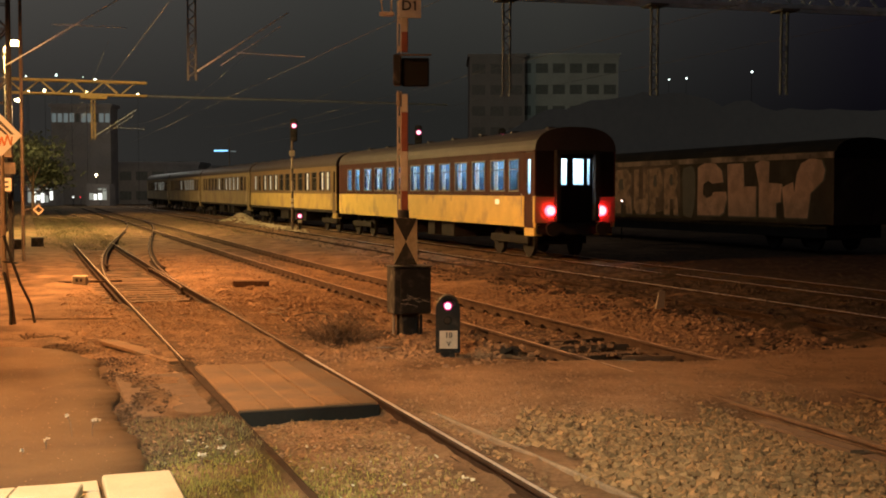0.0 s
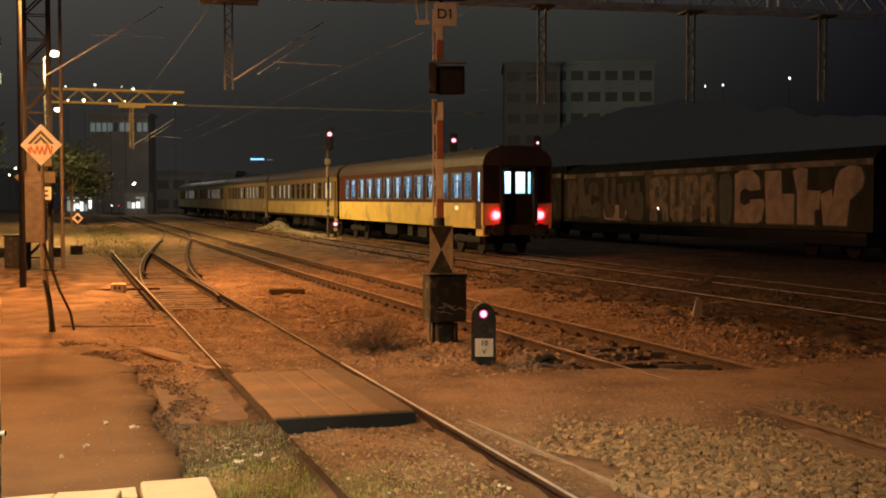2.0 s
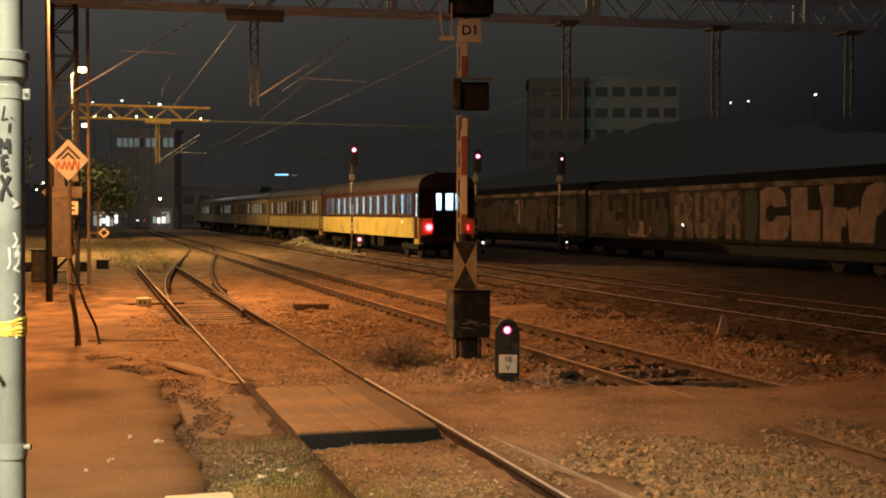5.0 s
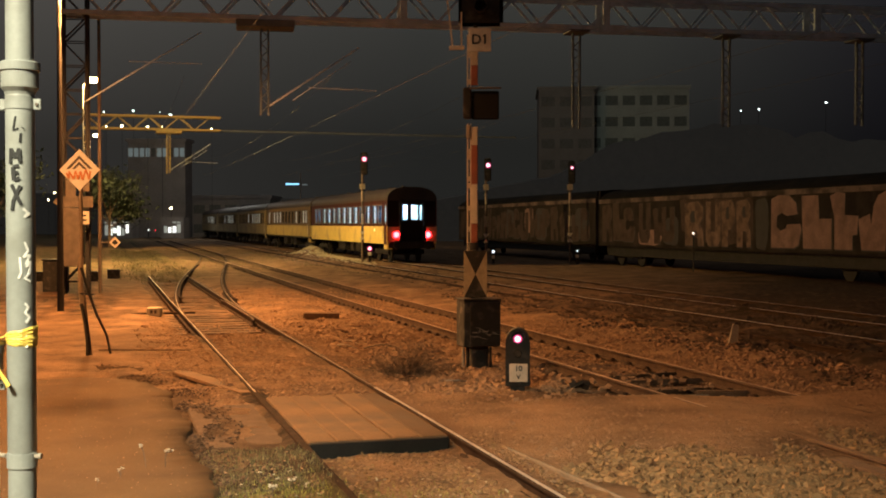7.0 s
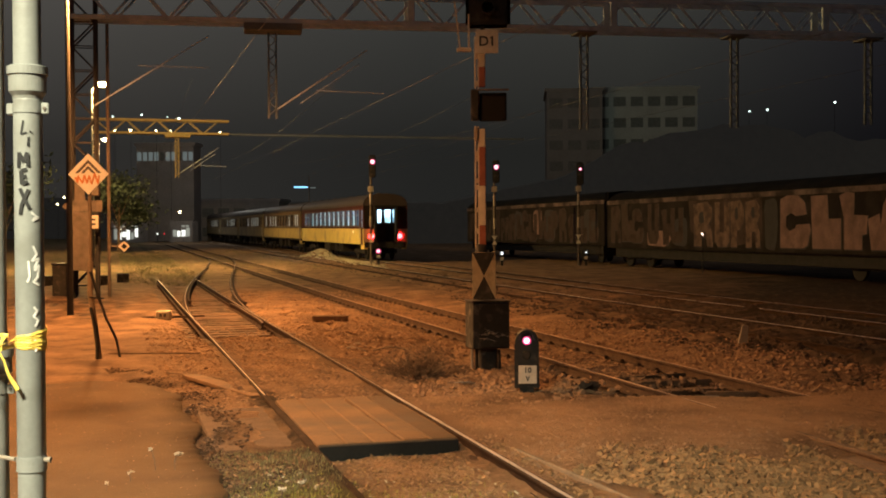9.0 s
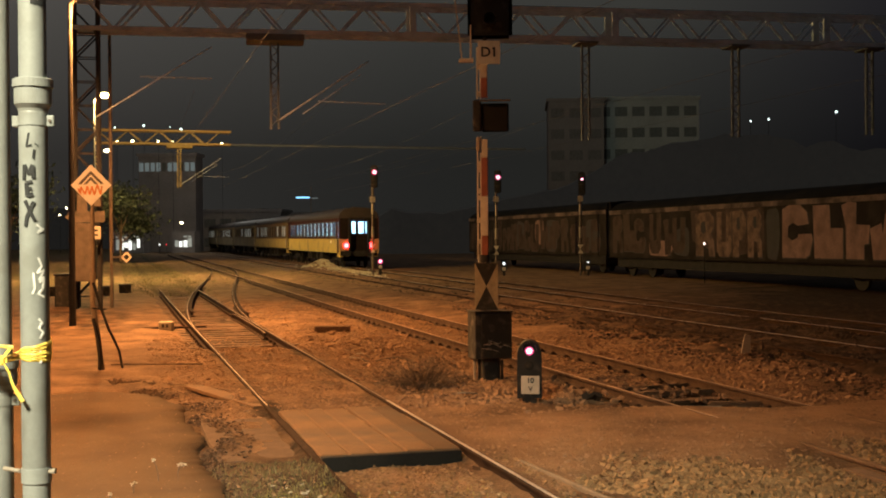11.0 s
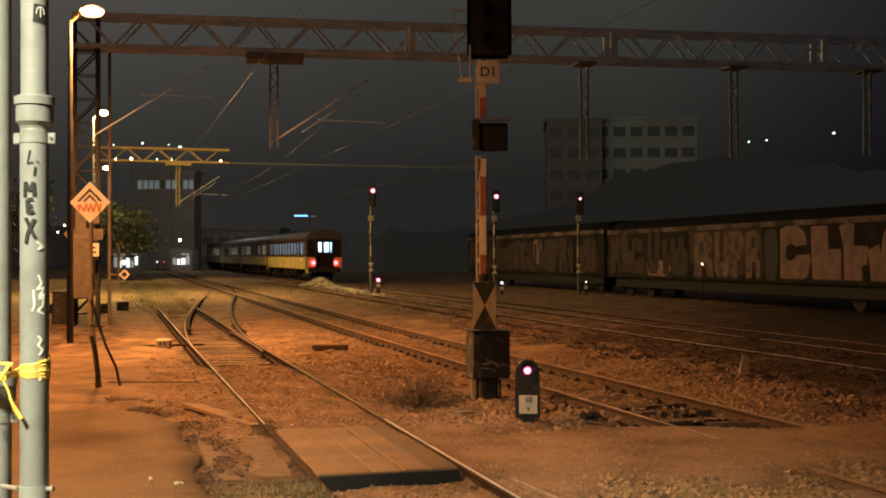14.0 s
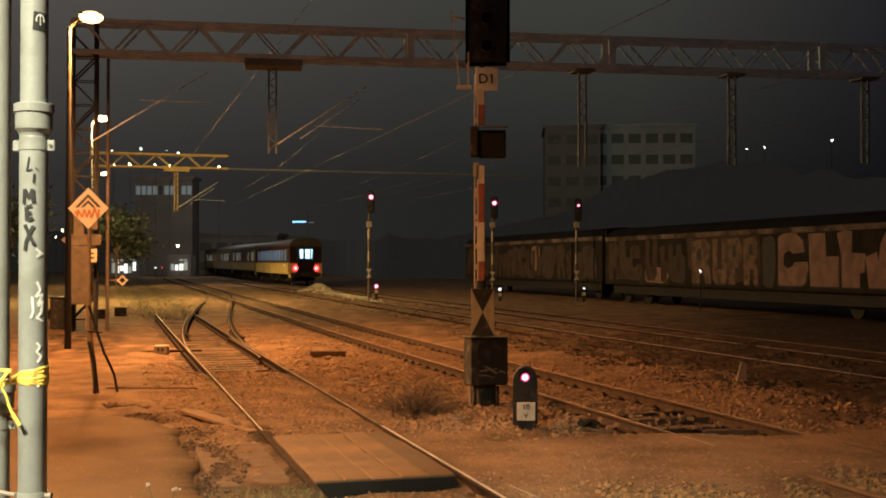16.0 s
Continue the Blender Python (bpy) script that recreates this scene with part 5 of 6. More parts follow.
# ---- unseen wall behind the viewer, floodlight housing and lamp mast, added for the lights ----
tagged(part("wall_west", box(bmesh.new(), -6.0, -4.7, -16.0, 2.8, -0.2, 9.6), FACADE), "plain rendered wall added unseen behind the viewer", "wall", kind="structure")
fl = thing("floodlight", look((-3.6, -3.0, 9.0), (-2.35, 5.6, 0.0)), "unseen floodlight housing added for the white light", "lamp")
part("housing", soft_box(-0.75, 0.75, -0.45, 0.45, 0.72, 1.0, 0.05), BLACKPAINT, fl)
part("arm", rod(bmesh.new(), (0, 0.3, 0.95), (-1.1, 0.5, 1.0), 0.05, sides=8), STEEL, fl)
ym = thing("lamp_mast", at(-4.5, 14.2, 0.0), "unseen steel mast added for the yard's sodium light", "lamp")
part("pole", rod(bmesh.new(), (-0.9, 0, -0.1), (-0.9, 0, 9.1), 0.09, 0.06, 10), STEEL, ym)
part("arm", rod(bmesh.new(), (-0.9, 0, 9.0), (-0.2, 0, 9.12), 0.04, sides=8), STEEL, ym)
part("head", soft_box(-0.3, 0.4, -0.2, 0.2, 9.05, 9.2, 0.04), STEEL, ym)


# ---- passenger carriages: local y runs from the rear end (0) forward, x across, z from the rail top ----
LEN, HALF = 24.5, 1.41
FLOOR, BELT, SILL, HEAD, CANT, CROWN = 1.14, 1.98, 2.12, 3.18, 3.40, 4.16


def roof_outline(k=0.0):
    """Half-round roof with rounded shoulders, from one gutter to the other."""
    pts = []
    for i in range(17):
        a = math.pi * i / 16
        c, s = math.cos(a), math.sin(a)
        x = (HALF - k) * math.copysign(abs(c) ** 0.75, c)
        pts.append((x, CANT + (CROWN - k - CANT) * abs(s) ** 0.85))
    return pts


def side_wall(bm, sx, z0, z1, openings, thick=0.06):
    """A side wall from z0 to z1 with openings (y0, y1) that go right through."""
    a, b = (HALF - thick, HALF) if sx > 0 else (-HALF, -HALF + thick)
    y = 0.30
    for o0, o1 in openings:
        box(bm, a, b, y, o0, z0, z1)
        y = o1
    box(bm, a, b, y, LEN - 0.30, z0, z1)
    return bm


def along(a, b, d):
    return (a, d, b)


def bogie(y, parent):
    b = part("bogie", box(box(soft_box(-1.05, -0.93, y - 1.6, y + 1.6, 0.42, 0.68, 0.03), 0.93, 1.05, y - 1.6, y + 1.6, 0.42, 0.68), -0.9, 0.9, y - 0.25, y + 0.25, 0.5, 0.8),
             TUNDER, parent)
    sets = []
    for k in (-1.25, 1.25):
        bm = bmesh.new()
        for x in (-0.80, 0.80):
            rod(bm, (x - 0.065, 0, 0), (x + 0.065, 0, 0), 0.46, 0.46, 24)
            rod(bm, (x * 0.9, 0, 0), (x * 1.12, 0, 0), 0.12, 0.12, 8)
        rod(bm, (-0.8, 0, 0), (0.8, 0, 0), 0.08, 0.08, 8)
        sets.append(part("wheelset", bm, TUNDER, parent, m=pose(0, y + k, 0.46)))
    return sets


def carriage(name_label, upper, lower, windows, lit, tail, dim=()):
    t = thing("passenger_carriage", Matrix(), name_label, "railway carriage", "carriages of the departing train")
    ops = [(y - w / 2, y + w / 2) for y, w in windows]
    door = (0.42, 1.12)
    wheels = []
    for sx in (-1, 1):
        part("lower_panel", side_wall(bmesh.new(), sx, FLOOR, BELT, [(door[0], door[1])]), lower, t, "yellow lower side panel")
        part("waist_panel", side_wall(bmesh.new(), sx, BELT, SILL, [(door[0], door[1])]), upper, t)
        edge = [(0.30, door[0])] + [(p[1], q[0]) for p, q in zip([door] + ops, ops)] + [(ops[-1][1], LEN - 0.30)]
        for y0, y1 in edge:
            part("window_pillar", box(bmesh.new(), min(sx * HALF, sx * (HALF - 0.06)), max(sx * HALF, sx * (HALF - 0.06)), y0, y1, SILL, HEAD), upper, t)
        part("cantrail", side_wall(bmesh.new(), sx, HEAD, CANT, [(door[0], door[1])]), upper, t)
        x = sx * (HALF - 0.03)
        # entrance door with its own tall window, steps below
        bm = bmesh.new()
        for z0, z1, y0, y1 in ((0.98, 2.05, *door), (3.14, 3.36, *door), (2.05, 3.14, door[0], door[0] + 0.2), (2.05, 3.14, door[1] - 0.2, door[1])):
            box(bm, x - 0.02, x + 0.02, y0, y1, z0, z1)
        d = part("entrance_door", bm, upper, t, "dark red folding entrance door")
        part("door_pane", box(bmesh.new(), x - 0.004, x + 0.004, door[0] + 0.2, door[1] - 0.2, 2.05, 3.14), GLASS if lit and sx < 0 else DARKGLASS, d)
        part("steps", soft_box(min(x, x - sx * 0.3), max(x, x - sx * 0.3), door[0], door[1] + 0.05, 0.72, 0.98, 0.02), lower, t)
        part("handrail", rod(bmesh.new(), (sx * (HALF + 0.04), door[1] + 0.1, 1.35), (sx * (HALF + 0.04), door[1] + 0.1, 2.05), 0.018, sides=6), SIGWHITE, t)
        part("sole_bar", box(bmesh.new(), sx * (HALF - 0.09) - 0.07, sx * (HALF - 0.09) + 0.07, 0.30, LEN - 0.3, FLOOR - 0.14, FLOOR), TUNDER if not lit else lower, t)
        part("gutter", box(bmesh.new(), sx * (HALF + 0.012) - 0.018, sx * (HALF + 0.012) + 0.018, 0.30, LEN - 0.3, CANT - 0.02, CANT + 0.02), upper, t)
        for o0, o1 in ops:
            bm = bmesh.new()
            xo = sx * (HALF + 0.006)
            for z0, z1, y0, y1 in ((SILL, SILL + 0.05, o0, o1), (HEAD - 0.05, HEAD, o0, o1), (SILL + 0.05, HEAD - 0.05, o0, o0 + 0.05), (SILL + 0.05, HEAD - 0.05, o1 - 0.05, o1),
                                   (SILL + 0.70, SILL + 0.735, o0 + 0.05, o1 - 0.05)):
                box(bm, xo - 0.02, xo + 0.012, y0, y1, z0, z1)
            w = part("window", bm, FRAMESTEEL if lit else STEEL, t, "metal framed carriage window")
            part("pane", box(bmesh.new(), sx * (HALF - 0.03) - 0.003, sx * (HALF - 0.03) + 0.003, o0 + 0.04, o1 - 0.04, SILL + 0.04, HEAD - 0.04), GLASS if lit and sx < 0 else DARKGLASS, w)
            if sx < 0 and ops.index((o0, o1)) in dim:
                part("lit_blind", box(bmesh.new(), -HALF - 0.022, -HALF - 0.012, o0 + 0.3, o0 + 0.62, SILL + 0.08, HEAD - 0.08), DIMLIT, w, "strip of dim light beside the blind")
            if lit and o1 - o0 > 1.0 and sx < 0:
                bm = bmesh.new()
                for c0, c1 in ((o0 + 0.05, o0 + 0.14), (o1 - 0.36, o1 - 0.05)):
                    for i in range(5):
                        yy = c0 + (c1 - c0) * i / 5
                        box(bm, -HALF + 0.10, -HALF + 0.125 + 0.02 * (i % 2), yy, yy + (c1 - c0) / 5, SILL + 0.06, HEAD - 0.06)
                part("curtain", bm, CURTAIN, w)
    bm = bmesh.new()
    outer = roof_outline()
    prism(bm, outer, 0.28, LEN - 0.28, along)
    part("roof", bm, TROOF, t, "grimy rounded roof", smooth=False)
    for y in range(2, 24, 3):
        part("roof_vent", box(bmesh.new(), -0.16, 0.16, y, y + 0.35, CROWN - 0.03, CROWN + 0.09, 0.05), TROOF, t)
    part("floor", box(bmesh.new(), -HALF + 0.07, HALF - 0.07, 0.36, LEN - 0.36, FLOOR - 0.1, FLOOR), TUNDER, t)
    # end walls with gangway
    for y0, y1, f in ((0.30, 0.36, -1), (LEN - 0.36, LEN - 0.30, 1)):
        bm = bmesh.new()
        for z0, z1, x0, x1 in ((FLOOR - 0.14, CANT, -HALF + 0.0605, -0.62), (FLOOR - 0.14, CANT, 0.62, HALF - 0.0605), (3.30, CANT, -0.62, 0.62)):
            box(bm, x0, x1, y0, y1, z0, z1)
        prism(bm, [p for p in roof_outline(0.01)], min(y0, y1), max(y0, y1), along)
        part("end_wall", bm, TEND, t, "dark end wall, shade put into its paint")
        ye = y0 if f < 0 else y1
        bm = bmesh.new()
        yb = ye + f * 0.22
        for x0, x1, z0, z1 in ((-0.74, -0.60, 1.2, 3.42), (0.60, 0.74, 1.2, 3.42), (-0.60, 0.60, 3.30, 3.42)):
            box(bm, x0, x1, min(ye, yb), max(ye, yb), z0, z1)
        part("gangway", bm, FLATBLACK, t, "black rubber gangway rim")
        for x in (-0.87, 0.87):
            b = rod(bmesh.new(), (x, ye, 0.96), (x, ye + f * 0.18, 0.96), 0.10, 0.09, 10)
            rod(b, (x, ye + f * 0.18, 0.96), (x, ye + f * 0.25, 0.96), 0.24, 0.23, 14)
            part("buffer", b, TUNDER, t)
        part("buffer_beam", box(bmesh.new(), -1.3, 1.3, min(ye, ye - f * 0.1), max(ye, ye - f * 0.1), 0.78, 1.14), TUNDER, t)
    for y0, y1 in ((8.2, 9.6), (10.4, 11.2), (13.0, 15.2)):
        part("underfloor_box", soft_box(-1.15, 1.15, y0, y1, 0.42, 1.0, 0.02), TUNDER, t)
    for y in (3.2, LEN - 3.2):
        wheels += bogie(y, t)
    if lit:
        # compartments: lining, partitions, seats and ceiling tubes
        part("corridor_wall", box(bmesh.new(), 0.30, 0.34, 1.4, LEN - 1.0, FLOOR, CANT - 0.05), TINSIDE, t)
        part("ceiling", box(bmesh.new(), -HALF + 0.07, HALF - 0.07, 0.4, LEN - 0.4, CANT - 0.045, CANT - 0.02), TINSIDE, t)
        part("end_lining", box(bmesh.new(), -HALF + 0.07, HALF - 0.07, LEN - 1.0, LEN - 0.96, FLOOR, CANT - 0.05), TINSIDE, t)
        part("ceiling_light", box(bmesh.new(), -0.65, -0.40, 0.5, LEN - 0.6, CANT - 0.075, CANT - 0.05), TUBE, t, "long blue-white ceiling light")
        bm, bs = bmesh.new(), bmesh.new()
        for i in range(11):
            y = 2.45 + 1.74 * i
            box(bm, -HALF + 0.075, 0.295, y - 0.02, y + 0.02, FLOOR, CANT - 0.08)
            for k in (-1, 1):
                box(bs, -HALF + 0.3, 0.2, y + k * 0.16 - 0.08, y + k * 0.16 + 0.08, FLOOR + 0.02, SILL + 0.50, 0.03)
                box(bs, -HALF + 0.15, 0.25, y + k * 0.45 - 0.28, y + k * 0.45 + 0.28, FLOOR + 0.02, FLOOR + 0.45, 0.02)
        part("partitions", bm, TINSIDE, t)
        part("seats", bs, SEATBLUE, t)
        # rear gangway door with two lit panes
        bm = bmesh.new()
        for x0, x1, z0, z1 in ((-0.75, 0.75, FLOOR, 2.34), (-0.75, 0.75, 3.16, 3.36), (-0.75, -0.47, 2.34, 3.16), (0.61, 0.75, 2.34, 3.16), (-0.20, 0.0, 2.34, 3.16), (0.39, 0.50, 2.34, 3.16)):
            box(bm, x0, x1, 0.48, 0.52, z0, z1)
        g = part("gangway_door", bm, TEND, t, "gangway door with three bright panes")
        for x0, x1 in ((-0.47, -0.20), (0.0, 0.39), (0.50, 0.61)):
            part("pane", box(bmesh.new(), x0, x1, 0.498, 0.506, 2.34, 3.16), GLASS, g)
        part("vestibule_wall", box(bmesh.new(), -HALF + 0.07, HALF - 0.07, 1.36, 1.40, FLOOR, CANT - 0.05), PALEWALL, t)
        part("vestibule_light", box(bmesh.new(), -0.9, 0.9, 0.8, 1.0, CANT - 0.075, CANT - 0.05), TUBE, t, "bright vestibule light")
    if tail:
        for x in (-0.895, 0.895):
            # oversized glowing collar stands for the lamp's red flare
            h = part("tail_lamp", rod(bmesh.new(), (x, 0.284, 1.52), (x, 0.19, 1.52), 0.175, 0.165, 20), TAILGLOW, t, "red tail lamp")
            part("tail_lens", rod(bmesh.new(), (x, 0.189, 1.52), (x, 0.15, 1.52), 0.135, 0.11, 18), REDLAMP, h, "glowing red lens")
        for x in (-1.06, 1.06):
            part("corner_panel", soft_box(x - 0.34, x + 0.34, 0.285, 0.299, 1.14, 1.96, 0.004), TDULL, t, "dirty yellow corner panel lit by the tail lamp")
        part("lit_label", soft_box(-HALF - 0.012, -HALF - 0.002, 3.15, 3.5, 1.70, 1.86, 0.003), glow("lit_route_plate", (1.0, 0.85, 0.45), 0.9), t, "small lit destination plate")
    return t, wheels


WIN = [(1.92, 0.80)] + [(3.30 + 1.74 * i, 1.24) for i in range(10)] + [(20.75, 0.8), (22.1, 0.8)]
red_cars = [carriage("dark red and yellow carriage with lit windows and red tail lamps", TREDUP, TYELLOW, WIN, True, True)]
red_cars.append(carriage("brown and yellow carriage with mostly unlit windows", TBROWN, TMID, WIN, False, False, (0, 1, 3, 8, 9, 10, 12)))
red_cars.append(carriage("dark yellow carriage with mostly unlit windows", TDULL, TDULL, WIN, False, False, (2, 3, 4, 5, 7)))


def copy_carriage(src):
    ob = copy_thing(src, Matrix())
    return ob, [o for o in ob.children if o.name.startswith("wheelset")]


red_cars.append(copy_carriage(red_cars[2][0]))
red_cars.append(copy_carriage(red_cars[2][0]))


# ---- parked carriages covered with graffiti, at the yard's far side ----
def parked(s0, length, label):
    t = thing("parked_carriage", at(28.4, s0, 0.05), label, "railway carriage", "parked derelict carriages")
    side, bm = -HALF, bmesh.new()
    part("body", box(bmesh.new(), -HALF, HALF, 0, length, 1.0, 3.42), GRAFBODY, t, "faded dirty body side")
    pts = [(x, z - 0.02) for x, z in roof_outline()]
    part("roof", prism(bmesh.new(), pts, -0.02, length + 0.02, along), GRAFROOF, t, "rounded near-black roof")
    part("gutter", box(bmesh.new(), -HALF - 0.05, -HALF, -0.02, length, 3.40, 3.62), GRAFSTRIP, t, "pale faded strip along the roof edge")
    part("underframe", box(bmesh.new(), -1.2, 1.2, 0.6, length - 0.6, 0.5, 1.0), TUNDER, t)
    for y in (3.0, length - 3.0):
        bogie(y, t)
    return t


pc = parked(34.0, 26.4, "derelict parked carriage sprayed with big pale graffiti letters")
pc2 = parked(60.9, 26.4, "derelict parked carriage with faded graffiti")
part("gangway_bellows", box(bmesh.new(), -1.36, 1.36, -0.5, -0.02, 0.9, 4.05), GRAFROOF, pc2, "black gangway bellows between the carriages")


def blob(t, y0, y1, z0, z1, material, name, seed):
    rs = random.Random(seed)
    k = 14
    pts = []
    for i in range(k):
        a = 2 * math.pi * i / k
        c, s = math.cos(a), math.sin(a)
        f = 1 + rs.uniform(-0.10, 0.06)
        pts.append(((y0 + y1) / 2 + (y1 - y0) / 2 * math.copysign(abs(c) ** 0.5, c) * f, (z0 + z1) / 2 + (z1 - z0) / 2 * math.copysign(abs(s) ** 0.5, s) * f))
    part(name, prism(bmesh.new(), pts, HALF + 0.001, HALF + 0.004, lambda a, b, d: (-d, a, b)), material, t)


def sprayed(t, outline, y, w, z=1.22, h=2.2, paint=None):
    """A fat sprayed letter; its outline is drawn in tenths of its width and height."""
    pts = [(y - a / 10 * w, z + b / 10 * h) for a, b in outline]
    bm = prism(bmesh.new(), pts, HALF + 0.005, HALF + 0.009, lambda a, b, d: (-d, a, b))
    bm.normal_update()
    bmesh.ops.triangulate(bm, faces=bm.faces[:], quad_method="BEAUTY", ngon_method="EAR_CLIP")
    bmesh.ops.recalc_face_normals(bm, faces=bm.faces[:])
    part("graffiti_letter", bm, paint or GRAFPALE, t)
    wide = [((a - 5) * 1.04 + 5.15, (b - 5) * 1.03 + 4.9) for a, b in outline]
    bm = prism(bmesh.new(), [(y - a / 10 * w, z + b / 10 * h) for a, b in wide], HALF + 0.001, HALF + 0.003, lambda a, b, d: (-d, a, b))
    bm.normal_update()
    bmesh.ops.triangulate(bm, faces=bm.faces[:], quad_method="BEAUTY", ngon_method="EAR_CLIP")
    bmesh.ops.recalc_face_normals(bm, faces=bm.faces[:])
    part("graffiti_shadow", bm, GRAFDARK, t)


LETTER_C = [(0, 9.2), (2.5, 10), (6, 9.8), (8.2, 8.4), (8.7, 6.3), (5.2, 6.0), (3.6, 6.6), (2.0, 6.0), (1.8, 4.0), (3.2, 3.2), (5.0, 3.7), (5.4, 4.4), (9.6, 4.5), (10, 3.4), (9, 0.6), (7.6, 0), (0, 0)]
LETTER_L = [(0, 9.6), (5.6, 9.6), (6, 5.4), (10, 5.4), (10, 0), (0.6, 0)]
LETTER_F = [(0, 9.4), (2.6, 10), (5.4, 9.7), (5.2, 6), (10, 5.8), (9.6, 2.7), (8, 2.5), (8, 0), (1.7, 0), (1.6, 5.6)]
LETTER_Y = [(0, 5.2), (2.7, 6.1), (3, 4.2), (3.6, 7.6), (4.6, 9.2), (6.8, 10), (9.2, 9.6), (10, 8), (9.6, 6.3), (6.8, 4.2), (6.2, 0), (0.8, 0)]
LETTER_R = [(0, 9.6), (7, 10), (9.4, 8.6), (9.6, 6.4), (7.8, 5), (9.4, 3.4), (9.8, 0), (7, 0), (6.4, 3.2), (4.4, 3.4), (4.2, 0), (0.4, 0)]
LETTER_U = [(0, 9.8), (3.4, 9.8), (3.4, 3.2), (6.4, 3.2), (6.4, 9.8), (10, 9.8), (10, 1.4), (8, 0), (2, 0), (0, 1.4)]
LETTER_P = [(0, 9.8), (7.4, 10), (10, 8.2), (10, 5.4), (7.6, 3.6), (5, 3.6), (5, 0), (0.6, 0)]
for shape, y, w in ((LETTER_C, 8.85, 2.2), (LETTER_L, 6.65, 2.0), (LETTER_F, 4.75, 1.75), (LETTER_Y, 3.0, 2.5)):
    sprayed(pc, shape, y, w)
for shape, y, w in ((LETTER_R, 16.4, 1.9), (LETTER_U, 14.35, 1.35), (LETTER_P, 12.95, 1.2), (LETTER_R, 11.65, 1.25)):
    sprayed(pc, shape, y, w, 1.2, 2.1, GRAFMID)
for y, z, w, h in ((15.6, 2.35, 0.5, 0.5), (11.0, 2.55, 0.28, 0.45), (12.4, 2.5, 0.3, 0.5)):
    bm = prism(bmesh.new(), [(y - w / 2, z), (y - w * 0.3, z + h), (y + w * 0.4, z + h * 0.9), (y + w / 2, z + h * 0.1), (y + w * 0.1, z - h * 0.2)], HALF + 0.0095, HALF + 0.012, lambda a, b, d: (-d, a, b))
    bmesh.ops.recalc_face_normals(bm, faces=bm.faces[:])
    part("letter_hollow", bm, GRAFDARK, pc)
part("sprayed_panel", prism(bmesh.new(), [(10.25, 1.5), (10.3, 3.38), (16.9, 3.38), (16.7, 1.9), (13.5, 1.15)], HALF + 0.0003, HALF + 0.0007, lambda a, b, d: (-d, a, b)), GRAFDIM, pc, "dim sprayed field behind the letters")
blob(pc, 9.05, 10.1, 1.1, 3.35, GRAFDARK, "dark_panel", 1)
blob(pc, 17.0, 18.6, 1.15, 2.6, GRAFDARK, "dark_panel", 2)
blob(pc, 18.8, 21.5, 1.15, 1.95, GRAFPALE, "graffiti_patch", 3)
blob(pc2, 7.6, 9.6, 1.1, 3.3, GRAFDARK, "dark_panel", 4)
blob(pc2, 9.9, 11.6, 1.6, 3.2, GRAFPALE, "graffiti_patch", 5)
FADED = (LETTER_R, LETTER_U, LETTER_P, LETTER_L, LETTER_F, LETTER_R, LETTER_C, LETTER_U)
rs = random.Random(33)
for t, y, stop in ((pc, 26.0, 18.0), (pc2, 25.8, 1.0)):
    i = 0
    while y > stop:
        w = rs.uniform(0.8, 1.7)
        sprayed(t, FADED[(i * 3) % 8], y, w, 1.2 + rs.uniform(-0.05, 0.2), rs.uniform(1.5, 2.15), GRAFDIM)
        y, i = y - w - rs.uniform(-0.1, 0.5), i + 1
for i, (a, b, c, d, m) in enumerate(((1.0, 3.0, 1.3, 3.1, GRAFDARK), (3.6, 5.5, 1.3, 2.8, GRAFDIM), (13.5, 15.4, 1.4, 3.2, GRAFDARK), (18.4, 20.2, 1.2, 3.0, GRAFDIM))):
    blob(pc2, a, b, c, d, m, "graffiti_patch", 20 + i)
fl = thing("small_yard_light", at(26.7, 49.0, 1.75), "tiny pale lamp shining beside the parked carriage", "lamp")
part("post", rod(bmesh.new(), (0, 0, -1.9), (0, 0, 0), 0.03, sides=6), BLACKPAINT, fl)
part("bulb", rod(bmesh.new(), (0, -0.04, 0.0), (0, 0.04, 0.08), 0.032, sides=8), glow("tiny_pale_bulb", (1.0, 0.75, 0.7), 3), fl)


# ---- overhead wires ----
def wire(p, q, sag, r, name="overhead_wire"):
    pts = [Vector(p).lerp(Vector(q), i / 20) - Vector((0, 0, sag * 4 * (i / 20) * (1 - i / 20))) for i in range(21)]
    return tagged(part(name, tube(pts, r, 5), PALESTEEL if name == "stay_tube" else DARKWIRE), "thin grey overhead wire strung along the tracks", "wire", "overhead wires")


wire(on_lay(-0.5, 37.7, 6.0), on_lay(3.05, 37.7, 8.32), 0, 0.022, "stay_tube")
for n, z, thick in ((TR1, 5.68, 0.004), (TR2, 5.75, 0.005), (TR3, 5.7, 0.004), (TR4, 5.7, 0.004)):
    wire(on_lay(n, -6, z), on_lay(n, 38.1, z), 0.03, thick)
    wire(on_lay(n, 38.1, z), on_lay(n, 88, z), 0.03, thick)
    wire(on_lay(n, 38.1, z + 1.3), on_lay(n, 88, z + 1.3), 0.7, thick)
wire(on_lay(0.85, 38.0, 7.35), on_lay(3.1, 38.0, 7.35), 0.0, 0.014, "stay_tube")
wire(on_lay(-0.3, 38.0, 8.8), on_lay(1.5, 38.0, 8.85), 0.0, 0.012, "stay_tube")


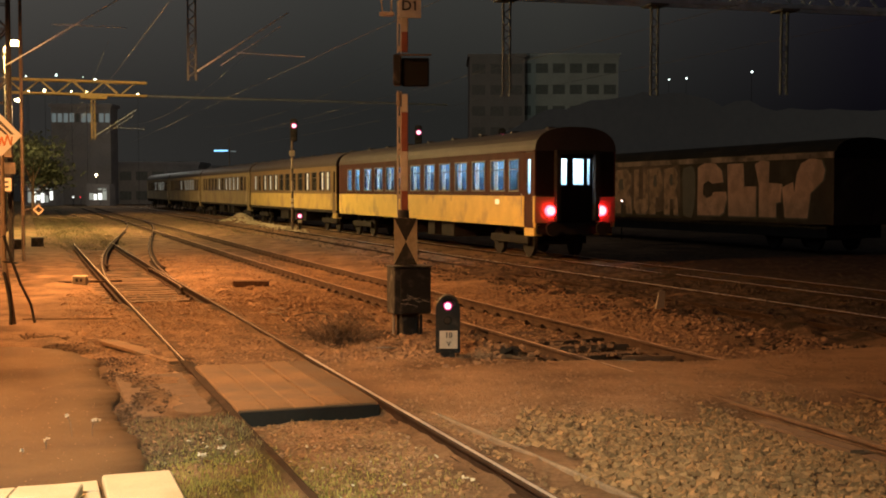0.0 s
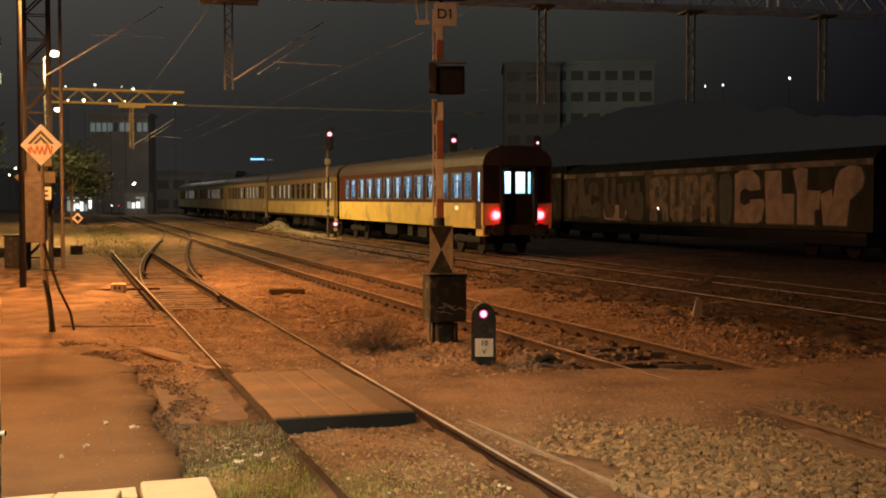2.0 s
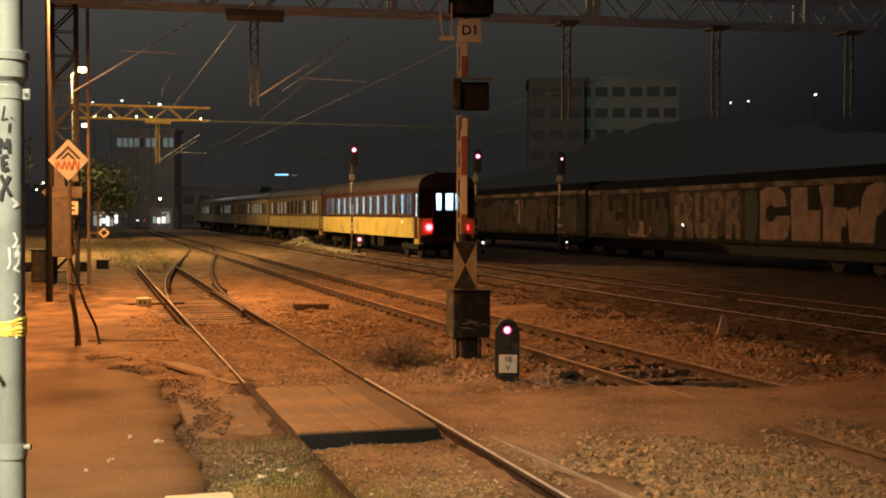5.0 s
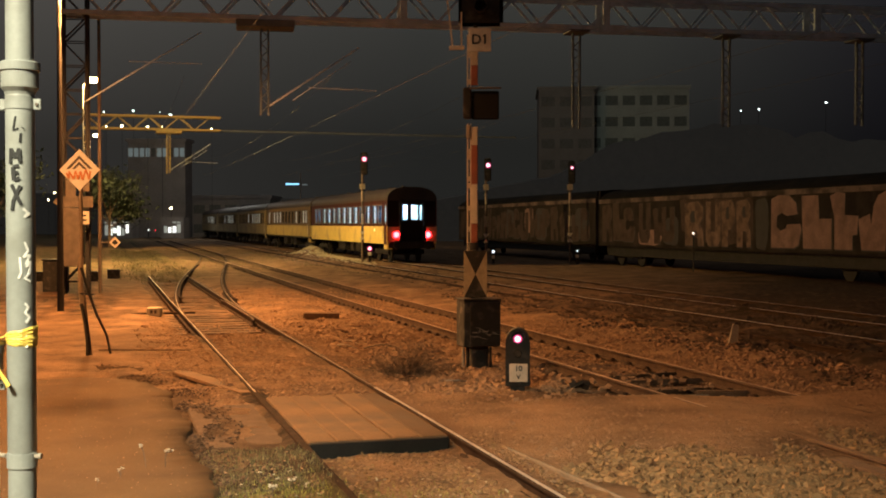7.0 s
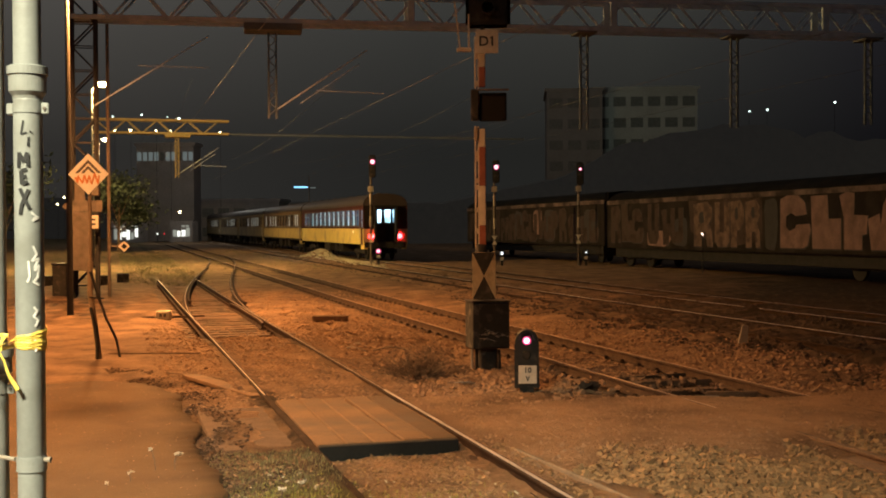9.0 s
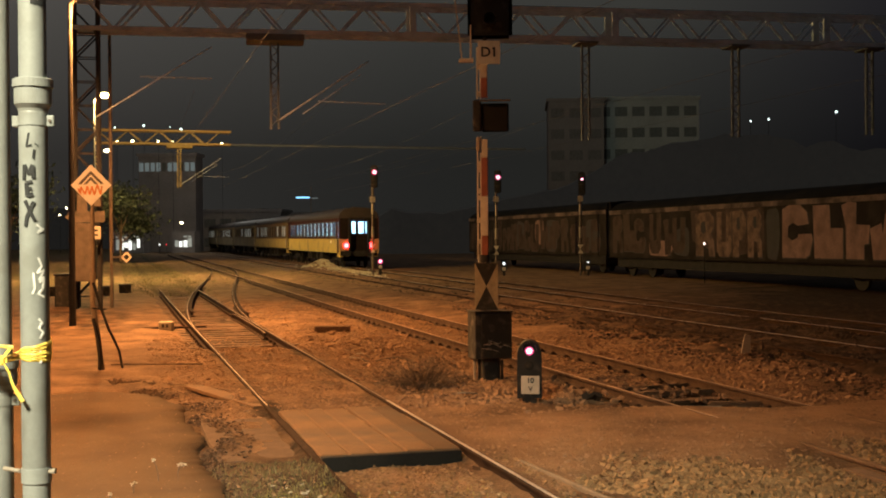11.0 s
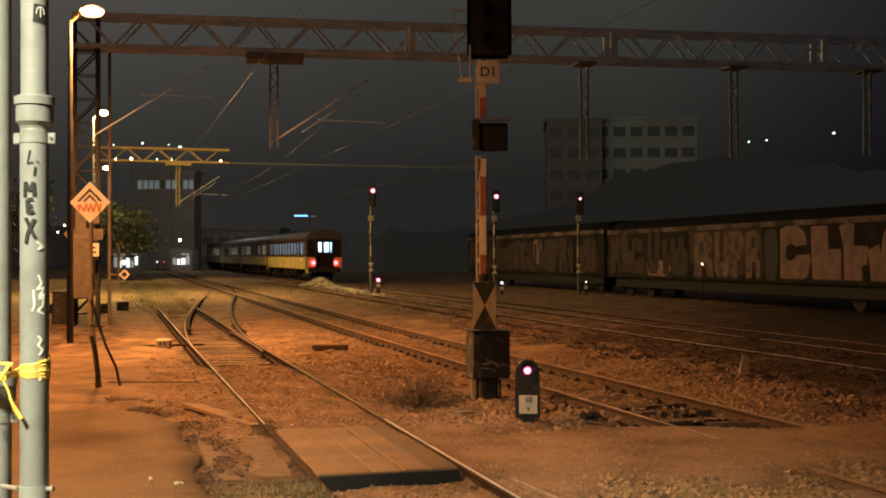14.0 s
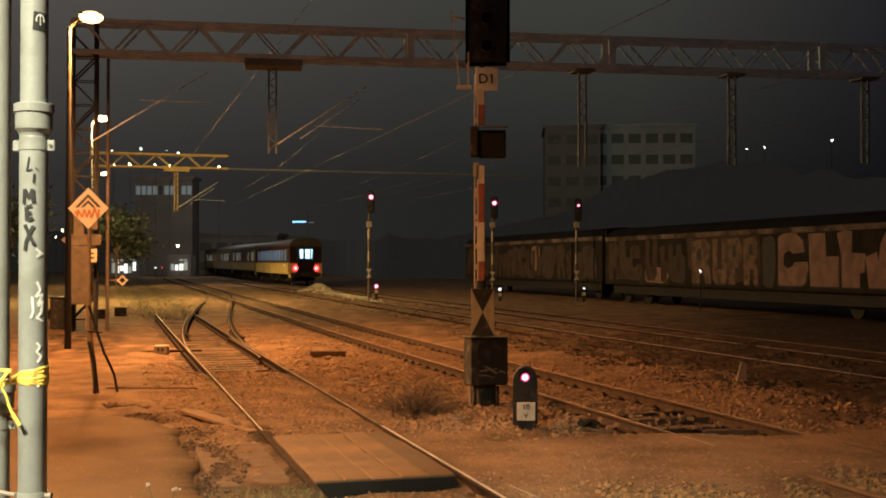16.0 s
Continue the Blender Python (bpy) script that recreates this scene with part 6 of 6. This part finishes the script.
# ---- far background ----
def house(x, y, w, d, h, z, material, label, floors, cols, lit=(), first=0, dark=None):
    t = thing("building", pose(x, y, z), label, "building")
    part("wall", box(bmesh.new(), -w / 2, w / 2, 0, d, 0, h), material, t)
    part("roof", box(bmesh.new(), -w / 2 - 0.3, w / 2 + 0.3, -0.3, d + 0.3, h, h + 0.5), material, t)
    fh, cw = h / floors, w / cols
    for f in range(first, floors):
        for c in range(cols):
            x0, z0 = -w / 2 + cw * c + cw * 0.14, fh * f + fh * 0.22
            wd = part("window", box(bmesh.new(), x0, x0 + cw * 0.72, -0.06, -0.003, z0, z0 + fh * 0.45), lit[1] if lit and (f, c) in lit[0] else dark or DIMPANE, t)
    return t


house(21.0, 200, 17.5, 14, 25.3, 0.5, FACADE, "grey apartment block with dark rows of windows", 7, 6)
house(8.5, 190, 9, 14, 24, 0.5, DARKFACADE, "dark brown tower block beside the grey one", 7, 3, dark=DULLPANE)
house(-56.4, 180, 9.2, 4, 15.1, 0.5, NIGHTFACADE, "distant office block with one lit floor", 5, 10, ({(4, i) for i in range(0, 10) if i not in (4, 7)}, OFFICEGLOW), 4)

house(-46.0, 186, 13, 8, 6.3, 0.5, NIGHTFACADE, "low grey building dimly lit behind the yard", 2, 5)


def shop(x, y, w, h, z, label, m):
    t = thing("shop_front", pose(x, y, z), label, "shop front", "lit shop fronts in the distance")
    part("wall", box(bmesh.new(), -w / 2 - 0.4, w / 2 + 0.4, 0.05, 3.0, -1.0, h + 1.0), NIGHTFACADE, t)
    rs = random.Random(int(-x))
    k = max(3, int(w / 0.55))
    for i in range(k):
        a, b = -w / 2 + w * i / k + 0.05, -w / 2 + w * (i + 1) / k - rs.uniform(0.04, 0.2)
        z0 = rs.choice((0.0, 0.0, 0.35))
        part("pane", box(bmesh.new(), a, b, -0.02, 0.046, z0, h * rs.uniform(0.6, 1.0)), m if rs.random() < 0.8 else DIMLIT, t)
        if rs.random() < 0.5:
            part("transom_pane", box(bmesh.new(), a, b - 0.05, -0.02, 0.046, h + 0.12, h + rs.uniform(0.3, 0.5)), DIMLIT, t)
    return t


shop(-58.6, 168, 3.8, 1.7, 0.9, "white-lit shop windows beyond the yard", WINDOWGLOW)
shop(-50.3, 168, 2.6, 1.3, 1.3, "bright kiosk front beyond the yard", WINDOWGLOW)
sg = thing("neon_sign", pose(-32.0, 168, 8.4), "blue glowing sign on a thin mast", "neon sign")
part("sign", soft_box(-1.4, 0.6, -0.1, 0.1, -0.08, 0.14, 0.04), BLUEGLOW, sg)
part("sign", soft_box(1.0, 1.8, -0.1, 0.1, -0.14, 0.0, 0.04), OFFICEGLOW, sg)
part("mast", box(bmesh.new(), 0.75, 0.87, -0.1, 0.1, -8.9, 1.6), STEEL, sg)
for x, y, z, r, c in ((-64.8, 180, 20.3, 0.20, SPOTGLOW), (-60.1, 180, 20.5, 0.28, SPOTGLOW), (-54.1, 180, 19.8, 0.38, SPOTGLOW), (-55.9, 180, 20.2, 0.1, SPOTGLOW),
                      (-60.9, 170, 17.2, 0.26, FARGLOW), (-58.5, 170, 17.2, 0.34, FARGLOW), (-54.6, 170, 17.1, 0.22, FARGLOW), (-52.4, 170, 17.0, 0.26, FARGLOW),
                      (-44.9, 170, 16.7, 0.26, FARGLOW), (-49.1, 165, 1.9, 0.36, WINDOWGLOW), (-50.5, 168, 4.9, 0.36, FARGLOW), (-52.9, 165, 1.7, 0.25, WINDOWGLOW), (-51.9, 165, 1.7, 0.2, REDRIM),
                      (-68.0, 168, 7.2, 0.25, FARGLOW), (-69.0, 168, 6.2, 0.22, FARGLOW), (34.6, 180, 19.9, 0.22, SPOTGLOW), (37.3, 180, 20.1, 0.24, SPOTGLOW), (47.4, 180, 21.1, 0.3, SPOTGLOW)):
    t = thing("distant_lamp", pose(x, y, z), "small distant lamp glowing in the dark town", "lamp", "distant town lamps")
    bm = bmesh.new()
    bmesh.ops.create_icosphere(bm, subdivisions=2, radius=r * 0.55)
    part("bulb", bm, c, t)
    part("pole", rod(bmesh.new(), (0, 0.2, -z - 0.2), (0, 0.2, -0.1), 0.03, sides=6), MASTSTEEL, t)

# wooded slope that closes the yard
CREST = ((-7, -0.7, 2, 3.7, 4.3, 6, 8.4, 11, 14, 17, 25, 62), (4.5, 7.0, 9.0, 11.0, 12.2, 13.6, 14.9, 14.8, 13.6, 12.5, 12, 10))
bm = bmesh.new()
prev = None
for i in range(200):
    deg = -62 + 124 * i / 199
    a = radians(deg)
    near = step(-13, -7, deg)
    far = 270 - 120 * near
    x, y = far * math.sin(a), far * math.cos(a)
    h = 9 * (1 - near) + near * float(np.interp(deg, CREST[0], CREST[1]))
    h += 1.2 * noise.noise(Vector((i * 0.13, 0, 2))) + 0.9 * noise.noise(Vector((i * 0.5, 0, 5))) + 0.5 * noise.noise(Vector((i * 1.7, 0, 5)))
    row = [bm.verts.new((x, y, 0)), bm.verts.new((x, y, h)), bm.verts.new((x * 1.05, y * 1.05, h + 0.5)), bm.verts.new((x * 1.06, y * 1.06, 0))]
    if prev:
        for j in range(3):
            bm.faces.new((prev[j], row[j], row[j + 1], prev[j + 1]))
    prev = row
tagged(part("backdrop", bm, HILL, smooth=True), "wooded slope behind the yard, night haze added as glow", "hillside", kind="structure")


# ---- trees and plants ----
def leafy(name, m, label, h, r, leaves, seed, size=0.16):
    rs = random.Random(seed)
    t = thing(name, m, label, "tree", "trees beyond the yard")
    bm = rod(bmesh.new(), (0, 0, -0.3), (0.1, 0, h * 0.55), 0.16, 0.09, 8)
    tips = []
    for i in range(9):
        a, e = i * 2.4, rs.uniform(0.45, 0.95)
        q = Vector((r * 0.75 * math.cos(a) * rs.uniform(0.5, 1), r * 0.75 * math.sin(a) * rs.uniform(0.5, 1), h * e))
        rod(bm, (0.05, 0, h * (0.25 + 0.03 * i)), q, 0.06, 0.015, 5)
        tips.append(q)
    part("trunk", bm, TWIG, t)
    bm = bmesh.new()
    for i in range(leaves):
        c = rs.choice(tips)
        p = c + Vector((rs.gauss(0, r * 0.28), rs.gauss(0, r * 0.28), rs.gauss(0, h * 0.09)))
        u, v = Vector((rs.uniform(-1, 1), rs.uniform(-1, 1), rs.uniform(-1, 1))).normalized(), Vector((rs.uniform(-1, 1), rs.uniform(-1, 1), rs.uniform(-1, 1))).normalized()
        k = size * rs.uniform(0.6, 1.3)
        bm.faces.new([bm.verts.new(p + u * k), bm.verts.new(p + v * k * 0.5), bm.verts.new(p - u * k), bm.verts.new(p - v * k * 0.5)])
    part("crown", bm, LEAF, t, "loose crown of small leaves")
    return t


leafy("tree", at(0.6, 111, 0.0), "leafy tree lit warm by the street lamps", 7.0, 3.0, 2600, 1, 0.24)
leafy("tree", at(-9.0, 108, 0.0), "dark leafy tree beside the yard", 7.5, 3.2, 2000, 2, 0.26)


def blades(spots, h0, h1, w, seed, lean=0.35):
    rs = random.Random(seed)
    bm = bmesh.new()
    for p in spots:
        a, h = rs.uniform(0, 6.28), rs.uniform(h0, h1)
        d = Vector((math.cos(a), math.sin(a), 0))
        o = Vector((-d.y, d.x, 0)) * w * rs.uniform(0.6, 1.3)
        top = p + d * h * rs.uniform(0.1, lean) * 1.6 + Vector((0, 0, h))
        mid = p + d * h * 0.2 + Vector((0, 0, h * 0.55))
        v = [bm.verts.new(x) for x in (p - o, p + o, mid + o * 0.7, mid - o * 0.7, top)]
        bm.faces.new((v[0], v[1], v[2], v[3]))
        bm.faces.new((v[3], v[2], v[4]))
    return bm


rng = random.Random(11)
tuft = strewn(15000, 0.75, 3.1, 5.6, 9.9, lambda n, s: abs(n - TR1 + G) > 0.09 and n > paved_edge(s) - 0.02 and rng.random() < (1 - step(8.2, 9.9, s)) * (1 - 0.85 * step(1.6, 2.8, n)) * (0.35 + 0.9 * max(0, 0.5 + noise.noise(Vector((n * 2.5, s * 2.5, 5))))), -0.01)
tagged(part("grass", blades(tuft, 0.012, 0.055, 0.0035, 3), LAWN), "short green grass tuft growing along the yard edge", "grass", kind="stuff")
scraps = strewn(70, 1.0, 3.2, 6.4, 9.8, lambda n, s: abs(n - TR1 + G) > 0.12 and n > paved_edge(s) + 0.1, 0.015)
tagged(part("pale_scraps", rocks(bmesh.new(), scraps, 0.010, 0.030, 0.35), SLABSTONE), "pale scraps of stone and litter in the grass", "litter", kind="stuff")
verge = strewn(5000, 0.5, 3.9, 46, 100, lambda n, s: rng.random() < 0.9, 0.0) + strewn(3500, 3.5, 11.5, 55, 110, lambda n, s: True, 0.0)
tagged(part("dry_grass", blades(verge, 0.03, 0.13, 0.012, 4), GRASS), "low dry grass over the far tracks", "grass", kind="stuff")
weedy = strewn(4200, 0.6, 1.9, 9.0, 17, lambda n, s: (paved_edge(s) - 0.1 < n < paved_edge(s) + 0.4 and s < 11) or (s < 10.9 and n < 1.9), -0.005)
tagged(part("edge_weeds", blades(weedy, 0.015, 0.05, 0.004, 6), GRASS), "brown withered weeds along the asphalt edge", "weeds", kind="stuff")


def weed(m, h, heads, seed, label, petal=0.010):
    rs = random.Random(seed)
    t = thing("weed", m, label, "weed", "flowering weeds at the yard edge")
    for i in range(heads):
        q = Vector((rs.uniform(-0.3, 0.3) * h, rs.uniform(-0.1, 0.1) * h, h * rs.uniform(0.75, 1.05)))
        mid = Vector((q.x * 0.25 + rs.uniform(-0.04, 0.04) * h, q.y * 0.3, h * 0.55))
        part("stem", tube([(0, 0, -0.05), (mid.x * 0.4, 0, h * 0.28), mid, mid.lerp(q, 0.6) + Vector((0.02 * h, 0, 0)), q], 0.0022, 5), OLDWOOD, t)
        bm = bmesh.new()
        heart = bm.verts.new(q)
        for j in range(14):
            u = Vector((rs.uniform(-1, 1), rs.uniform(-1, 1), rs.uniform(-1, 0.6))).normalized() * petal * rs.uniform(1.2, 3.0)
            v = u.orthogonal().normalized() * petal * 0.7
            bm.faces.new([heart, bm.verts.new(q + u * 0.6 + v), bm.verts.new(q + u), bm.verts.new(q + u * 0.6 - v)])
        part("flower", bm, PETAL, t)
    return t


for n, s, h, k, sd in ((0.36, 10.4, 0.21, 2, 1), (0.52, 10.35, 0.20, 3, 2), (0.14, 10.0, 0.10, 2, 3), (-0.05, 9.7, 0.08, 1, 5), (1.25, 8.9, 0.12, 3, 6), (1.45, 9.2, 0.1, 2, 7)):
    weed(at(n, s, 0.02), h, k, sd, "thin weed with small white flowers")
weed(pose(-2.10, 5.0, 0.02), 1.17, 3, 4, "tall dry stalk with pale buds beside the downpipe", 0.009)


def bush(m, label):
    rs = random.Random(9)
    t = thing("dead_bush", m, label, "bush")
    bm = bmesh.new()
    for i in range(500):
        a, e = rs.uniform(0, 6.28), rs.uniform(0.05, 1.3)
        r = rs.uniform(0.2, 0.75)
        q = Vector((math.cos(a) * math.cos(e) * r * 1.1, math.sin(a) * math.cos(e) * r, math.sin(e) * r * 0.85))
        p = q * rs.uniform(0.0, 0.5)
        bar(bm, p, q, 0.006, 0.003)
        for j in range(3):
            k = p.lerp(q, rs.uniform(0.4, 1))
            bar(bm, k, k + Vector((rs.uniform(-0.1, 0.1), rs.uniform(-0.1, 0.1), rs.uniform(-0.04, 0.1))), 0.004, 0.002)
    part("branchwork", bm, TWIG, t)
    bm = bmesh.new()
    for i in range(1500):
        a, e, r = rs.uniform(0, 6.28), rs.uniform(0.0, 1.3), rs.uniform(0.1, 0.7)
        p = Vector((math.cos(a) * math.cos(e) * r * 1.1, math.sin(a) * math.cos(e) * r, math.sin(e) * r * 0.85))
        u, v = Vector((rs.uniform(-1, 1), rs.uniform(-1, 1), rs.uniform(-1, 1))), Vector((rs.uniform(-1, 1), rs.uniform(-1, 1), rs.uniform(-1, 1)))
        bm.faces.new([bm.verts.new(p + x) for x in (u * 0.02, v * 0.012, -u * 0.02, -v * 0.012)])
    part("leaves", bm, TWIG, t)
    return t


bush(at(4.12, 15.75, -0.03), "dry dark bush in the gravel beside the rail")

# ---- clutter ----
ob = part("dark_block", soft_box(-0.40, 0.40, -0.12, 0.12, 0, 0.17, 0.02), DIRTBOARD, m=at(4.76, 25.95, 0.02, -LAY + 4))
tagged(ob, "long dirty block lying between the tracks", "block")
ob = part("board", soft_box(-0.13, 0.13, -1.2, 1.2, 0, 0.05, 0.008), BOARD, m=at(1.42, 15.65, 0.028, 17, 0.3, 1.5))
tagged(ob, "old loose board lying beside the rail", "board")
ob = part("thin_board", soft_box(-0.3, 0.3, -0.02, 0.02, 0, 0.03, 0.005), OLDWOOD, m=at(4.7, 24.0, 0.03, -LAY + 3))
tagged(ob, "thin pale board on the gravel", "board")
ob = part("milestone", soft_box(-0.17, 0.17, -0.1, 0.1, 0, 0.24, 0.03), SLABSTONE, m=at(1.20, 28.6, -0.03, -LAY))
for x in (-0.05, 0.05):
    part("mark_bar", soft_box(x - 0.03, x + 0.03, -0.104, -0.099, 0.09, 0.17, 0.001), STEEL, ob, "dark painted bar")
tagged(ob, "low white marker stone beside the rail", "marker stone")
ob = part("stake", box(bmesh.new(), -0.09, 0.09, -0.06, 0.06, -0.1, 0.36, 0.04), CONCRETE, m=at(10.7, 18.2, 0.05, -LAY, 0, 8))
tagged(ob, "short leaning concrete stake in the gravel", "stake")
ob = part("dark_stone", rocks(bmesh.new(), [(0, 0, 0.05), (0.09, 0.05, 0.04), (-0.08, 0.05, 0.03)], 0.09, 0.14), DIMSTONE, m=at(5.95, 13.9, 0.03))
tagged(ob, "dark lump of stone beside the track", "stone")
cable = bmesh.new()
prev = None
for i in range(15):
    k = i / 14
    c = on_lay(4.15 + 0.55 * k, 14.9 - 0.25 * math.sin(k * 3), 0.05 + 0.05 * math.sin(k * 3.1))
    if prev is not None:
        rod(cable, prev, c, 0.012, sides=6)
    prev = c
tagged(part("cable", cable, CONCRETE), "pale loose cable end curling out of the gravel", "cable")
random.seed(22)
spill = [on_lay(14.2 + rng.gauss(0, 0.5), 81 + rng.gauss(0, 1.7), 0.0) for i in range(500)] + [on_lay(14.15 + rng.gauss(0, 0.35), rng.uniform(63, 79), 0.0) for i in range(500)]
spill = [p + Vector((0, 0, lift(p.dot(AC), p.dot(AL)))) for p in spill]
tagged(part("gravel_heap", rocks(bmesh.new(), spill, 0.04, 0.14, 0.7), HEAPSTONE), "pale heap of gravel spilled between the far tracks", "gravel heap", kind="stuff")
random.seed(21)
heap = [on_lay(5.2 + rng.gauss(0, 0.55), 15.0 + rng.gauss(0, 0.85), 0.035) for i in range(420)]
tagged(part("rubble", rocks(bmesh.new(), heap, 0.025, 0.085), CLOD), "heap of broken stones round the mast foot", "rubble", kind="stuff")
debris = [on_lay(7.3 + rng.uniform(-0.5, 0.6), 13.4 + rng.uniform(0.2, 2.3), 0.0) for i in range(60)]
tagged(part("debris", rocks(bmesh.new(), debris, 0.025, 0.08, 0.5), SLEEPER), "dark crumbled wood between the rails", "debris", kind="stuff")
for n, s, turn, l, w, h, m, label in ((7.42, 14.55, 86, 1.25, 0.12, 0.055, SLEEPER, "dark rotten plank lying between the rails"), (7.70, 13.35, 74, 0.7, 0.10, 0.05, SLEEPER, "dark rotten plank end beside the path"),
                                      (7.30, 13.75, 95, 1.1, 0.09, 0.045, SLEEPER, "dark rotten plank lying between the rails"), (7.5, 15.2, 98, 1.2, 0.11, 0.05, SLEEPER, "dark rotten plank lying between the rails"),
                                      (7.12, 13.15, 80, 0.55, 0.06, 0.045, CONCRETE, "pale broken slat lying between the rails")):
    bm = soft_box(-w / 2, w / 2, -l / 2, l / 2, -0.05, h, 0.02, 2)
    for v in bm.verts:
        v.co += Vector(noise.noise_vector(v.co * 6)) * 0.025
    tagged(part("plank" if m == SLEEPER else "slat", bm, m, m=at(n, s, -0.04, turn)), label, "plank" if m == SLEEPER else "slat")
loop = [on_lay(4.14 + 0.17 * math.cos(a), 20.0 + 0.45 * math.sin(a), 0.06 + 0.04 * math.sin(2 * a)) for a in [0.45 * i for i in range(13)]]
tagged(part("wire_loop", tube(loop, 0.011, 6), CONCRETE), "loop of stiff pale wire on the gravel", "wire")
bent = [on_lay(4.3 + 0.5 * k, 19.4 - 1.3 * k, 0.05 + 0.12 * math.sin(k * 3)) for k in [i / 8 for i in range(9)]]
tagged(part("branch", tube(bent, 0.016, 6), TWIG), "bent dry branch lying beside the bush", "branch")

ob = part("thin_stick", tube([on_lay(-0.06 + 0.25 * i, 20.47 - 0.075 * i + 0.03 * (i % 2), 0.045) for i in range(7)], 0.014, 5), TWIG)
tagged(ob, "long thin dark stick lying on the yard", "stick")
ob = part("thin_stick", tube([on_lay(0.75 + 0.2 * i, 17.3 - 0.28 * i, 0.06 + 0.01 * (i % 2)) for i in range(5)], 0.012, 5), TWIG)
tagged(ob, "thin dry stick beside the old board", "stick")

# ---- what moves ----
TRAIN = [(0.0, 32.72), (2.0, 40.65), (4.0, 48.75), (6.5, 59.2), (9.0, 69.8), (11.5, 80.6), (13.5, 89.1), (16.0, 99.4)]


def rear_at(t):
    for (a, p), (b, q) in zip(TRAIN, TRAIN[1:]):
        if t <= b:
            return p + (q - p) * (t - a) / (b - a)
    return TRAIN[-1][1]


def motions():
    for k, (car, wheels) in enumerate(red_cars):
        walk(car, [(t, at(TR4, s + LEN * k, RAIL, 0, math.degrees(0.0031) if s + LEN * k < 200 else 0)) for t, s in TRAIN])
        if k > 1:
            continue
        for w in wheels:
            home = w.location.copy()
            rows, t = [], 0.0
            while t < 16.001:
                rows.append((t, pose(home.x, home.y, home.z, -math.degrees((rear_at(t) - TRAIN[0][1]) / 0.46))))
                t = round(t + 0.1, 3)
            walk(w, rows)


motions()
